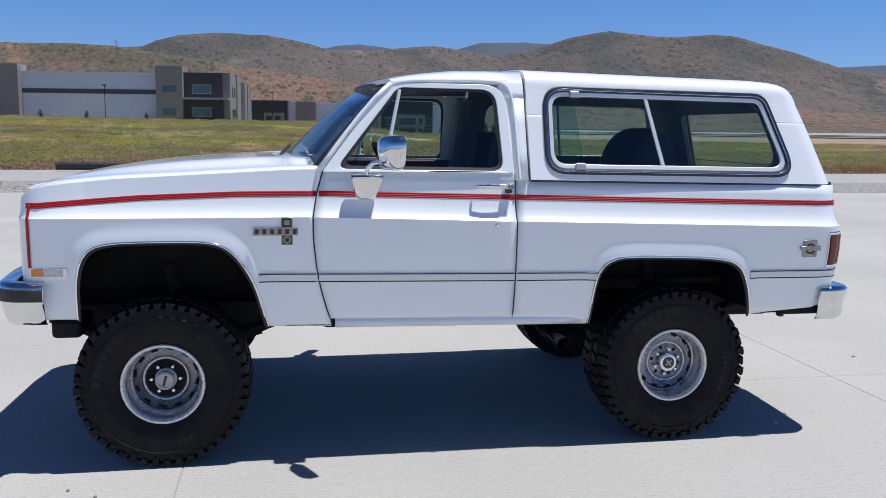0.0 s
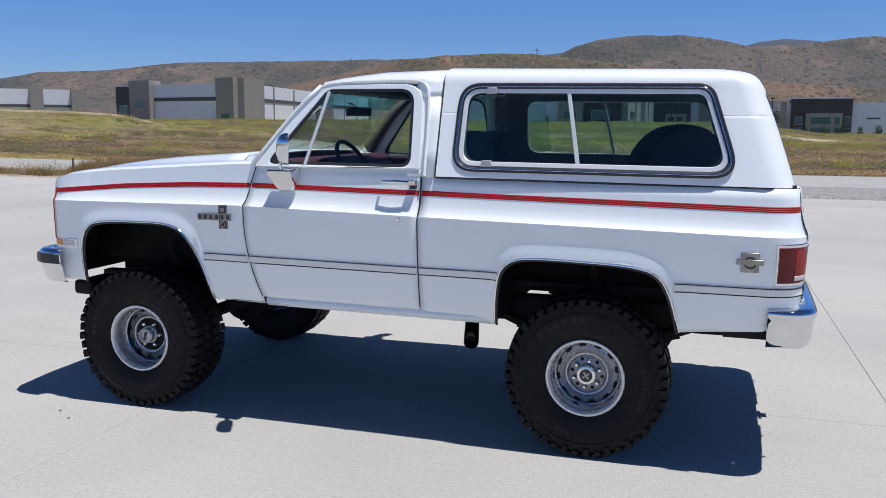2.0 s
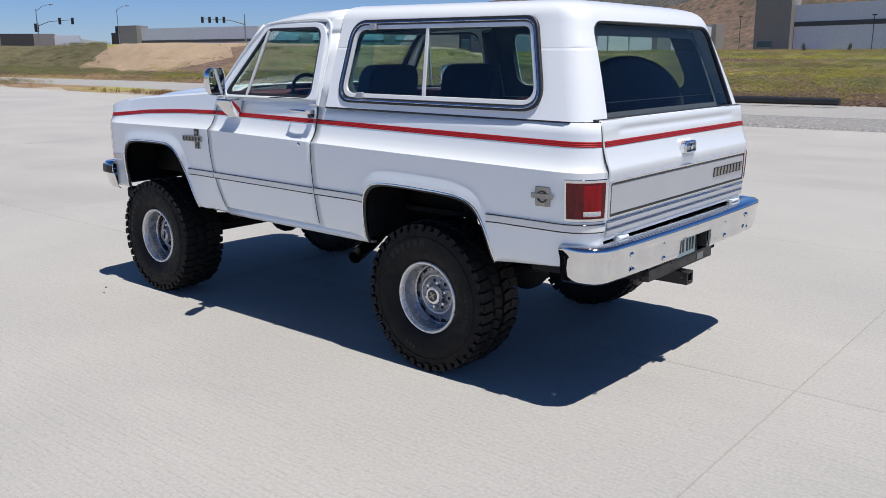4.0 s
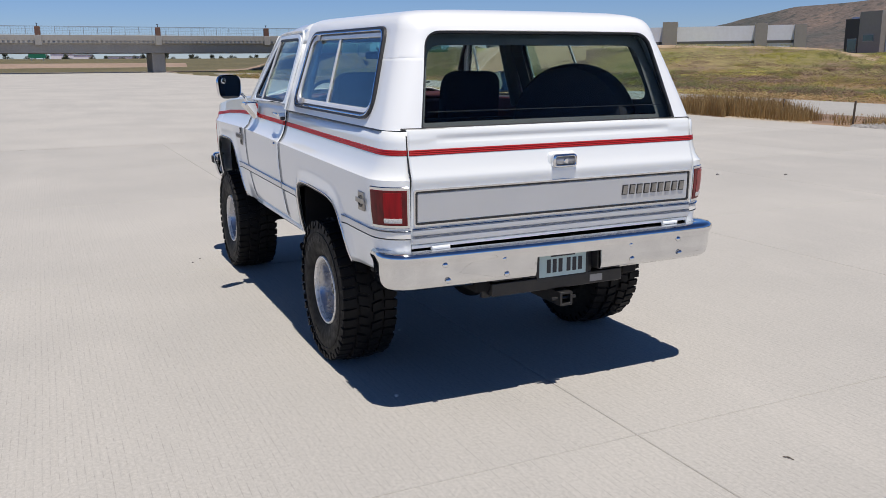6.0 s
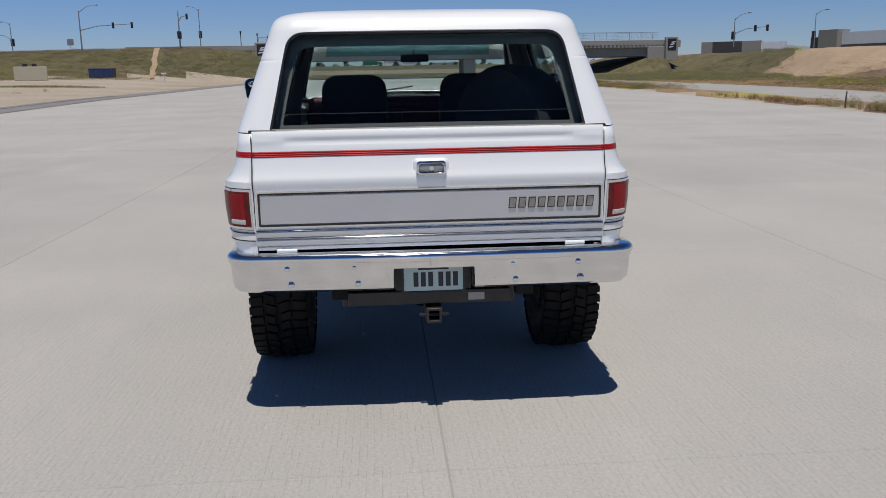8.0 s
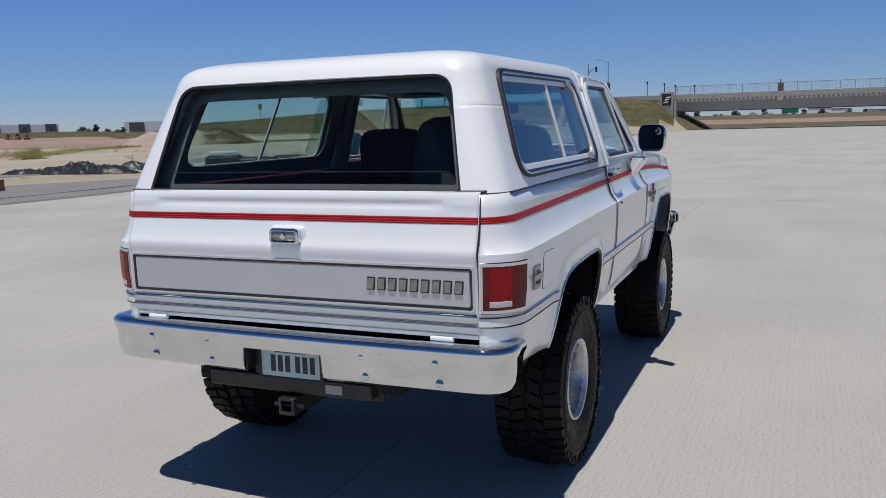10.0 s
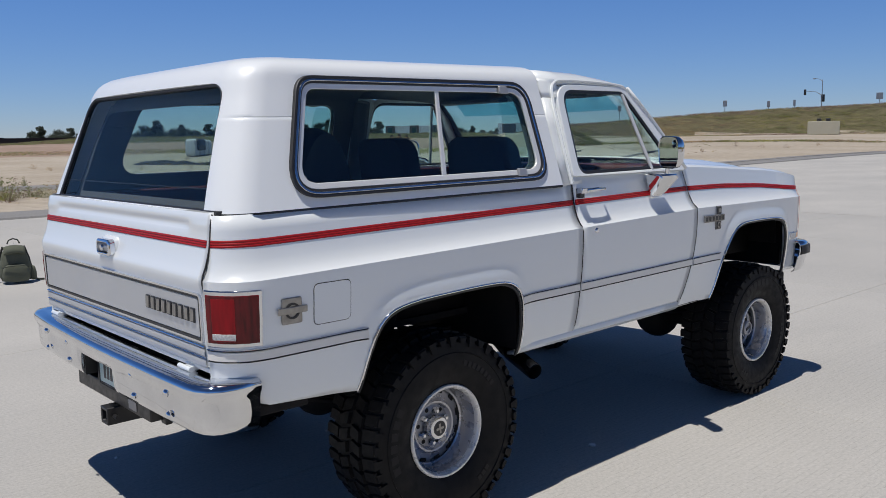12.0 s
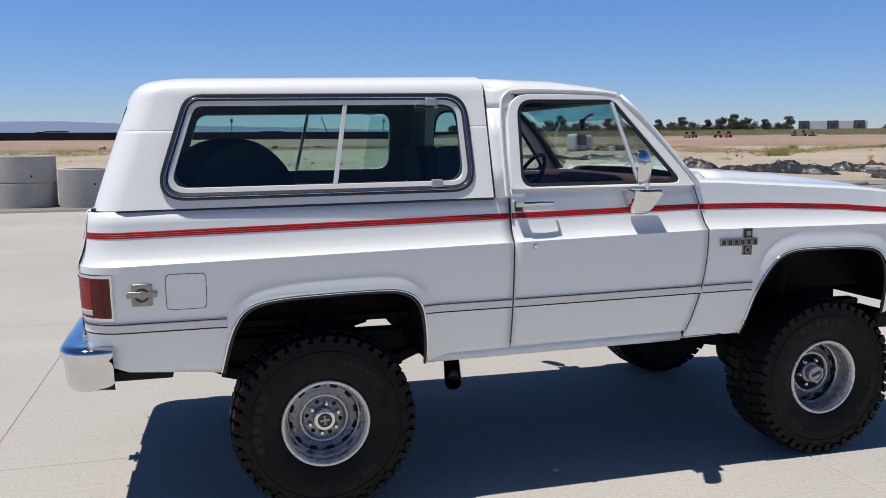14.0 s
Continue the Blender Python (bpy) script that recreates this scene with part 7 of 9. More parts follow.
for _ in range(6500):
    b = rnd.uniform(-212, -108)
    r = interp(b, [(-212, 80), (-190, 77), (-178, 82), (-165, 89), (-156, 88), (-150, 83), (-144, 73), (-138, 70), (-132, 83), (-108, 89)])
    r += interp(b, [(-190, 7), (-165, 4), (-150, 6), (-138, 4), (-132, 1.5), (-108, 1.2)]) * rnd.uniform(-1, 1)
    x, y = 4 + r * math.sin(radians(b)), r * math.cos(radians(b))
    drift = noise.noise((x * 0.09, y * 0.09, 21.0)) + rnd.gauss(0, 0.18)
    k = "g" if drift > 0.18 else ("o" if drift > -0.08 else ("t" if rnd.random() < 0.65 else "b"))
    spots[k].append((x, y, ground_z(x, y), rnd.uniform(0.08, 0.26), rnd.uniform(0.4, 1.0)))
for cx, cy, n in ((-37.5, -47.5, 26), (-30.0, -52.0, 18), (-45.0, -56.0, 14), (-58.0, -56.5, 12)):
    for _ in range(n):
        x, y = cx + rnd.gauss(0, 0.6), cy + rnd.gauss(0, 0.6)
        spots["g" if rnd.random() < 0.7 else "o"].append((x, y, ground_z(x, y), rnd.uniform(0.3, 0.75), rnd.uniform(0.3, 0.6)))
for _ in range(1500):
    b, r = rnd.uniform(-165, -134), rnd.uniform(150, 245)
    x, y = 4 + r * math.sin(radians(b)), r * math.cos(radians(b))
    spots["o" if rnd.random() < 0.6 else "b"].append((x, y, ground_z(x, y), rnd.uniform(0.2, 0.5), rnd.uniform(0.8, 1.8)))
for _ in range(700):
    px, py = rnd.uniform(0.5, 6.4), rnd.uniform(-3.3, 3.3)
    x, y = -60.6 - 0.669 * px - 0.743 * py, -53.4 + 0.743 * px - 0.669 * py
    rise = min(1.0, (1 - px / 6.6) / 0.50) * min(1.0, (1 - abs(py) / 3.4) / 0.55)
    if px > 1.6 + 1.2 * noise.noise((py, 0, 2.0)):
        spots[("o", "b", "g", "o")[int(rnd.random() * 4)]].append((x, y, ground_z(x, y) + 1.30 * smooth(0.0, 1.15, rise) ** 0.8 - 0.05, rnd.uniform(0.2, 0.5), rnd.uniform(0.3, 0.7)))
grass("straw_grass", STRAW, straw, "tall golden dry grass along the pavement")
tufts("weeds", GREEN, spots["g"], "fresh yellow-green weeds over the field", "weeds")
tufts("flowering_weeds", MUSTARD, spots["m"], "patches of yellow flowering weeds", "weeds", 9)
tufts("dry_brush", BROWN, spots["b"], "dry purplish-brown brush in patches", "brush")
tufts("dry_grass", TAN, spots["t"], "dry tan grass and straw", "grass")
tufts("olive_bushes", OLIVE, spots["o"], "dark olive low bushes", "bushes", 12)


# ---- buildings ----
TILT = mat("white_tilt_up_panel", (0.76, 0.77, 0.83), 0.8, 0, (0.71, 0.72, 0.78), 0.12, 0.6, fine=0.04, fine_scale=2)
TAUPE = mat("taupe_tilt_up_panel", (0.31, 0.285, 0.26), 0.85, 0, (0.275, 0.255, 0.235), 0.2, 0.6, fine=0.05, fine_scale=2)
CHARCOAL = mat("charcoal_panel", (0.075, 0.07, 0.072), 0.8, 0, (0.06, 0.056, 0.058), 0.2, 0.6)
BANDGREY = mat("grey_paint_band", (0.10, 0.098, 0.10), 0.8)
WINDOWGLASS = mat("teal_window_glass", (0.03, 0.075, 0.08), 0.12, 0.0, (0.05, 0.11, 0.115), 0.5, 0.6, coat=0.5)
FRAMEGREY = mat("grey_metal_frame", (0.35, 0.35, 0.36), 0.5, 0.4)
BRIDGEM = mat("bridge_concrete", (0.36, 0.345, 0.32), 0.85, 0, (0.30, 0.285, 0.262), 0.3, 0.6, fine=0.06, fine_scale=4)
PIERBROWN = mat("brown_stone_post", (0.16, 0.085, 0.06), 0.8, 0, (0.12, 0.065, 0.05), 2, 0.6)
GALV = mat("galvanised_steel", (0.34, 0.36, 0.38), 0.5, 0.5, (0.28, 0.29, 0.31), 3, 0.6)
SIGNALBLACK = mat("black_signal_housing", (0.02, 0.02, 0.022), 0.5)
PIPECON = mat("precast_concrete", (0.54, 0.525, 0.50), 0.85, 0, (0.43, 0.415, 0.39), 2.2, 0.6, fine=0.12, fine_scale=25, bump=0.2, bump_scale=30)
TARP = mat("black_plastic_sheet", (0.018, 0.018, 0.02), 0.42, 0, (0.03, 0.03, 0.032), 3, 0.6, bump=0.5, bump_scale=9, bump_depth=0.05, rough_vary=0.15)
WRAP = mat("white_plastic_wrap", (0.62, 0.64, 0.66), 0.35, 0, (0.50, 0.52, 0.54), 2, 0.6, bump=0.5, bump_scale=7, bump_depth=0.05)
CONE = mat("faded_orange_plastic", (0.30, 0.10, 0.055), 0.6, 0, (0.20, 0.08, 0.05), 6, 0.6)
BROWNCLOTH = mat("rust_brown_cloth", (0.13, 0.055, 0.035), 0.9, 0, (0.08, 0.035, 0.025), 4, 0.6)
BLUEPAINT = mat("dark_blue_paint", (0.02, 0.035, 0.11), 0.5, 0, (0.03, 0.05, 0.14), 2, 0.6)
BEIGE = mat("beige_cabinet_paint", (0.52, 0.49, 0.38), 0.7, 0, (0.46, 0.43, 0.33), 1, 0.6)
RUST = mat("rust_steel_wall", (0.045, 0.030, 0.028), 0.8, 0, (0.075, 0.055, 0.052), 0.2, 0.6)
SIGNGREEN = mat("green_sign_face", (0.01, 0.16, 0.09), 0.5)
WOODPOST = mat("weathered_post", (0.13, 0.10, 0.075), 0.9, 0, (0.09, 0.07, 0.05), 9, 0.6)


def wall_between(name, a, b, z0, z1, material, parent, out=0.0, thick=1.0, label=""):
    """An upright panel from a to b in plan, thick behind its face."""
    a, b = Vector(a), Vector(b)
    d = (b - a).normalized()
    n = Vector((d.y, -d.x))
    mid = (a + b) / 2
    if n.dot(mid - Vector((3, 0))) > 0:
        n = -n
    p = [a + n * out, b + n * out, b + n * (out - thick), a + n * (out - thick)]
    bm = bmesh.new()
    lo = [bm.verts.new((q.x, q.y, z0)) for q in p]
    hi = [bm.verts.new((q.x, q.y, z1)) for q in p]
    bm.faces.new(lo)
    bm.faces.new(hi)
    for k in range(4):
        bm.faces.new((lo[k], lo[(k + 1) % 4], hi[(k + 1) % 4], hi[k]))
    bmesh.ops.recalc_face_normals(bm, faces=bm.faces)
    return part(name, bm, material, parent, label, sharp=30)


def along(a, b, u):
    return Vector(a) + (Vector(b) - Vector(a)) * u


def window_on(a, b, u0, u1, z0, z1, parent, out):
    p, q = along(a, b, u0), along(a, b, u1)
    w = wall_between("window", p, q, z0, z1, FRAMEGREY, parent, out + 0.10, 0.3, "teal glazed window")
    d = (q - p) * 0.04
    wall_between("pane", p + d, q - d, z0 + 0.12, z1 - 0.12, WINDOWGLASS, w, out + 0.14, 0.2)


def warehouse(label, corners, z0, z1, deep):
    """A flat-roofed block behind one or two faces; returns the thing and its faces."""
    top = thing("warehouse", *corners[0], z0 - 1.0, label, "warehouse", "warehouses beyond the field")
    top.matrix_world = Matrix.Identity(4)
    faces_out = []
    for a, b in zip(corners, corners[1:]):
        wall_between("wall", a, b, z0 - 1.5, z1, TILT, top, 0.0, 1.5)
        faces_out.append((Vector(a), Vector(b)))
    c = [Vector(p) for p in corners]
    if len(c) == 3:
        ring_pts = c + [c[0] + c[2] - c[1]]
    else:
        d = (c[1] - c[0]).normalized()
        n = Vector((-d.y, d.x))
        n = n if n.dot((c[0] + c[1]) / 2) > 0 else -n
        ring_pts = c + [c[1] + n * deep, c[0] + n * deep]
    mid = sum(ring_pts, Vector((0, 0))) / 4
    ring_pts = [mid + (q - mid) * 0.985 for q in ring_pts]
    bm = bmesh.new()
    lo = [bm.verts.new((q.x, q.y, z0 - 1.5)) for q in ring_pts]
    hi = [bm.verts.new((q.x, q.y, z1 - 0.8)) for q in ring_pts]
    bm.faces.new(hi)
    for k in range(4):
        bm.faces.new((lo[k], lo[(k + 1) % 4], hi[(k + 1) % 4], hi[k]))
    bmesh.ops.recalc_face_normals(bm, faces=bm.faces)
    part("roof", bm, TILT, top, "pale flat roof and rear walls", sharp=30)
    return top, faces_out


# two-storey corner block with a long white wall
A0, A1, A2 = far(E0, -18.2, 150), far(E0, -4.3, 137), far(E0, -3.0, 176)
wa, (fa, fs) = warehouse("long white tilt-up warehouse with taupe towers and dark office corner", [A0, A1, A2], 2.6, 9.75, 60)


def on_a(az):
    """Share along the front face for a bearing."""
    d = Vector((math.sin(radians(az)), math.cos(radians(az))))
    e = A1 - A0
    o = Vector(E0) - A0
    return (o.x * d.y - o.y * d.x) / (e.x * d.y - e.y * d.x)


wall_between("band", along(*fa, on_a(-16.1)), along(*fa, on_a(-8.3)), 6.45, 7.15, BANDGREY, wa, 0.10, 0.3, "dark painted band")
for lo, hi in ((-18.2, -16.1), (-8.3, -6.7)):
    t = wall_between("tower", along(*fa, on_a(lo)), along(*fa, on_a(hi)), 1.2, 10.75, TAUPE, wa, 1.3, 3.0, "taupe tower panel")
wall_between("office", along(*fa, on_a(-6.7)), along(*fa, 1.0), 1.2, 9.85, CHARCOAL, wa, 0.5, 2.0, "charcoal office front")
wall_between("canopy", along(*fa, on_a(-6.7)), along(*fa, 1.03), 5.7, 6.05, FRAMEGREY, wa, 1.9, 2.0, "flat entrance canopy")
for u0, u1 in ((-18.0, -17.1),):
    window_on(*fa, on_a(u0), on_a(u1), 3.2, 4.4, wa, 1.3)
for z in (3.1, 6.6):
    window_on(*fa, on_a(-7.95), on_a(-7.05), z, z + 1.35, wa, 1.3)
    window_on(*fa, on_a(-6.2), on_a(-5.0), z, z + 1.45, wa, 0.5)
for u0, u1, m, h in ((0.0, 0.25, TAUPE, 9.9), (0.33, 0.50, TAUPE, 10.3), (0.72, 0.85, TAUPE, 9.9), (0.92, 1.0, TAUPE, 9.6)):
    wall_between("tower", along(*fs, u0), along(*fs, u1), 1.2, h, m, wa, 1.0, 2.0, "taupe tower panel")
wall_between("band", along(*fs, 0.5), along(*fs, 0.92), 6.45, 7.15, BANDGREY, wa, 0.10, 0.3, "dark painted band")
for u in (0.08, 0.16):
    for z in (3.2, 6.7):
        window_on(*fs, u, u + 0.05, z, z + 1.3, wa, 1.0)

# the warehouse further along
B0, B1, B2 = far(E15, -37.7, 172), far(E15, -30.5, 153), far(E15, -21.6, 236)
wb, (fb, fbs) = warehouse("white tilt-up warehouse with taupe corner towers and a dark band", [B0, B1, B2], 2.8, 9.35, 80)
for u0, u1, m, h in ((0.0, 0.12, CHARCOAL, 9.0), (0.12, 0.30, TAUPE, 10.1), (0.86, 1.0, TAUPE, 10.2)):
    wall_between("tower", along(*fb, u0), along(*fb, u1), 1.5, h, m, wb, 1.2, 3.0, "tower panel")
wall_between("band", along(*fb, 0.30), along(*fb, 0.86), 6.3, 6.95, BANDGREY, wb, 0.10, 0.3, "dark painted band")
for u0, u1, h in ((0.0, 0.10, 10.2), (0.45, 0.55, 10.0), (0.92, 1.0, 10.0)):
    wall_between("tower", along(*fbs, u0), along(*fbs, u1), 1.5, h, TAUPE, wb, 1.2, 3.0, "taupe tower panel")
wall_between("band", along(*fbs, 0.10), along(*fbs, 0.92), 6.3, 6.95, BANDGREY, wb, 0.10, 0.3, "dark painted band")
window_on(*fb, 0.03, 0.11, 3.2, 5.6, wb, 1.2)
window_on(*fb, 0.16, 0.25, 5.0, 6.2, wb, 1.2)
window_on(*fb, 0.90, 0.97, 3.0, 4.0, wb, 1.2)
for u in (0.18, 0.30, 0.68, 0.80):
    wall_between("downpipe", along(*fbs, u), along(*fbs, u + 0.0016), 2.5, 9.3, FRAMEGREY, wb, 0.25, 0.3)

# the long white warehouse on the graded bank
C0, C1, C2 = far(E65, -61.5, 172), far(E3, -51.7, 152), far(E3, -40.6, 152)
wc, (fc, fcs) = warehouse("long low white warehouse on a tan graded bank", [C0, C1, C2], 4.0, 7.55, 60)
wall_between("band", along(*fc, 0), along(*fc, 1), 5.0, 5.45, BANDGREY, wc, 0.10, 0.3, "dark painted band")
wall_between("band", along(*fcs, 0), along(*fcs, 1), 4.7, 5.15, BANDGREY, wc, 0.10, 0.3, "dark painted band")
for f, u0, u1, h in ((fc, 0.02, 0.16, 8.1), (fcs, 0.235, 0.315, 8.35), (fcs, 0.735, 0.80, 7.9), (fcs, 0.94, 1.0, 7.6)):
    wall_between("tower", along(*f, u0), along(*f, u1), 3.5, h, TAUPE, wc, 1.2, 3.0, "taupe tower panel")
wall_between("office", along(*fc, -0.05), along(*fc, 0.02), 3.5, 6.9, CHARCOAL, wc, 0.8, 2.0, "charcoal end panel")

# low row further right, and a grey office block
D0, D1 = far(E0, -2.9, 186), far(E0, 6.5, 178)
wd, (fd,) = warehouse("low warehouse row of charcoal, white and taupe panels", [D0, D1], 2.9, 6.9, 40)
for u0, u1, m, h in ((0.0, 0.05, TILT, 7.0), (0.05, 0.30, CHARCOAL, 7.25), (0.36, 0.50, TAUPE, 7.1), (0.80, 0.92, TAUPE, 7.1)):
    wall_between("panel", along(*fd, u0), along(*fd, u1), 2.0, h, m, wd, 0.8, 2.0)
wall_between("panel", along(*fd, 0.14), along(*fd, 0.28), 2.0, 4.7, TAUPE, wd, 1.2, 2.0)
for u in (0.155, 0.215, 0.60, 0.66):
    window_on(*fd, u, u + 0.045, 3.0, 4.2, wd, 1.2)
E2 = (1.89, -5.21)
G0, G1 = far(E2, 4.43, 150), far(E2, 10.6, 152)
wg, (fg,) = warehouse("white warehouse with a charcoal two-storey office front and taupe porch", [G0, G1], 0.9, 5.9, 50)
wall_between("office", along(*fg, 0.093), along(*fg, 0.643), 0.2, 6.5, CHARCOAL, wg, 0.9, 6.0, "charcoal office block")
wall_between("cornice", along(*fg, 0.088), along(*fg, 0.648), 6.5, 6.7, TILT, wg, 1.0, 6.2, "pale roof edge")
wall_between("porch", along(*fg, 0.225), along(*fg, 0.555), 0.2, 4.2, TAUPE, wg, 1.7, 2.0, "taupe porch frame")
wall_between("panel", along(*fg, 0.0), along(*fg, 0.05), 0.2, 6.1, TAUPE, wg, 0.5, 2.0)
for z0, z1 in ((1.0, 1.9), (2.3, 3.7)):
    window_on(*fg, 0.26, 0.46, z0, z1, wg, 1.7)
    window_on(*fg, 0.485, 0.53, z0, z1, wg, 1.7)
    window_on(*fg, 0.125, 0.205, z0, z1, wg, 0.9)
    window_on(*fg, 0.575, 0.63, z0, z1, wg, 0.9)
wall_between("band", along(*fg, 0.78), along(*fg, 0.90), 3.25, 3.5, BANDGREY, wg, 0.10, 0.3, "dark painted band")
H0, H1 = far(E65, -68.5, 240), far(E65, -63.6, 235)
wh, (fh,) = warehouse("distant low white and charcoal warehouse", [H0, H1], 6.0, 8.1, 40)
for u0, u1, m in ((0.0, 0.14, TAUPE), (0.14, 0.50, CHARCOAL), (0.50, 0.72, TAUPE)):
    wall_between("panel", along(*fh, u0), along(*fh, u1), 5.0, 8.5, m, wh, 0.8, 2.0)

# far grey and white blocks on the other side
for a0, a1, d, z0, z1, lab in ((-141.9, -138.05, 420, 3.6, 8.9, "far white industrial block with dark bays"), (-134.2, -131.2, 380, 4.6, 8.7, "far white industrial shed"), (-131.3, -130.35, 375, 4.6, 11.3, "far grey tower block")):
    p, q = far(E14 if a0 < -137 else (2.8, 4.2), a0, d), far(E14 if a0 < -137 else (2.8, 4.2), a1, d)
    top = thing("industrial_block", 0, 0, 0, lab, "industrial building", "far industrial blocks")
    wall_between("wall", p, q, z0 - 2, z1, TAUPE if "grey" in lab else TILT, top, 0.0, 20.0)
    if "dark" in lab:
        for u in (0.0, 0.42, 0.80):
            wall_between("bay", along(p, q, u), along(p, q, u + 0.16), z0, z1 + 0.2, BANDGREY, top, 0.4, 1.0)
            window_on(p, q, u + 0.04, u + 0.12, z0 + 1, z1 - 0.6, top, 0.4)
    elif "shed" in lab:
        wall_between("bay", along(p, q, 0.10), along(p, q, 0.40), z0, z1 - 0.3, BANDGREY, top, 0.4, 1.0)
    else:
        window_on(p, q, 0.3, 0.6, z1 - 2.6, z1 - 1.0, top, 0.0)

# ---- bridge ----
bridge = thing("bridge", -141.5, 0, 0, "concrete road bridge with a mesh fence and brown stone posts", "bridge")
bridge.matrix_world = Matrix.Identity(4)
BX0, BX1, BY0, BY1 = -153.0, -141.5, -18.0, 47.0


def bridge_box(name, x0, x1, y0, y1, z0, z1, material, label="", bevel=0.0):
    return part(name, boxes((x0, x1, y0, y1, z0, z1)), material, bridge, label, bevel=bevel)


bridge_box("girder", BX0 + 0.6, BX1 - 0.6, BY0, BY1, 4.0, 5.45, BRIDGEM)
bridge_box("deck", BX0, BX1, BY0 - 6, BY1 + 6, 5.45, 5.75, BRIDGEM, "overhanging deck slab", 0.05)
para = bridge_box("parapet", BX1 - 0.35, BX1, BY0 - 6, BY1 + 6, 5.75, 6.75, BRIDGEM, "concrete parapet with a dentil row", 0.04)
bridge_box("parapet", BX0, BX0 + 0.35, BY0 - 6, BY1 + 6, 5.75, 6.75, BRIDGEM)
y = BY0 - 5
while y < BY1 + 5:
    part("dentil", boxes((BX1, BX1 + 0.12, y, y + 0.35, 5.95, 6.22)), BRIDGEM, para)
    y += 0.7
fence = bridge_box("fence_rail", BX1 - 0.2, BX1 - 0.13, BY0 - 2, BY1 + 2, 8.02, 8.09, GALV, "galvanised top rail of the fence")
for k in range(34):
    y = BY0 - 2 + k * 2.06
    part("fence_post", rod([(BX1 - 0.16, y, 6.7), (BX1 - 0.16, y, 8.08)], 0.035, 6), GALV, fence)
bm = bmesh.new()
for k in range(180):
    y = BY0 - 2 + k * 0.38
    q = [bm.verts.new((BX1 - 0.16, y + a, z)) for a, z in ((0, 6.75), (0.018, 6.75), (0.018, 8.02), (0, 8.02))]
    bm.faces.new(q)
for k in range(5):
    z = 6.9 + k * 0.25
    q = [bm.verts.new((BX1 - 0.16, yy, z + a)) for yy, a in ((BY0 - 2, 0), (BY1 + 2, 0), (BY1 + 2, 0.018), (BY0 - 2, 0.018))]
    bm.faces.new(q)
part("fence_mesh", bm, GALV, fence, "thin fence mesh")
for y in (-1.9, 15.9, 33.7):
    post = bridge_box("stone_post", BX1 - 0.45, BX1 + 0.25, y - 0.4, y + 0.4, 5.7, 8.0, PIERBROWN, "brown stone post on the parapet", 0.05)
    bridge_box("bracket", BX1 - 0.3, BX1 + 0.35, y - 0.5, y + 0.5, 5.2, 6.7, BRIDGEM, "", 0.05)
    part("post_lamp", rod([(BX1 - 0.1, y, 8.0), (BX1 - 0.1, y, 8.35), (BX1 - 0.1, y, 8.5)], [0.05, 0.05, 0.18], 8), SIGNALBLACK, post)
for y in (15.9,):
    bridge_box("pillar", BX0 + 2.0, BX1 - 1.4, y - 1.05, y + 1.05, 0.2, 4.05, BRIDGEM, "concrete pillar", 0.15)
for y0, y1 in ((BY0 - 3.0, BY0), (BY1, BY1 + 3)):
    bridge_box("abutment", BX0, BX1 + 0.4, y0, y1, 1.0, 5.6, BRIDGEM, "concrete abutment", 0.05)
for k, (y0, w) in enumerate(((BY0 - 2.4, 2.0), (BY1 + 3.2, 2.0))):
    pyl = bridge_box("pylon", BX1 + 0.2, BX1 + 1.0, y0 - 0.2, y0 + w, 3.2, 7.2, BRIDGEM, "pale pylon with a dark panel", 0.06)
    part("panel", boxes((BX1 + 1.0, BX1 + 1.06, y0 + 0.15, y0 + w - 0.35, 5.0, 6.9)), SIGNALBLACK, pyl, "dark panel")
    bm = bmesh.new()
    for i, (a, b) in enumerate(((0.35, 5.35), (0.55, 5.8), (0.75, 6.15))):
        q = [bm.verts.new((BX1 + 1.075, y0 + yy, zz)) for yy, zz in ((a, b), (a + 0.75, b + 0.12), (a + 0.8, b + 0.32), (a + 0.1, b + 0.22))]
        bm.faces.new(q)
    part("emblem", bm, TILT, pyl, "plain pale emblem shapes")
bridge_box("end_wall", BX1 - 0.35, BX1, BY0 - 24, BY0 - 6, 5.6, 6.75, BRIDGEM, "concrete parapet end")

for y0, y1, zt, zb in ((BY0 - 1.5, BY0 + 5.5, 4.3, 0.3), (BY1 + 1.5, BY1 - 8.5, 4.5, 0.6)):
    rows = []
    for i in range(13):
        x = BX0 - 6 + i * 1.75
        front = smooth(9.5, 12, i)
        row = []
        for u in (-0.2, 0, 0.2, 0.4, 0.6, 0.8, 1.0):
            z = zt + (zb - zt) * max(0.0, u) + 0.18 * noise.noise((x * 0.4, u * 5, y0))
            row.append(Vector((x + 1.5 * front * (1 - u), y0 + (y1 - y0) * u, z + (0.2 - z) * front if u < 1 else 0.1)))
        rows.append(row)
    bm = grid(rows, flip=(y1 > y0))
    tagged(part("bridge_bank", bm, OLIVEBANK, None, solid=0.3), "olive-brown earth slope below the bridge abutment", "bank", kind="structure")
# far things beyond the bridge
for a0, a1, d, h in ((-89.3, -88.0, 380, 1.0), (-88.0, -86.9, 384, 0.5), (-86.2, -84.0, 410, 0.0)):
    p, q = far(E65, a0, d), far(E65, a1, d)
    top = thing("far_hall", 0, 0, 0, "far pale industrial hall beyond the bridge", "industrial building", "far halls")
    wall_between("wall", p, q, 4.5, 6.2 + h, TILT, top, 0.0, 14.0)
    wall_between("band", p, q, 6.2 + h, 6.5 + h, BANDGREY, top, 0.2, 14.4)

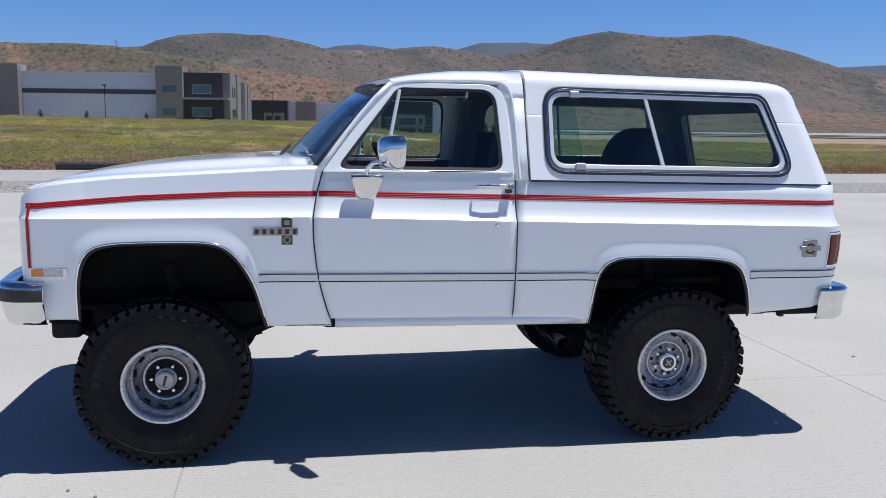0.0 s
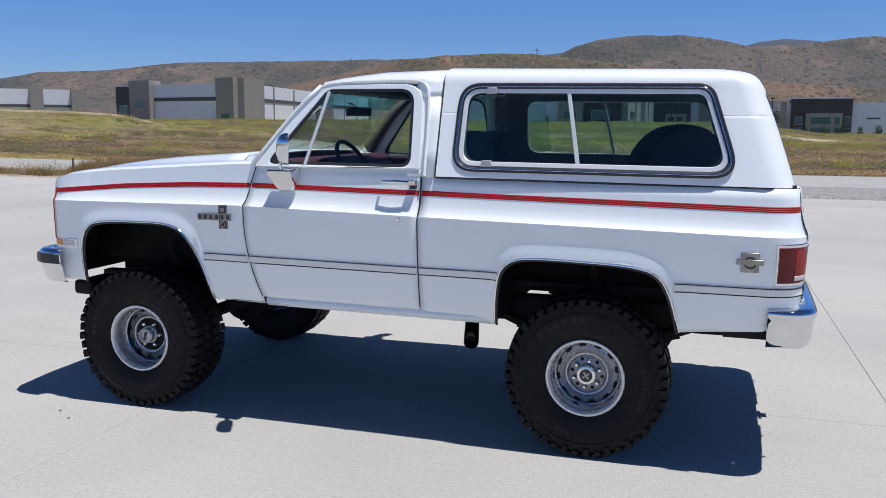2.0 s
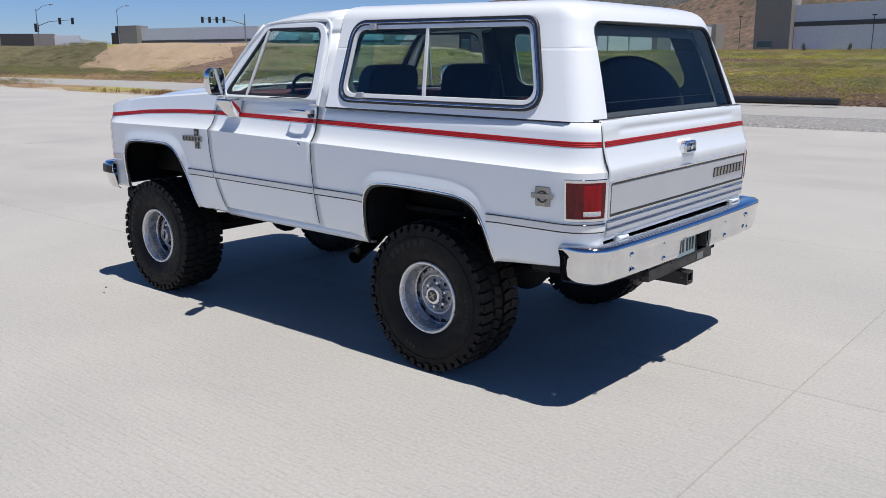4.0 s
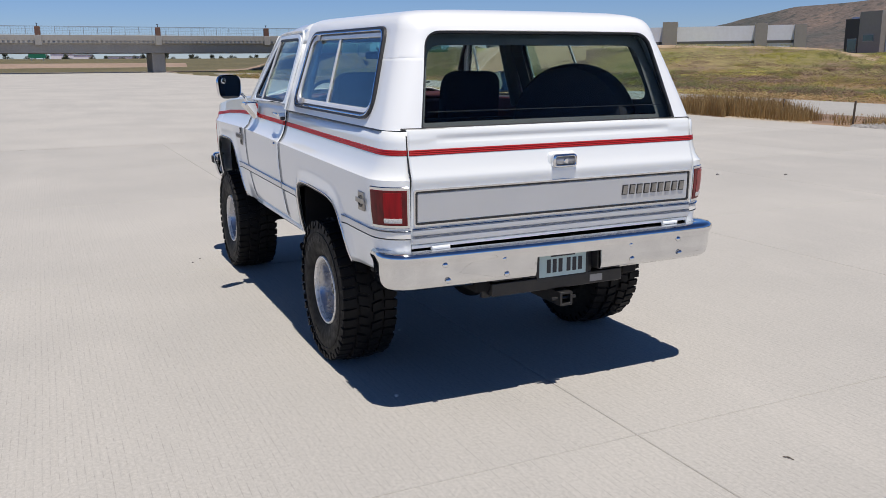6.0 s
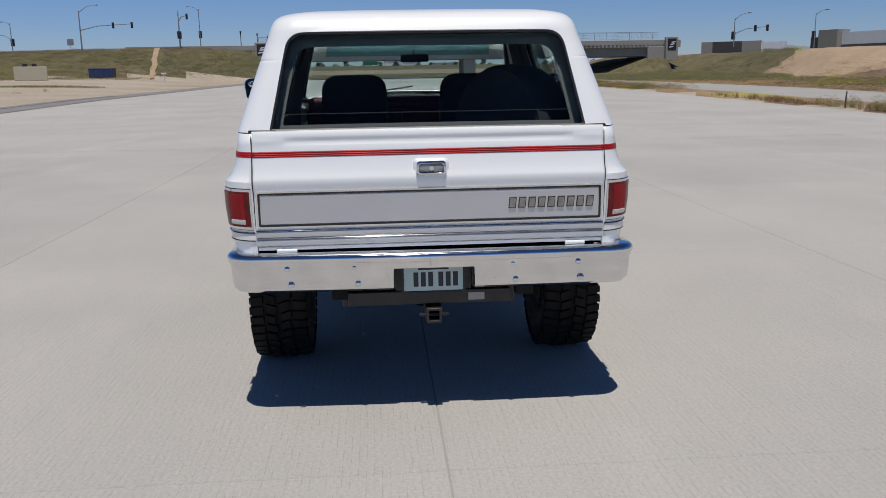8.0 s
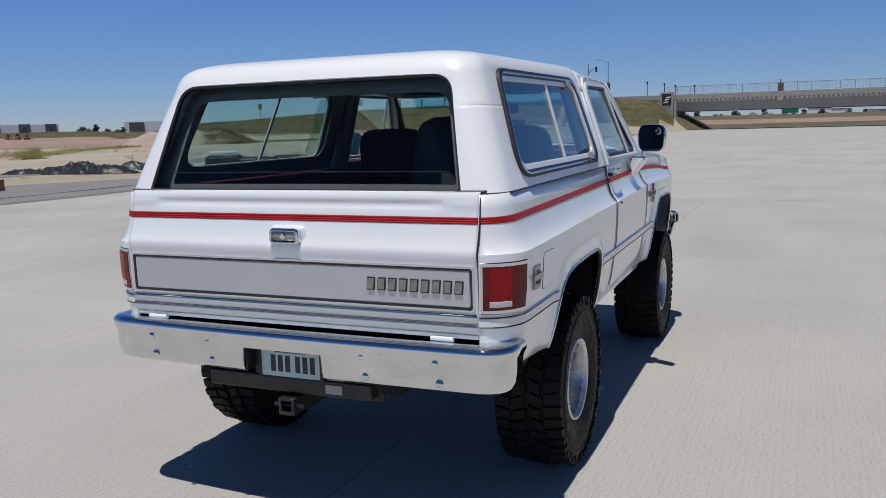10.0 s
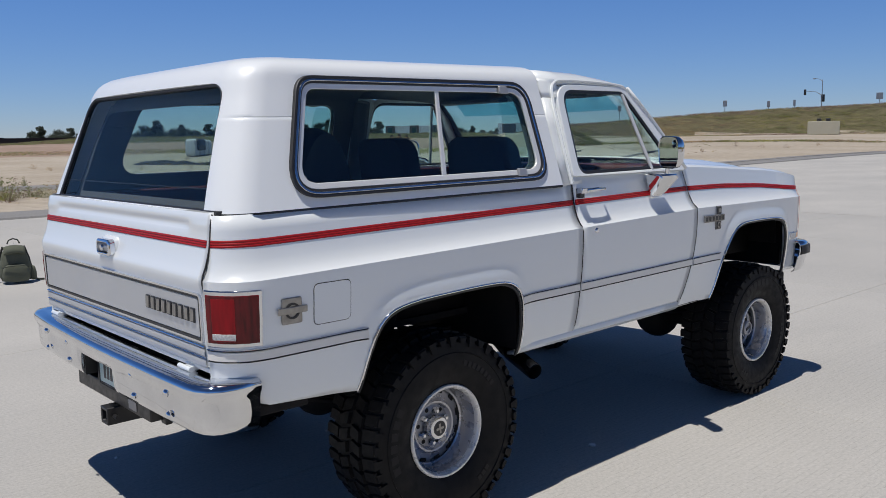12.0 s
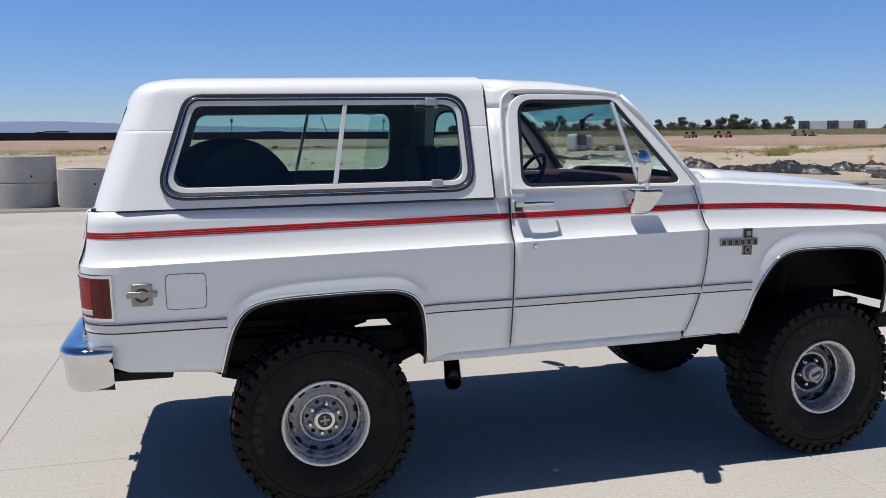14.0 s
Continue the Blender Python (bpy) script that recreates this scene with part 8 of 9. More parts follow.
# ---- street furniture along the road above the banks ----
def street_pole(x, y, z0, h, arm=0.0, arm_turn=0.0, heads=0, lamp=0.0, lamp_turn=0.0, label="", low_heads=0, name="traffic_signal", r=0.13):
    top = thing(name, x, y, z0 - 0.3, label, "traffic signal" if heads or low_heads else "street lamp")
    p = part("pole", rod([(0, 0, 0), (0, 0, h * 0.5), (0, 0, h + 0.3)], [r, r * 0.85, r * 0.6], 8), GALV, top)
    if arm:
        d = Vector((math.sin(radians(arm_turn)), math.cos(radians(arm_turn)), 0))
        za = h * (0.70 if lamp else 0.93)
        a = part("arm", rod([(0, 0, za - 0.9), tuple(d * arm * 0.35 + Vector((0, 0, za - 0.25))), tuple(d * arm + Vector((0, 0, za)))], [r * 0.7, r * 0.55, r * 0.4], 6), GALV, top)
        for k in range(heads):
            c = d * arm * (1 - (0.36 if heads < 3 else 0.17) * k) + Vector((0, 0, za - 0.15))
            part("signal_head", boxes((c.x - 0.16, c.x + 0.16, c.y - 0.16, c.y + 0.16, c.z - 0.52, c.z + 0.42)), SIGNALBLACK, a, "black signal head", bevel=0.05)
    for k in range(low_heads):
        part("signal_head", boxes((0.1 if k else -0.55, 0.55 if k else -0.1, -0.25, 0.25, h * 0.42 - 0.6, h * 0.42 + 0.6)), SIGNALBLACK, p, "black signal head", bevel=0.05)
    if lamp:
        d = Vector((math.sin(radians(lamp_turn)), math.cos(radians(lamp_turn)), 0))
        part("lamp_arm", rod([(0, 0, h), tuple(d * lamp * 0.5 + Vector((0, 0, h + lamp * 0.35))), tuple(d * lamp + Vector((0, 0, h + lamp * 0.45)))], [r * 0.5, r * 0.4, r * 0.3], 6), GALV, p)
        c = d * (lamp + 0.3) + Vector((0, 0, h + lamp * 0.45))
        part("luminaire", boxes((c.x - 0.35, c.x + 0.35, c.y - 0.15, c.y + 0.15, c.z - 0.08, c.z + 0.06)), GALV, p, bevel=0.04)
    return top


def at_bearing(eye, az, d):
    q = far(eye, az, d)
    return q.x, q.y


x, y = at_bearing(E11, -109.6, 152)
street_pole(x, y, 6.2, 6.3, arm=8.5, arm_turn=5, heads=2, lamp=2.6, lamp_turn=0, label="tall grey signal mast with a long arm above the bank")
x, y = at_bearing(E11, -103.8, 150)
street_pole(x, y, 6.3, 6.2, arm=1.4, arm_turn=0, heads=1, low_heads=2, label="grey signal pole with black heads above the bank")
x, y = at_bearing(E11, -102.5, 154)
street_pole(x, y, 6.3, 6.8, lamp=1.5, lamp_turn=160, low_heads=1, label="slim grey street lamp with a curved arm", r=0.09)
x, y = at_bearing((3.7, 3.57), -113.75, 156)
street_pole(x, y, 6.0, 4.7, arm=3.2, arm_turn=190, heads=1, low_heads=1, lamp=1.2, lamp_turn=190, label="grey signal pole with a short arm above the bank", r=0.09)
for az, d, h in ((-100.0, 150, 2.9), (-98.9, 156, 2.8), (-98.2, 158, 2.5), (-97.0, 160, 2.5)):
    x, y = at_bearing(E11, az, d)
    top = thing("lantern_post", x, y, 6.3, "short black lantern post at the bridge end", "lamp post", "lantern posts")
    part("post", rod([(0, 0, 0), (0, 0, 0.5), (0, 0, h - 0.5)], [0.16, 0.07, 0.05], 8), SIGNALBLACK, top)
    part("lantern", rod([(0, 0, h - 0.5), (0, 0, h - 0.15), (0, 0, h - 0.1), (0, 0, h)], [0.08, 0.14, 0.28, 0.05], 8), SIGNALBLACK, top)
for az, d, z0, h, w in ((-119.4, 150, 5.0, 2.5, 0.35), (-116.8, 152, 5.3, 2.0, 0.26), (-115.3, 153, 5.4, 2.0, 0.2), (-110.6, 150, 5.8, 2.2, 0.5), (-126.0, 160, 4.2, 3.2, 0.4)):
    x, y = at_bearing((3.7, 3.57), az, d)
    top = thing("road_sign", x, y, z0 - 0.4, "grey back of a road sign on a post", "road sign", "road signs on the bank")
    part("post", rod([(0, 0, 0), (0, 0, h + 0.4)], 0.05, 6), GALV, top)
    part("sign_plate", boxes((-0.03, 0.03, -w, w, h - 0.6, h + 0.4)), GALV, top, bevel=0.02)
x, y = at_bearing((6.23, -1.86), -54.2, 140)
street_pole(x, y, 4.2, 4.6, arm=6.5, arm_turn=-135, heads=4, low_heads=0, label="grey signal mast on the graded bank")
x, y = at_bearing((6.39, -1.27), -66.6, 140)
street_pole(x, y, 5.2, 4.0, arm=5.0, arm_turn=45, heads=2, lamp=2.0, lamp_turn=50, low_heads=1, label="grey signal mast beyond the weedy bank", r=0.09)
x, y = at_bearing((6.39, -1.27), -62.0, 150)
street_pole(x, y, 4.8, 5.2, lamp=1.6, lamp_turn=60, low_heads=1, label="slim grey street lamp on the bank", r=0.08)
for az, d, h, z0 in ((-11.5, 132, 4.8, 2.5), (-1.2, 150, 5.0, 2.6), (4.5, 150, 4.0, 2.6), (4.9, 150, 4.0, 2.6), (-19.5, 170, 6.5, 2.6)):
    x, y = at_bearing(E0, az, d)
    top = thing("light_pole", x, y, z0 - 0.5, "thin dark car-park light pole", "light pole", "car-park light poles")
    part("pole", rod([(0, 0, 0), (0, 0, h + 0.5)], 0.055, 6), SIGNALBLACK, top)
    part("head", boxes((-0.3, 0.3, -0.15, 0.15, h + 0.45, h + 0.6)), SIGNALBLACK, top)


def pylon(eye, az, d, z0, h):
    x, y = at_bearing(eye, az, d)
    top = thing("power_pylon", x, y, z0, "thin lattice power pylon on the hill", "pylon", "power pylons")
    bm = bmesh.new()
    for sx, sy in ((-1, -1), (1, -1), (1, 1), (-1, 1)):
        tube(bm, [(sx * 1.9, sy * 1.9, 0), (sx * 0.6, sy * 0.6, h * 0.6), (sx * 0.3, sy * 0.3, h)], 0.07, 4)
    for k in range(6):
        z = h * k / 7
        w = 1.9 - 1.3 * min(1, k / 4.2)
        tube(bm, [(-w, -w, z), (w, -w, z + h / 7)], 0.045, 4)
        tube(bm, [(-w, w, z), (w, w, z + h / 7)], 0.045, 4)
    part("tower", bm, GALV, top)
    for k, w in enumerate((2.6, 3.2, 2.4)):
        part("crossarm", rod([(-w, 0, h * (0.70 + 0.11 * k)), (w, 0, h * (0.70 + 0.11 * k))], 0.08, 4), GALV, top)


pylon(E0, -10.7, 500, 30.0, 17.5)
pylon(E0, 3.3, 480, 24.0, 18)
pylon(E15, -23.3, 600, 34.0, 15)

# ---- things on the dirt ----
def pipe_section(x, y, r, h, rings):
    top = thing("concrete_pipe", x, y, ground_z(x, y), "upright precast concrete pipe sections standing on dirt", "concrete pipe", "concrete pipes")
    each = h / rings
    for k in range(rings):
        z0, z1 = k * each + 0.01, (k + 1) * each - 0.01
        prof = [(r - 0.11, z0), (r - 0.012, z0), (r, z0 + 0.015), (r, z1 - 0.015), (r - 0.012, z1), (r - 0.10, z1), (r - 0.11, z1 - 0.012)]
        bm = lathe(prof, 40, closed=True)
        bmesh.ops.transform(bm, matrix=Matrix.Rotation(radians(90), 4, "X"), verts=bm.verts)
        bmesh.ops.transform(bm, matrix=Matrix.Diagonal((1, 1, 1 if bm.verts[:][0].co.z >= 0 else -1, 1)), verts=bm.verts)
        bmesh.ops.recalc_face_normals(bm, faces=bm.faces)
        part("ring", bm, PIPECON, top, "grey precast ring")
    part("lifting_hole", rod([(-r * 0.35, r * 0.937, h * 0.62), (-r * 0.36, r * 0.95, h * 0.62)], 0.028, 10), SIGNALBLACK, top)


pipe_section(6.45, -19.15, 0.735, 1.36, 2)
pipe_section(4.92, -18.85, 0.70, 1.03, 1)
pipe_section(3.42, -18.85, 0.70, 0.72, 1)


def heap(name, x, y, sx, sy, h, material, label, category, seed, group="", turn=0.0, rough=0.35, flat=0.6, crumple=0.0):
    """A crumpled pile: a dome with folds."""
    rows = []
    n, m = 64, 24
    ca, sa = math.cos(radians(turn)), math.sin(radians(turn))
    for i in range(m + 1):
        u = i / m
        row = []
        for k in range(n + 1):
            a = 2 * math.pi * (k % n) / n
            f = 1 + rough * noise.noise((math.cos(a) * 1.8, math.sin(a) * 1.8, seed)) + 0.15 * noise.noise((math.cos(a) * 6, math.sin(a) * 6, seed + 2))
            rad = math.sin(u * math.pi / 2) ** flat if u > 0 else 0.0
            px, py = sx * rad * f * math.cos(a), sy * rad * f * math.sin(a)
            z = h * (1 - u ** 3) * (1 + rough * 1.2 * noise.noise((px * 1.3, py * 1.3, seed))) + h * 0.22 * noise.noise((px * 4, py * 4, seed + 5)) * (1 - u) + h * rough * (0.9 * (abs(noise.noise((px * 2.6 + seed, py * 2.6, 1.0))) - 0.2) + crumple * (0.3 - abs(noise.noise((px * 5.5 + seed, py * 5.5, 7.0))))) * (1 - u * u)
            row.append(Vector((px * ca - py * sa, px * sa + py * ca, z - (0.05 if i == m else 0))))
        rows.append(row)
    bm = grid(rows)
    bmesh.ops.recalc_face_normals(bm, faces=bm.faces)
    ob = part(name, bm, material, None, sharp=40)
    ob.location = (x, y, ground_z(x, y) + 0.02)
    return tagged(ob, label, category, group)


def ridged(x, y, z):
    return 1.0 - 2.4 * abs(noise.noise((x, y, z)))


def sheeting(a, b, w, h, seed):
    """A long crumpled plastic sheet dragged together on the dirt between two points."""
    a, b = Vector(a), Vector(b)
    d = (b - a).normalized()
    side = Vector((-d.y, d.x))
    length = (b - a).length
    n, m = max(24, int(length / 0.075)), 26
    rows = []
    for i in range(n + 1):
        u = i / n
        env = max(0.0, math.sin(math.pi * u)) ** 0.4
        lump = 0.30 + 0.75 * max(0.0, 0.25 + noise.noise((u * length * 0.75, seed, 0.0)))
        wide = w * (0.25 + 0.75 * env) * (1 + 0.35 * noise.noise((u * length * 0.9, seed, 4.0)))
        mid = 0.3 * w * noise.noise((u * length * 0.5, seed, 8.0))
        row = []
        for k in range(m + 1):
            v = -1 + 2 * k / m
            prof = 1 - abs(v) ** 2.4
            px, py = u * length, v * wide
            z = 0.82 * h * env * prof * lump + h * prof ** 0.6 * env * (0.26 * ridged(px * 1.3, py * 1.9, seed) + 0.17 * ridged(px * 2.6 + py, py * 3.2, seed + 3) + 0.06 * ridged(px * 6.0, py * 6 + px * 2, seed + 6))
            jag = 1 + 0.10 * noise.noise((px * 3, v, seed)) * abs(v)
            c = a + d * (u * length) + side * (mid + v * wide * jag)
            row.append(Vector((c.x, c.y, ground_z(c.x, c.y) + max(0.012, z) - (0.06 if k in (0, m) or i in (0, n) else 0))))
        rows.append(row)
    bm = grid(rows)
    bmesh.ops.recalc_face_normals(bm, faces=bm.faces)
    return part("black_tarp", bm, TARP, None, sharp=38)


def bale(w, d, h, seed, material, name, parent=None):
    """A soft-cornered block under wrinkled plastic with upright pleats, centred on the origin."""
    bm = bmesh.new()
    bmesh.ops.create_cube(bm, size=2.0)
    bmesh.ops.subdivide_edges(bm, edges=bm.edges, cuts=17, use_grid_fill=True)
    for v in bm.verts:
        x, y, z = v.co
        q = (abs(x) ** 6 + abs(y) ** 6 + abs(z) ** 6) ** (1 / 6)
        x, y, z = x / q, y / q, z / q
        a = math.atan2(y, x)
        f = 1 + 0.05 * noise.noise((3 * x, 3 * y, seed)) + 0.045 * ridged(a * 2.2, z * 0.5, seed + 2) + 0.035 * ridged(2.4 * x + z, 2.4 * y, 1.6 * z + seed)
        top = 1 + 0.10 * ridged(2.0 * x, 2.0 * y, seed + 5) if z > 0.6 else 1.0
        v.co = Vector((x * w / 2 * f * (1 - 0.05 * z), y * d / 2 * f * (1 - 0.05 * z), h * (z * top + 1) / 2 - 0.01))
    return part(name, bm, material, parent, sharp=24)


HEAPS = "plastic heaps on the dirt"
for (x0, y0), (x1, y1), w, h, seed in (((-22.6, -32.2), (-23.5, -25.0), 0.75, 0.50, 3.1), ((-23.8, -30.2), (-24.0, -25.9), 0.70, 0.62, 7.7), ((-22.4, -35.7), (-23.4, -33.6), 0.65, 0.58, 11.9), ((-25.9, -28.4), (-27.3, -26.2), 0.70, 0.52, 15.3),
                                      ((-20.6, -56.0), (-23.8, -51.2), 0.7, 0.38, 21.0), ((-23.4, -50.8), (-25.8, -48.0), 0.65, 0.40, 25.7), ((-24.4, -46.0), (-25.0, -44.6), 0.55, 0.66, 31.3), ((-32.0, -66.2), (-34.2, -64.0), 0.8, 0.62, 36.1)):
    tagged(sheeting((x0, y0), (x1, y1), w, h, seed), "crumpled black plastic sheeting lying on dirt", "tarp", HEAPS)
cloth = sheeting((-26.8, -27.8), (-27.6, -26.5), 0.5, 0.75, 41.0)
cloth.name, cloth.data.name = "brown_cloth", "brown_cloth"
cloth.data.materials[0] = BROWNCLOTH
tagged(cloth, "rust-brown cloth bundled among black plastic", "cloth", HEAPS)
for x, y, w, d, h, turn, seed in ((-24.3, -20.9, 1.55, 1.15, 0.76, -47, 51.0), (-24.2, -19.2, 1.5, 1.05, 0.68, -55, 55.5), (-24.6, -17.75, 1.45, 1.1, 0.74, -40, 59.2)):
    ob = tagged(bale(w, d, h, seed, TARP, "wrapped_bale"), "bulky bale wrapped in black plastic", "bale", HEAPS)
    ob.matrix_world = Matrix.Translation((x, y, ground_z(x, y))) @ Matrix.Rotation(radians(turn), 4, "Z")
ob = tagged(bale(1.2, 0.8, 0.22, 63.0, WRAP, "clear_plastic"), "crumpled clear plastic lying on a black bale", "plastic", HEAPS)
ob.matrix_world = Matrix.Translation((-24.35, -20.9, ground_z(-24.3, -20.9) + 0.74)) @ Matrix.Rotation(radians(-50), 4, "Z")
# flat grey bags in low stacks
for x, y, rows_n in ((-24.0, -22.9, 3), (-24.5, -22.2, 1)):
    top = thing("bag_stack", x, y, ground_z(x, y), "low stack of flat grey cement bags on dirt", "bag stack", "bag stacks")
    for k in range(rows_n):
        for j in range(2):
            bg = bale(0.78, 0.48, 0.17, x + k * 3 + j, ROADGREY, "bag", top)
            bg.matrix_basis = Matrix.Translation((rnd.uniform(-0.1, 0.1) + 0.10 * k, (j - 0.5) * 0.62 + rnd.uniform(-0.05, 0.05), 0.16 * k)) @ Matrix.Rotation(radians(rnd.uniform(60, 110)), 4, "Z")
# pallets of white wrapped goods half covered with a black sheet
x, y = -30.9, -67.0
top = thing("wrapped_stack", x, y, ground_z(x, y), "stack of white wrapped pallets half under black plastic", "stack", HEAPS)
top.rotation_euler = (0, 0, radians(47))
for k, (u, h, d) in enumerate(((-1.7, 1.38, 1.2), (-0.45, 1.40, 1.2), (0.75, 1.38, 1.2), (1.75, 1.45, 0.9))):
    ob = bale(1.1, d, h, 71.0 + k, WRAP, "pallet_load", top)
    ob.location = (u, 0, 0)
ob = bale(2.2, 1.32, 1.0, 79.0, TARP, "cover", top)
ob.location = (0.75, 0, 0.46)

for x, y, turn in ((-14.75, -23.95, -37), (-14.1, -22.9, 30)):
    top = thing("traffic_cone", x, y, ground_z(x, y) + 0.06, "faded orange traffic cone lying on its side", "traffic cone", "fallen cones")
    bm = lathe([(0.03, 0.0), (0.045, 0.0), (0.17, 0.66), (0.155, 0.66)], 18, closed=True)
    bmesh.ops.transform(bm, matrix=Matrix.Translation((0, 0, 0.17)) @ Matrix.Rotation(radians(turn), 4, "Z"), verts=bm.verts)
    part("body", bm, CONE, top)
    bm = boxes((-0.19, 0.19, 0.66, 0.69, -0.19, 0.19))
    bmesh.ops.transform(bm, matrix=Matrix.Translation((0, 0, 0.17)) @ Matrix.Rotation(radians(turn), 4, "Z"), verts=bm.verts)
    part("base", bm, CONE, top, bevel=0.01)
for x, y in ((-19.5, -19.2), (-18.4, -19.6), (-21.0, -18.9)):
    heap("brick_rubble", x, y, 0.35, 0.2, 0.16, BROWNCLOTH if x > -19 else ASPHALT, "small lump of rubble beside the pavement", "rubble", x, "rubble lumps", 10, 0.3)

# a long pile of loose dirt with a flat top below the bank
rows = []
for i in range(41):
    u = -1 + i / 20
    row = []
    for k in range(25):
        v = -1 + k / 12
        rise = min(1.0, (1 - abs(u)) / 0.50) * min(1.0, (1 - abs(v)) / 0.55)
        px, py = 6.2 * u, 3.4 * v
        z = 1.30 * smooth(0.0, 1.15, rise) ** 0.8 + 0.10 * noise.noise((px * 1.1, py * 1.1, 3.0)) * rise + 0.05 * noise.noise((px * 3.5, py * 3.5, 6.0)) * rise
        wx, wy = -60.6 - 0.669 * px - 0.743 * py, -53.4 + 0.743 * px - 0.669 * py
        row.append(Vector((wx, wy, ground_z(wx, wy) + z - (0.1 if rise == 0 else 0))))
    rows.append(row)
LOOSE = mat("loose_pale_dirt", (0.45, 0.365, 0.285), 0.95, 0, (0.36, 0.285, 0.215), 0.8, 0.6, fine=0.2, fine_scale=30)
tagged(part("dirt_mound", grid(rows), LOOSE, None), "long flat-topped pile of pale loose dirt below the bank", "dirt mound")
# small earth-moving machines working far off
MACHINE = mat("dusty_yellow_paint", (0.40, 0.20, 0.07), 0.7, 0, (0.28, 0.16, 0.09), 3, 0.7)
MACHINEDARK = mat("dark_machine_steel", (0.05, 0.045, 0.04), 0.7)


def loader(x, y, turn, size):
    top = thing("loader", x, y, ground_z(x, y), "small dusty yellow loader parked on graded dirt", "loader", "earth-moving machines")
    top.matrix_world = Matrix.Translation((x, y, ground_z(x, y))) @ Matrix.Rotation(radians(turn), 4, "Z") @ Matrix.Scale(size, 4)
    part("body", boxes((-1.5, 0.5, -0.55, 0.55, 0.55, 1.25)), MACHINE, top, bevel=0.08)
    part("cab", boxes((-0.5, 0.4, -0.45, 0.45, 1.25, 2.1)), MACHINEDARK, top, bevel=0.06)
    part("cab_roof", boxes((-0.6, 0.5, -0.52, 0.52, 2.1, 2.2)), MACHINE, top, bevel=0.04)
    for s in (-1, 1):
        part("boom", rod([(0.2, s * 0.4, 1.1), (1.3, s * 0.4, 1.25), (2.0, s * 0.4, 0.45)], 0.09, 6), MACHINE, top)
        for wx in (-1.0, 0.6):
            part("wheel", rod([(wx, s * 0.5, 0.45), (wx, s * 0.8, 0.45)], 0.45, 12), MACHINEDARK, top)
    part("bucket", boxes((1.9, 2.5, -0.7, 0.7, 0.1, 0.6)), MACHINE, top, bevel=0.12)


for az, d, turn, size in ((-148.6, 122, 60, 0.40), (-148.2, 124, 20, 0.42), (-146.6, 122, 150, 0.46), (-146.0, 123, 40, 0.42), (-142.1, 140, 80, 0.34), (-141.6, 140, 30, 0.4), (-141.1, 138, 110, 0.32)):
    q = at_bearing(E14, az, d)
    loader(q[0], q[1], turn, size)
# small litter on the pavement
LITTER = mat("pale_litter", (0.62, 0.62, 0.60), 0.7)
for x, y, s_, m_, lab in ((0.15, 0.83, 0.020, LITTER, "small pale chip of stone on the concrete"), (2.10, -0.84, 0.014, LITTER, "small pale chip of stone on the concrete"), (-1.76, -1.22, 0.010, ASPHALT, "small dark pebble on the concrete"),
                          (-1.62, -1.31, 0.010, ASPHALT, "small dark pebble on the concrete"), (-4.02, 7.09, 0.030, ASPHALT, "small dark pebble on the concrete"), (-3.51, 8.0, 0.025, ASPHALT, "small dark pebble on the concrete"), (1.05, -0.39, 0.012, LITTER, "small pale chip of stone on the concrete")):
    bm = bmesh.new()
    bmesh.ops.create_icosphere(bm, subdivisions=1, radius=s_)
    for v in bm.verts:
        v.co *= 1 + 0.35 * noise.noise(v.co / s_ + Vector((x, y, 0)))
        v.co.z *= 0.55
    ob = tagged(part("pebble", bm, m_, None, sharp=20), lab, "pebble", "pebbles on the concrete")
    ob.location = (x, y, s_ * 0.4)
twig = tagged(part("twig", rod([(3.53, 0.445, 0.003), (3.55, 0.46, 0.006), (3.575, 0.465, 0.003)], [0.002, 0.0035, 0.0015], 6), WOODPOST, None), "short dry twig lying on the concrete", "twig")

x, y = at_bearing(E11, -108.9, 122)
top = thing("dumpster", x, y, ground_z(x, y), "dark blue steel dumpster below the bank", "dumpster")
part("body", boxes((-0.9, 0.9, -1.5, 1.5, 0.1, 1.25)), BLUEPAINT, top, bevel=0.04)
part("lid", boxes((-0.95, 0.95, -1.55, 1.55, 1.25, 1.33)), BLUEPAINT, top, bevel=0.03)
for u in (-1.0, -0.3, 0.4, 1.1):
    part("rib", boxes((0.9, 0.98, u - 0.05, u + 0.05, 0.1, 1.25)), BLUEPAINT, top)
x, y = at_bearing((3.7, 3.57), -113.6, 112)
top = thing("utility_cabinet", x, y, ground_z(x, y), "beige utility cabinet with black vents below the bank", "utility cabinet")
top.rotation_euler = (0, 0, radians(25))
part("body", boxes((-1.0, 1.0, -1.75, 1.75, 0.0, 1.6)), BEIGE, top, bevel=0.04)
for v in (-0.5, 0.5):
    part("vent", boxes((-0.2, 0.2, v - 0.25, v + 0.25, 1.6, 1.95)), SIGNALBLACK, top, bevel=0.04)
x, y = at_bearing(E11, -105.3, 118)
top = thing("marker_post", x, y, ground_z(x, y), "small white marker post on the dirt", "marker post")
part("post", rod([(0, 0, 0), (0, 0, 1.1)], 0.06, 6), TILT, top)
part("plate", boxes((-0.1, 0.1, -0.3, 0.3, 1.0, 1.2)), TILT, top)
x, y = at_bearing((5.7, 1.47), -90.8, 262)
top = thing("green_sign", x, y, ground_z(x, y) - 0.3, "green highway sign far beyond the bridge", "road sign")
part("sign_face", boxes((-0.1, 0.1, -2.2, 2.2, 0.8, 3.0)), SIGNGREEN, top)
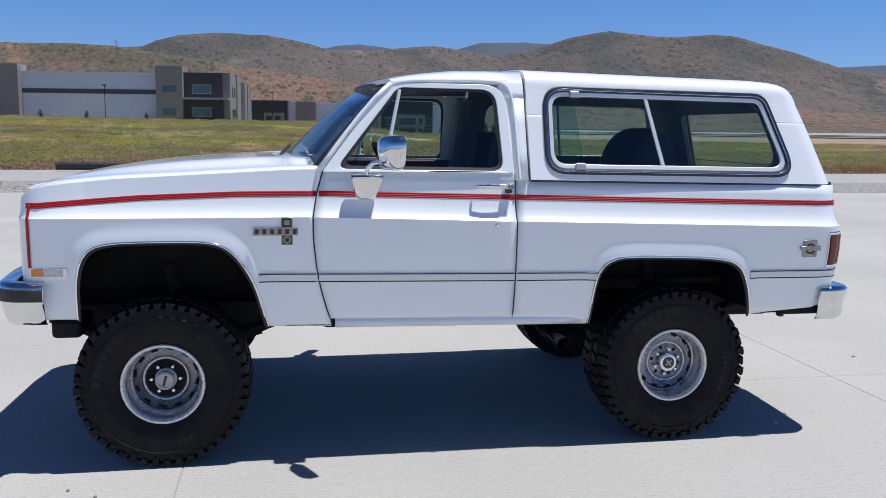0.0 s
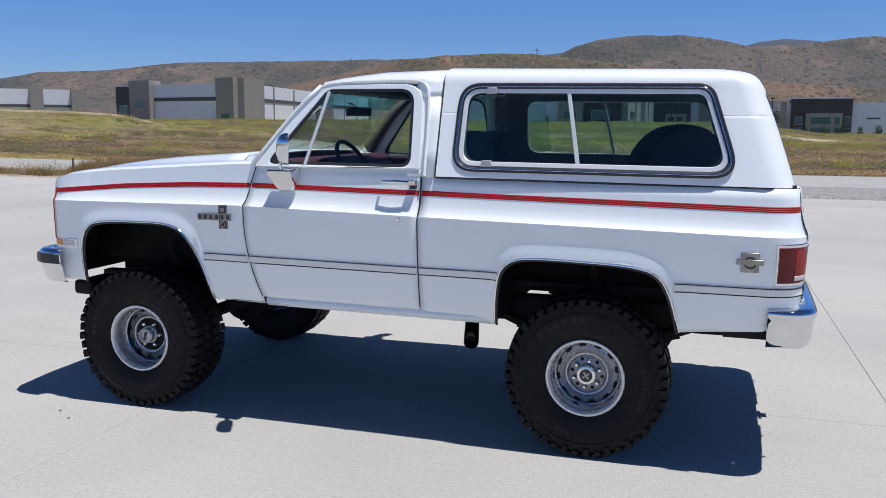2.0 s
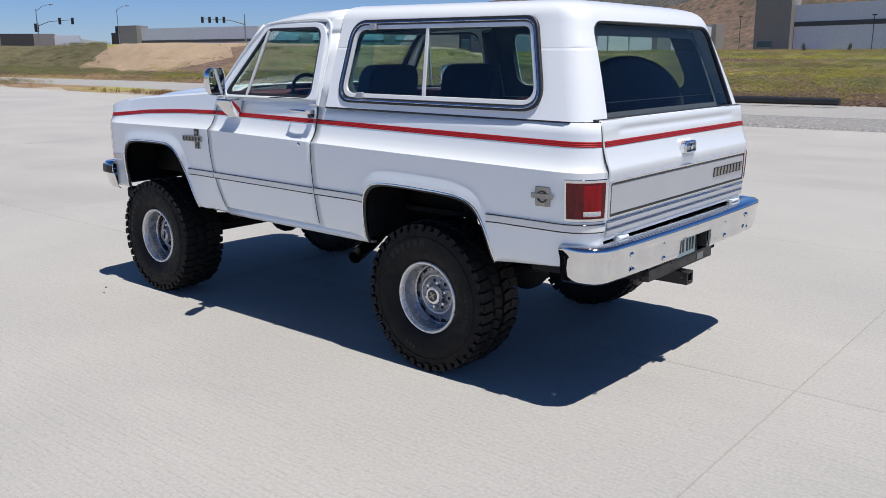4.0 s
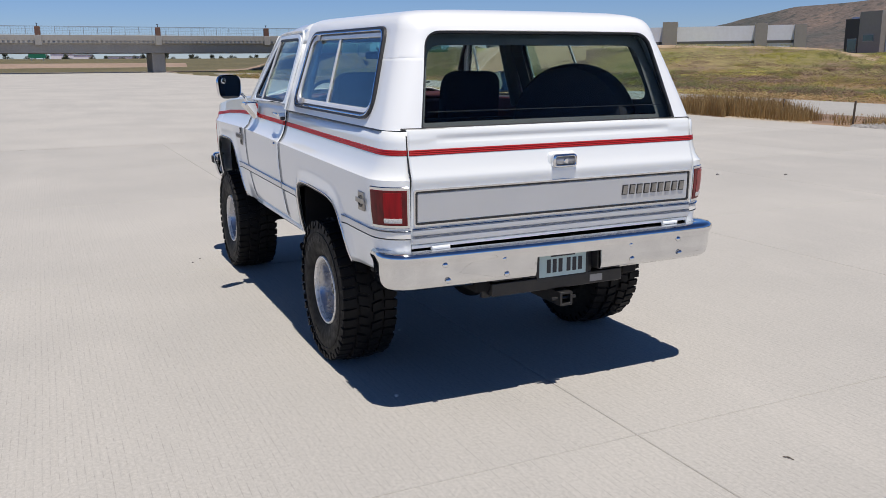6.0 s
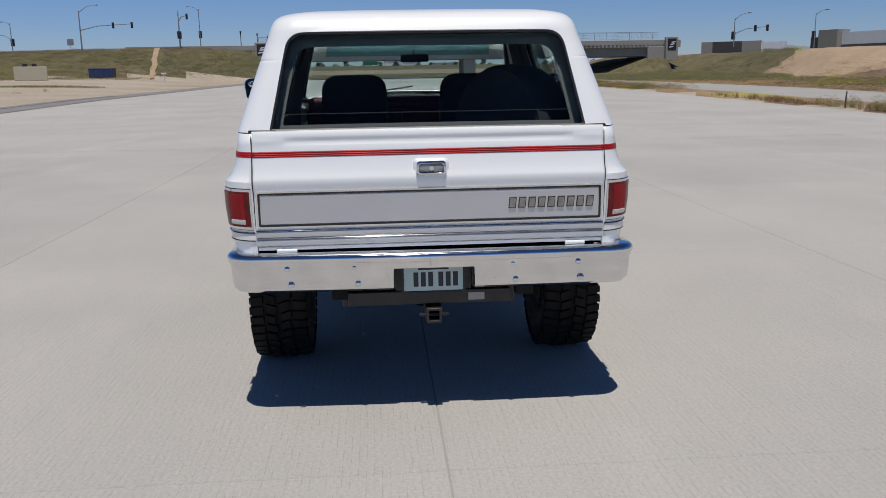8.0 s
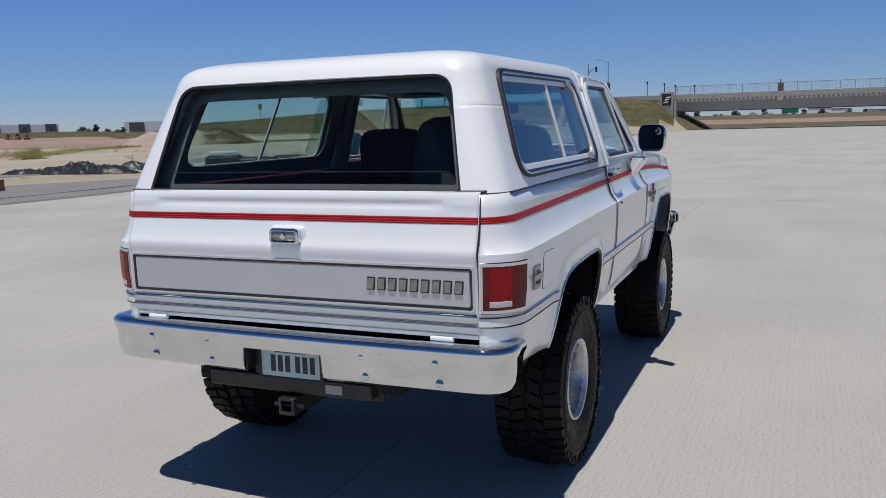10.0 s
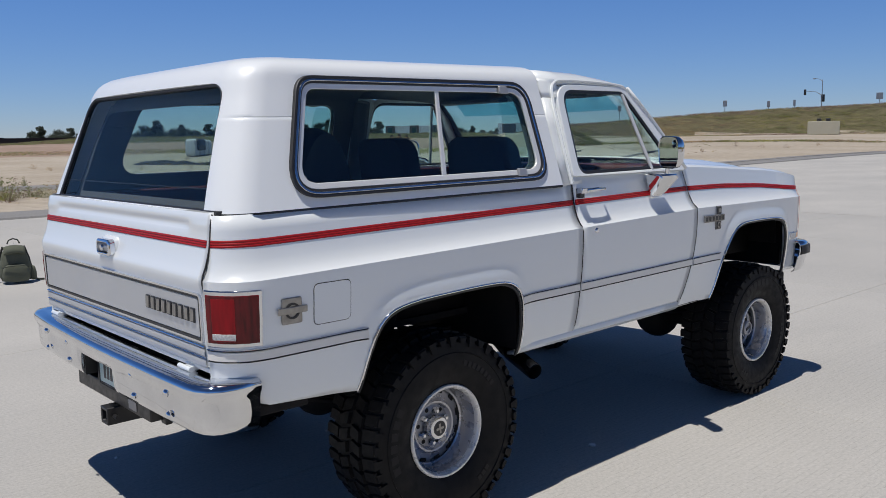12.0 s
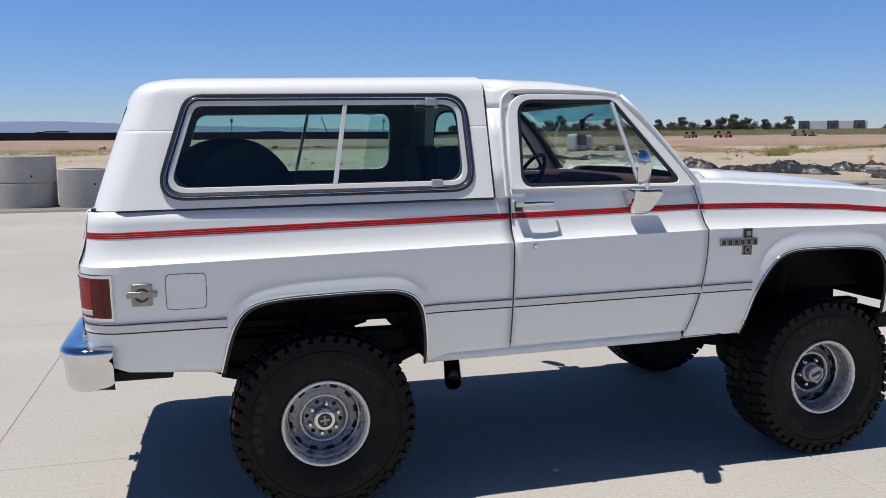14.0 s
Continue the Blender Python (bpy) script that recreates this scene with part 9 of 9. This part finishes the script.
part("post", rod([(0, -1.5, -0.5), (0, -1.5, 0.9)], 0.1, 6), GALV, top)
part("post", rod([(0, 1.5, -0.5), (0, 1.5, 0.9)], 0.1, 6), GALV, top)
for k, x in enumerate((-26.0, -21.8, -18.4, -15.6, -13.2, -10.8)):
    top = tagged(part("fence_stake", rod([(0, 0, -0.1), (0.02, 0.0, 0.35), (0.03, 0.01, 0.62)], [0.035, 0.03, 0.028], 6), WOODPOST, None), "short weathered stake in dry grass", "stake", "stakes along the pavement")
    top.location = (x, 18.2 + 0.2 * (k % 2), ground_z(x, 18.2))
top = tagged(part("black_pipe", rod([(-8.75, 26.0, 0.26), (-6.4, 26.05, 0.26), (-3.9, 26.0, 0.26)], 0.13, 12), TARP, None), "long black drain pipe lying beside the road", "pipe")
top.location.z = 0.0
wall = tagged(part("border_wall", boxes((-100, 190, -262, -260, 1.2, 4.15)), RUST, None), "long dark rust-coloured steel wall on the horizon", "wall")
for x, y, n in ((-9.5, -86.0, 8), (6.0, -88, 5)):
    for k in range(n):
        heap("rubble_block", x + k * 1.6, y + rnd.uniform(-1, 1), rnd.uniform(0.3, 0.5), 0.4, rnd.uniform(0.15, 0.3), SAND if k % 3 else BROWNCLOTH, "broken concrete lump in a row", "rubble", 100 + x + k, "rubble row", 0, 0.3)

# ---- trees ----
BARK = mat("grey_brown_bark", (0.09, 0.07, 0.055), 0.9, 0, (0.06, 0.047, 0.037), 6, 0.6)
# leaf tones lifted and greyed, so the colour itself carries distance haze
LEAF = leaf_mat("haze_lifted_tree_leaves", (0.058, 0.072, 0.056), (0.080, 0.096, 0.072), (0.112, 0.126, 0.094))


def tree(h, seed, crown_w, label):
    r = random.Random(seed)
    top = thing("tree", 0, 0, 0, label, "tree", "tree line on the horizon")
    trunk_pts = [(0, 0, 0), (r.uniform(-0.2, 0.2), 0, h * 0.22), (r.uniform(-0.4, 0.4), r.uniform(-0.3, 0.3), h * 0.5)]
    part("trunk", rod(trunk_pts, [h * 0.035, h * 0.028, h * 0.015], 7), BARK, top)
    clumps = []
    for k in range(15):
        a, u = r.uniform(0, 6.28), r.random()
        wide = crown_w * (0.35 + 0.55 * math.sin(math.pi * min(1, u * 0.8 + 0.2)))
        c = Vector((wide * r.uniform(0.2, 1.0) * math.cos(a), wide * r.uniform(0.2, 1.0) * math.sin(a), h * (0.24 + 0.66 * u)))
        clumps.append(c)
        if k < 5:
            part("limb", rod([trunk_pts[1], tuple(Vector(trunk_pts[2]).lerp(c, 0.5)), tuple(c)], [h * 0.016, h * 0.010, h * 0.004], 5), BARK, top)
    verts, faces = [], []
    for c in clumps:
        size = crown_w * r.uniform(0.28, 0.46)
        for _ in range(110):
            d = Vector((r.gauss(0, 1), r.gauss(0, 1), r.gauss(0, 0.75)))
            p = c + d.normalized() * size * r.random() ** 0.4
            s = h * r.uniform(0.022, 0.048)
            n1 = Vector((r.uniform(-1, 1), r.uniform(-1, 1), r.uniform(-0.5, 0.5))).normalized()
            n2 = n1.orthogonal().normalized()
            i = len(verts)
            verts += [tuple(p - n1 * s), tuple(p + n2 * s * 0.8), tuple(p + n1 * s), tuple(p - n2 * s * 0.8)]
            faces.append((i, i + 1, i + 2, i + 3))
    me = bpy.data.meshes.new("crown")
    me.from_pydata(verts, [], faces)
    me.materials.append(LEAF)
    ob = new("crown", me)
    ob.parent = top
    return top


kinds_of_tree = [tree(5.6, 5, 3.0, "dark rounded tree on the horizon"), tree(7.2, 8, 3.2, "taller dark tree on the horizon"), tree(4.0, 12, 2.8, "low dark tree on the horizon"), tree(2.8, 21, 2.6, "low bushy dark tree on the horizon")]
for k in range(190):
    if k < 130:
        az, d, dz = -164 + k * 0.228 + rnd.uniform(-0.3, 0.3), rnd.uniform(300, 350), 1.3
        src = kinds_of_tree[(0, 3, 2, 1, 3, 2, 3)[k % 7] if k > 3 else k]
    elif k < 144:
        az, d, dz = rnd.uniform(163, 184), rnd.uniform(380, 430), 1.0
        src = kinds_of_tree[k % 4]
    else:
        az, d, dz = -98.5 + (k - 144) % 23 * 1.05 + rnd.uniform(-0.6, 0.6), rnd.uniform(330, 420), 4.2
        src = kinds_of_tree[(3, 2, 0)[k % 3]]
    eye = E14 if k < 144 else E65
    if k > 3 and k < 130 and -142.5 < az < -137.4:
        continue
    x, y = at_bearing(eye, az, d)
    dz = max(dz, ground_z(x, y) - 0.2) if k < 144 else dz
    m = Matrix.Translation((x, y, dz)) @ Matrix.Rotation(rnd.uniform(0, 6.28), 4, "Z") @ Matrix.Scale(rnd.uniform(0.62, 0.88) * (0.75 if az > -137.4 else 1.15 + 1.1 * max(0.0, noise.noise((az * 0.45, 0, 3.0))) if k < 130 else 1), 4)
    if k < 4:
        src.matrix_basis = m
    else:
        copy_thing(src, m)
# saplings along the white wall
for az in (-15.2, -12.6, -9.1):
    x, y = at_bearing(E0, az, 128)
    copy_thing(kinds_of_tree[3], Matrix.Translation((x, y, ground_z(x, y) - 0.1)) @ Matrix.Rotation(az, 4, "Z") @ Matrix.Diagonal((0.16, 0.16, 0.42, 1.0)))
for az, w, h in ((5.9, 0.12, 0.35), (7.0, 0.2, 0.5), (7.9, 0.22, 0.55), (9.0, 0.2, 0.5), (9.9, 0.24, 0.55), (4.0, 0.6, 1.05), (11.6, 0.4, 0.8), (12.4, 0.35, 0.75), (13.6, 0.5, 0.95), (14.3, 0.45, 0.85), (15.5, 0.6, 1.0)):
    x, y = at_bearing(E2, az, 138 if az < 11 else 118)
    copy_thing(kinds_of_tree[3], Matrix.Translation((x, y, ground_z(x, y) - 0.1)) @ Matrix.Rotation(az * 3, 4, "Z") @ Matrix.Diagonal((w, w, h, 1.0)))
# low far buildings, masts and a crane beyond the dark wall
for k in range(22):
    az = 166 + k * 1.35 + rnd.uniform(-0.5, 0.5)
    d = rnd.uniform(560, 700)
    x, y = at_bearing(E14, az, d)
    w, h = rnd.uniform(3, 9), rnd.uniform(3.2, 6.5)
    top = thing("far_house", x, y, 1.5, "small pale far building beyond the dark wall", "building", "far buildings")
    part("wall", boxes((-w, w, -4, 4, 0, h)), (TILT, TAUPE, PIPECON, BANDGREY)[k % 4], top)
    part("roof", boxes((-w - 0.3, w + 0.3, -4.3, 4.3, h, h + 0.5)), (BANDGREY, RUST, TILT)[k % 3], top)
for az, d, h in ((-178.6, 420, 11), (-168.6, 430, 11), (176.5, 430, 10)):
    x, y = at_bearing(E14, az, d)
    top = thing("far_mast", x, y, 1.2, "thin grey mast beyond the dark wall", "mast", "far masts")
    part("mast", rod([(0, 0, 0), (0, 0, h)], [0.3, 0.16], 6), GALV, top)
    part("head", boxes((-0.7, 0.7, -0.2, 0.2, h * 0.82, h * 0.95)), GALV, top)
x, y = at_bearing((3.3, 3.9), -172.0, 420)
top = thing("crane", x, y, 1.2, "thin leaning crane jib beyond the dark wall", "crane")
part("jib", rod([(0, 0, 0), (4.0, 0, 11.5)], [0.4, 0.2], 6), GALV, top)
part("body", boxes((-1.5, 1.5, -1.2, 1.2, 0, 2.2)), BANDGREY, top)

# a backpack left on the pavement
CANVAS = mat("olive_canvas", (0.125, 0.13, 0.095), 0.9, 0, (0.09, 0.10, 0.07), 12, 0.6, fine=0.2, fine_scale=500, bump=0.4, bump_scale=90, bump_depth=0.004)
STRAPM = mat("dark_olive_webbing", (0.035, 0.04, 0.03), 0.85, 0, (0.025, 0.03, 0.022), 40, 0.6)


def pouch(w, d, h, y0, z0, taper, seed):
    """A stuffed cloth pouch with rounded corners and soft creases."""
    rows = []
    for i in range(15):
        u = i / 14
        k = (math.sin(math.pi * min(1, 0.08 + u * 1.0)) ** 0.22 if 0 < i < 14 else 0.02) * (1 - taper * u * u)
        row = []
        for q in range(33):
            a = 2 * math.pi * (q % 32) / 32
            ca, sa = math.cos(a), math.sin(a)
            x = w * k * math.copysign(abs(ca) ** 0.55, ca)
            y = d * k * math.copysign(abs(sa) ** 0.6, sa)
            n = 1 + 0.06 * noise.noise((x * 14 + seed, y * 14, u * 6)) + 0.03 * noise.noise((x * 40, y * 40 + seed, u * 20))
            row.append(Vector((x * n, y0 + y * n, z0 + h * u)))
        rows.append(row)
    bm = grid(rows)
    bmesh.ops.recalc_face_normals(bm, faces=bm.faces)
    return bm


pack = thing("backpack", 0.72, -7.62, 0.0, "olive green canvas backpack standing on the pavement", "backpack")
pack.rotation_euler = (0, 0, radians(-12))
part("body", pouch(0.185, 0.12, 0.50, 0.0, 0.0, 0.30, 1.0), CANVAS, pack, sharp=60)
part("front_pocket", pouch(0.155, 0.055, 0.25, 0.125, 0.02, 0.12, 5.0), CANVAS, pack, sharp=60)
part("side_pocket", pouch(0.045, 0.07, 0.20, 0.0, 0.02, 0.2, 9.0), CANVAS, pack, sharp=60).location = (-0.19, 0, 0)
part("flap", grid([[Vector((x, 0.02 + 0.11 * math.sin(v) , 0.385 + 0.09 * math.cos(v) - 1.6 * x * x)) for x in (-0.12, -0.09, -0.05, 0, 0.05, 0.09, 0.12)] for v in (0.0, 0.4, 0.8, 1.2, 1.6)]), CANVAS, pack, "soft top flap", solid=0.008)
part("handle", rod([(-0.07, -0.01, 0.485), (-0.05, -0.02, 0.53), (0.0, -0.02, 0.548), (0.05, -0.02, 0.53), (0.07, -0.01, 0.485)], 0.008, 8), STRAPM, pack, "webbing carrying handle")
part("strap", rod([(-0.12, -0.10, 0.44), (-0.17, -0.17, 0.28), (-0.20, -0.14, 0.10), (-0.24, -0.08, 0.015), (-0.32, -0.05, 0.012)], 0.013, 8), STRAPM, pack, "dark shoulder strap")
part("strap", rod([(0.12, -0.10, 0.44), (0.16, -0.18, 0.28), (0.17, -0.14, 0.08), (0.20, -0.10, 0.014)], 0.013, 8), STRAPM, pack, "dark shoulder strap")
part("zip", rod([(-0.14, 0.172, 0.215), (-0.08, 0.184, 0.228), (0.0, 0.188, 0.232), (0.08, 0.184, 0.228), (0.14, 0.172, 0.215)], 0.005, 6), STRAPM, pack, "dark zip line")
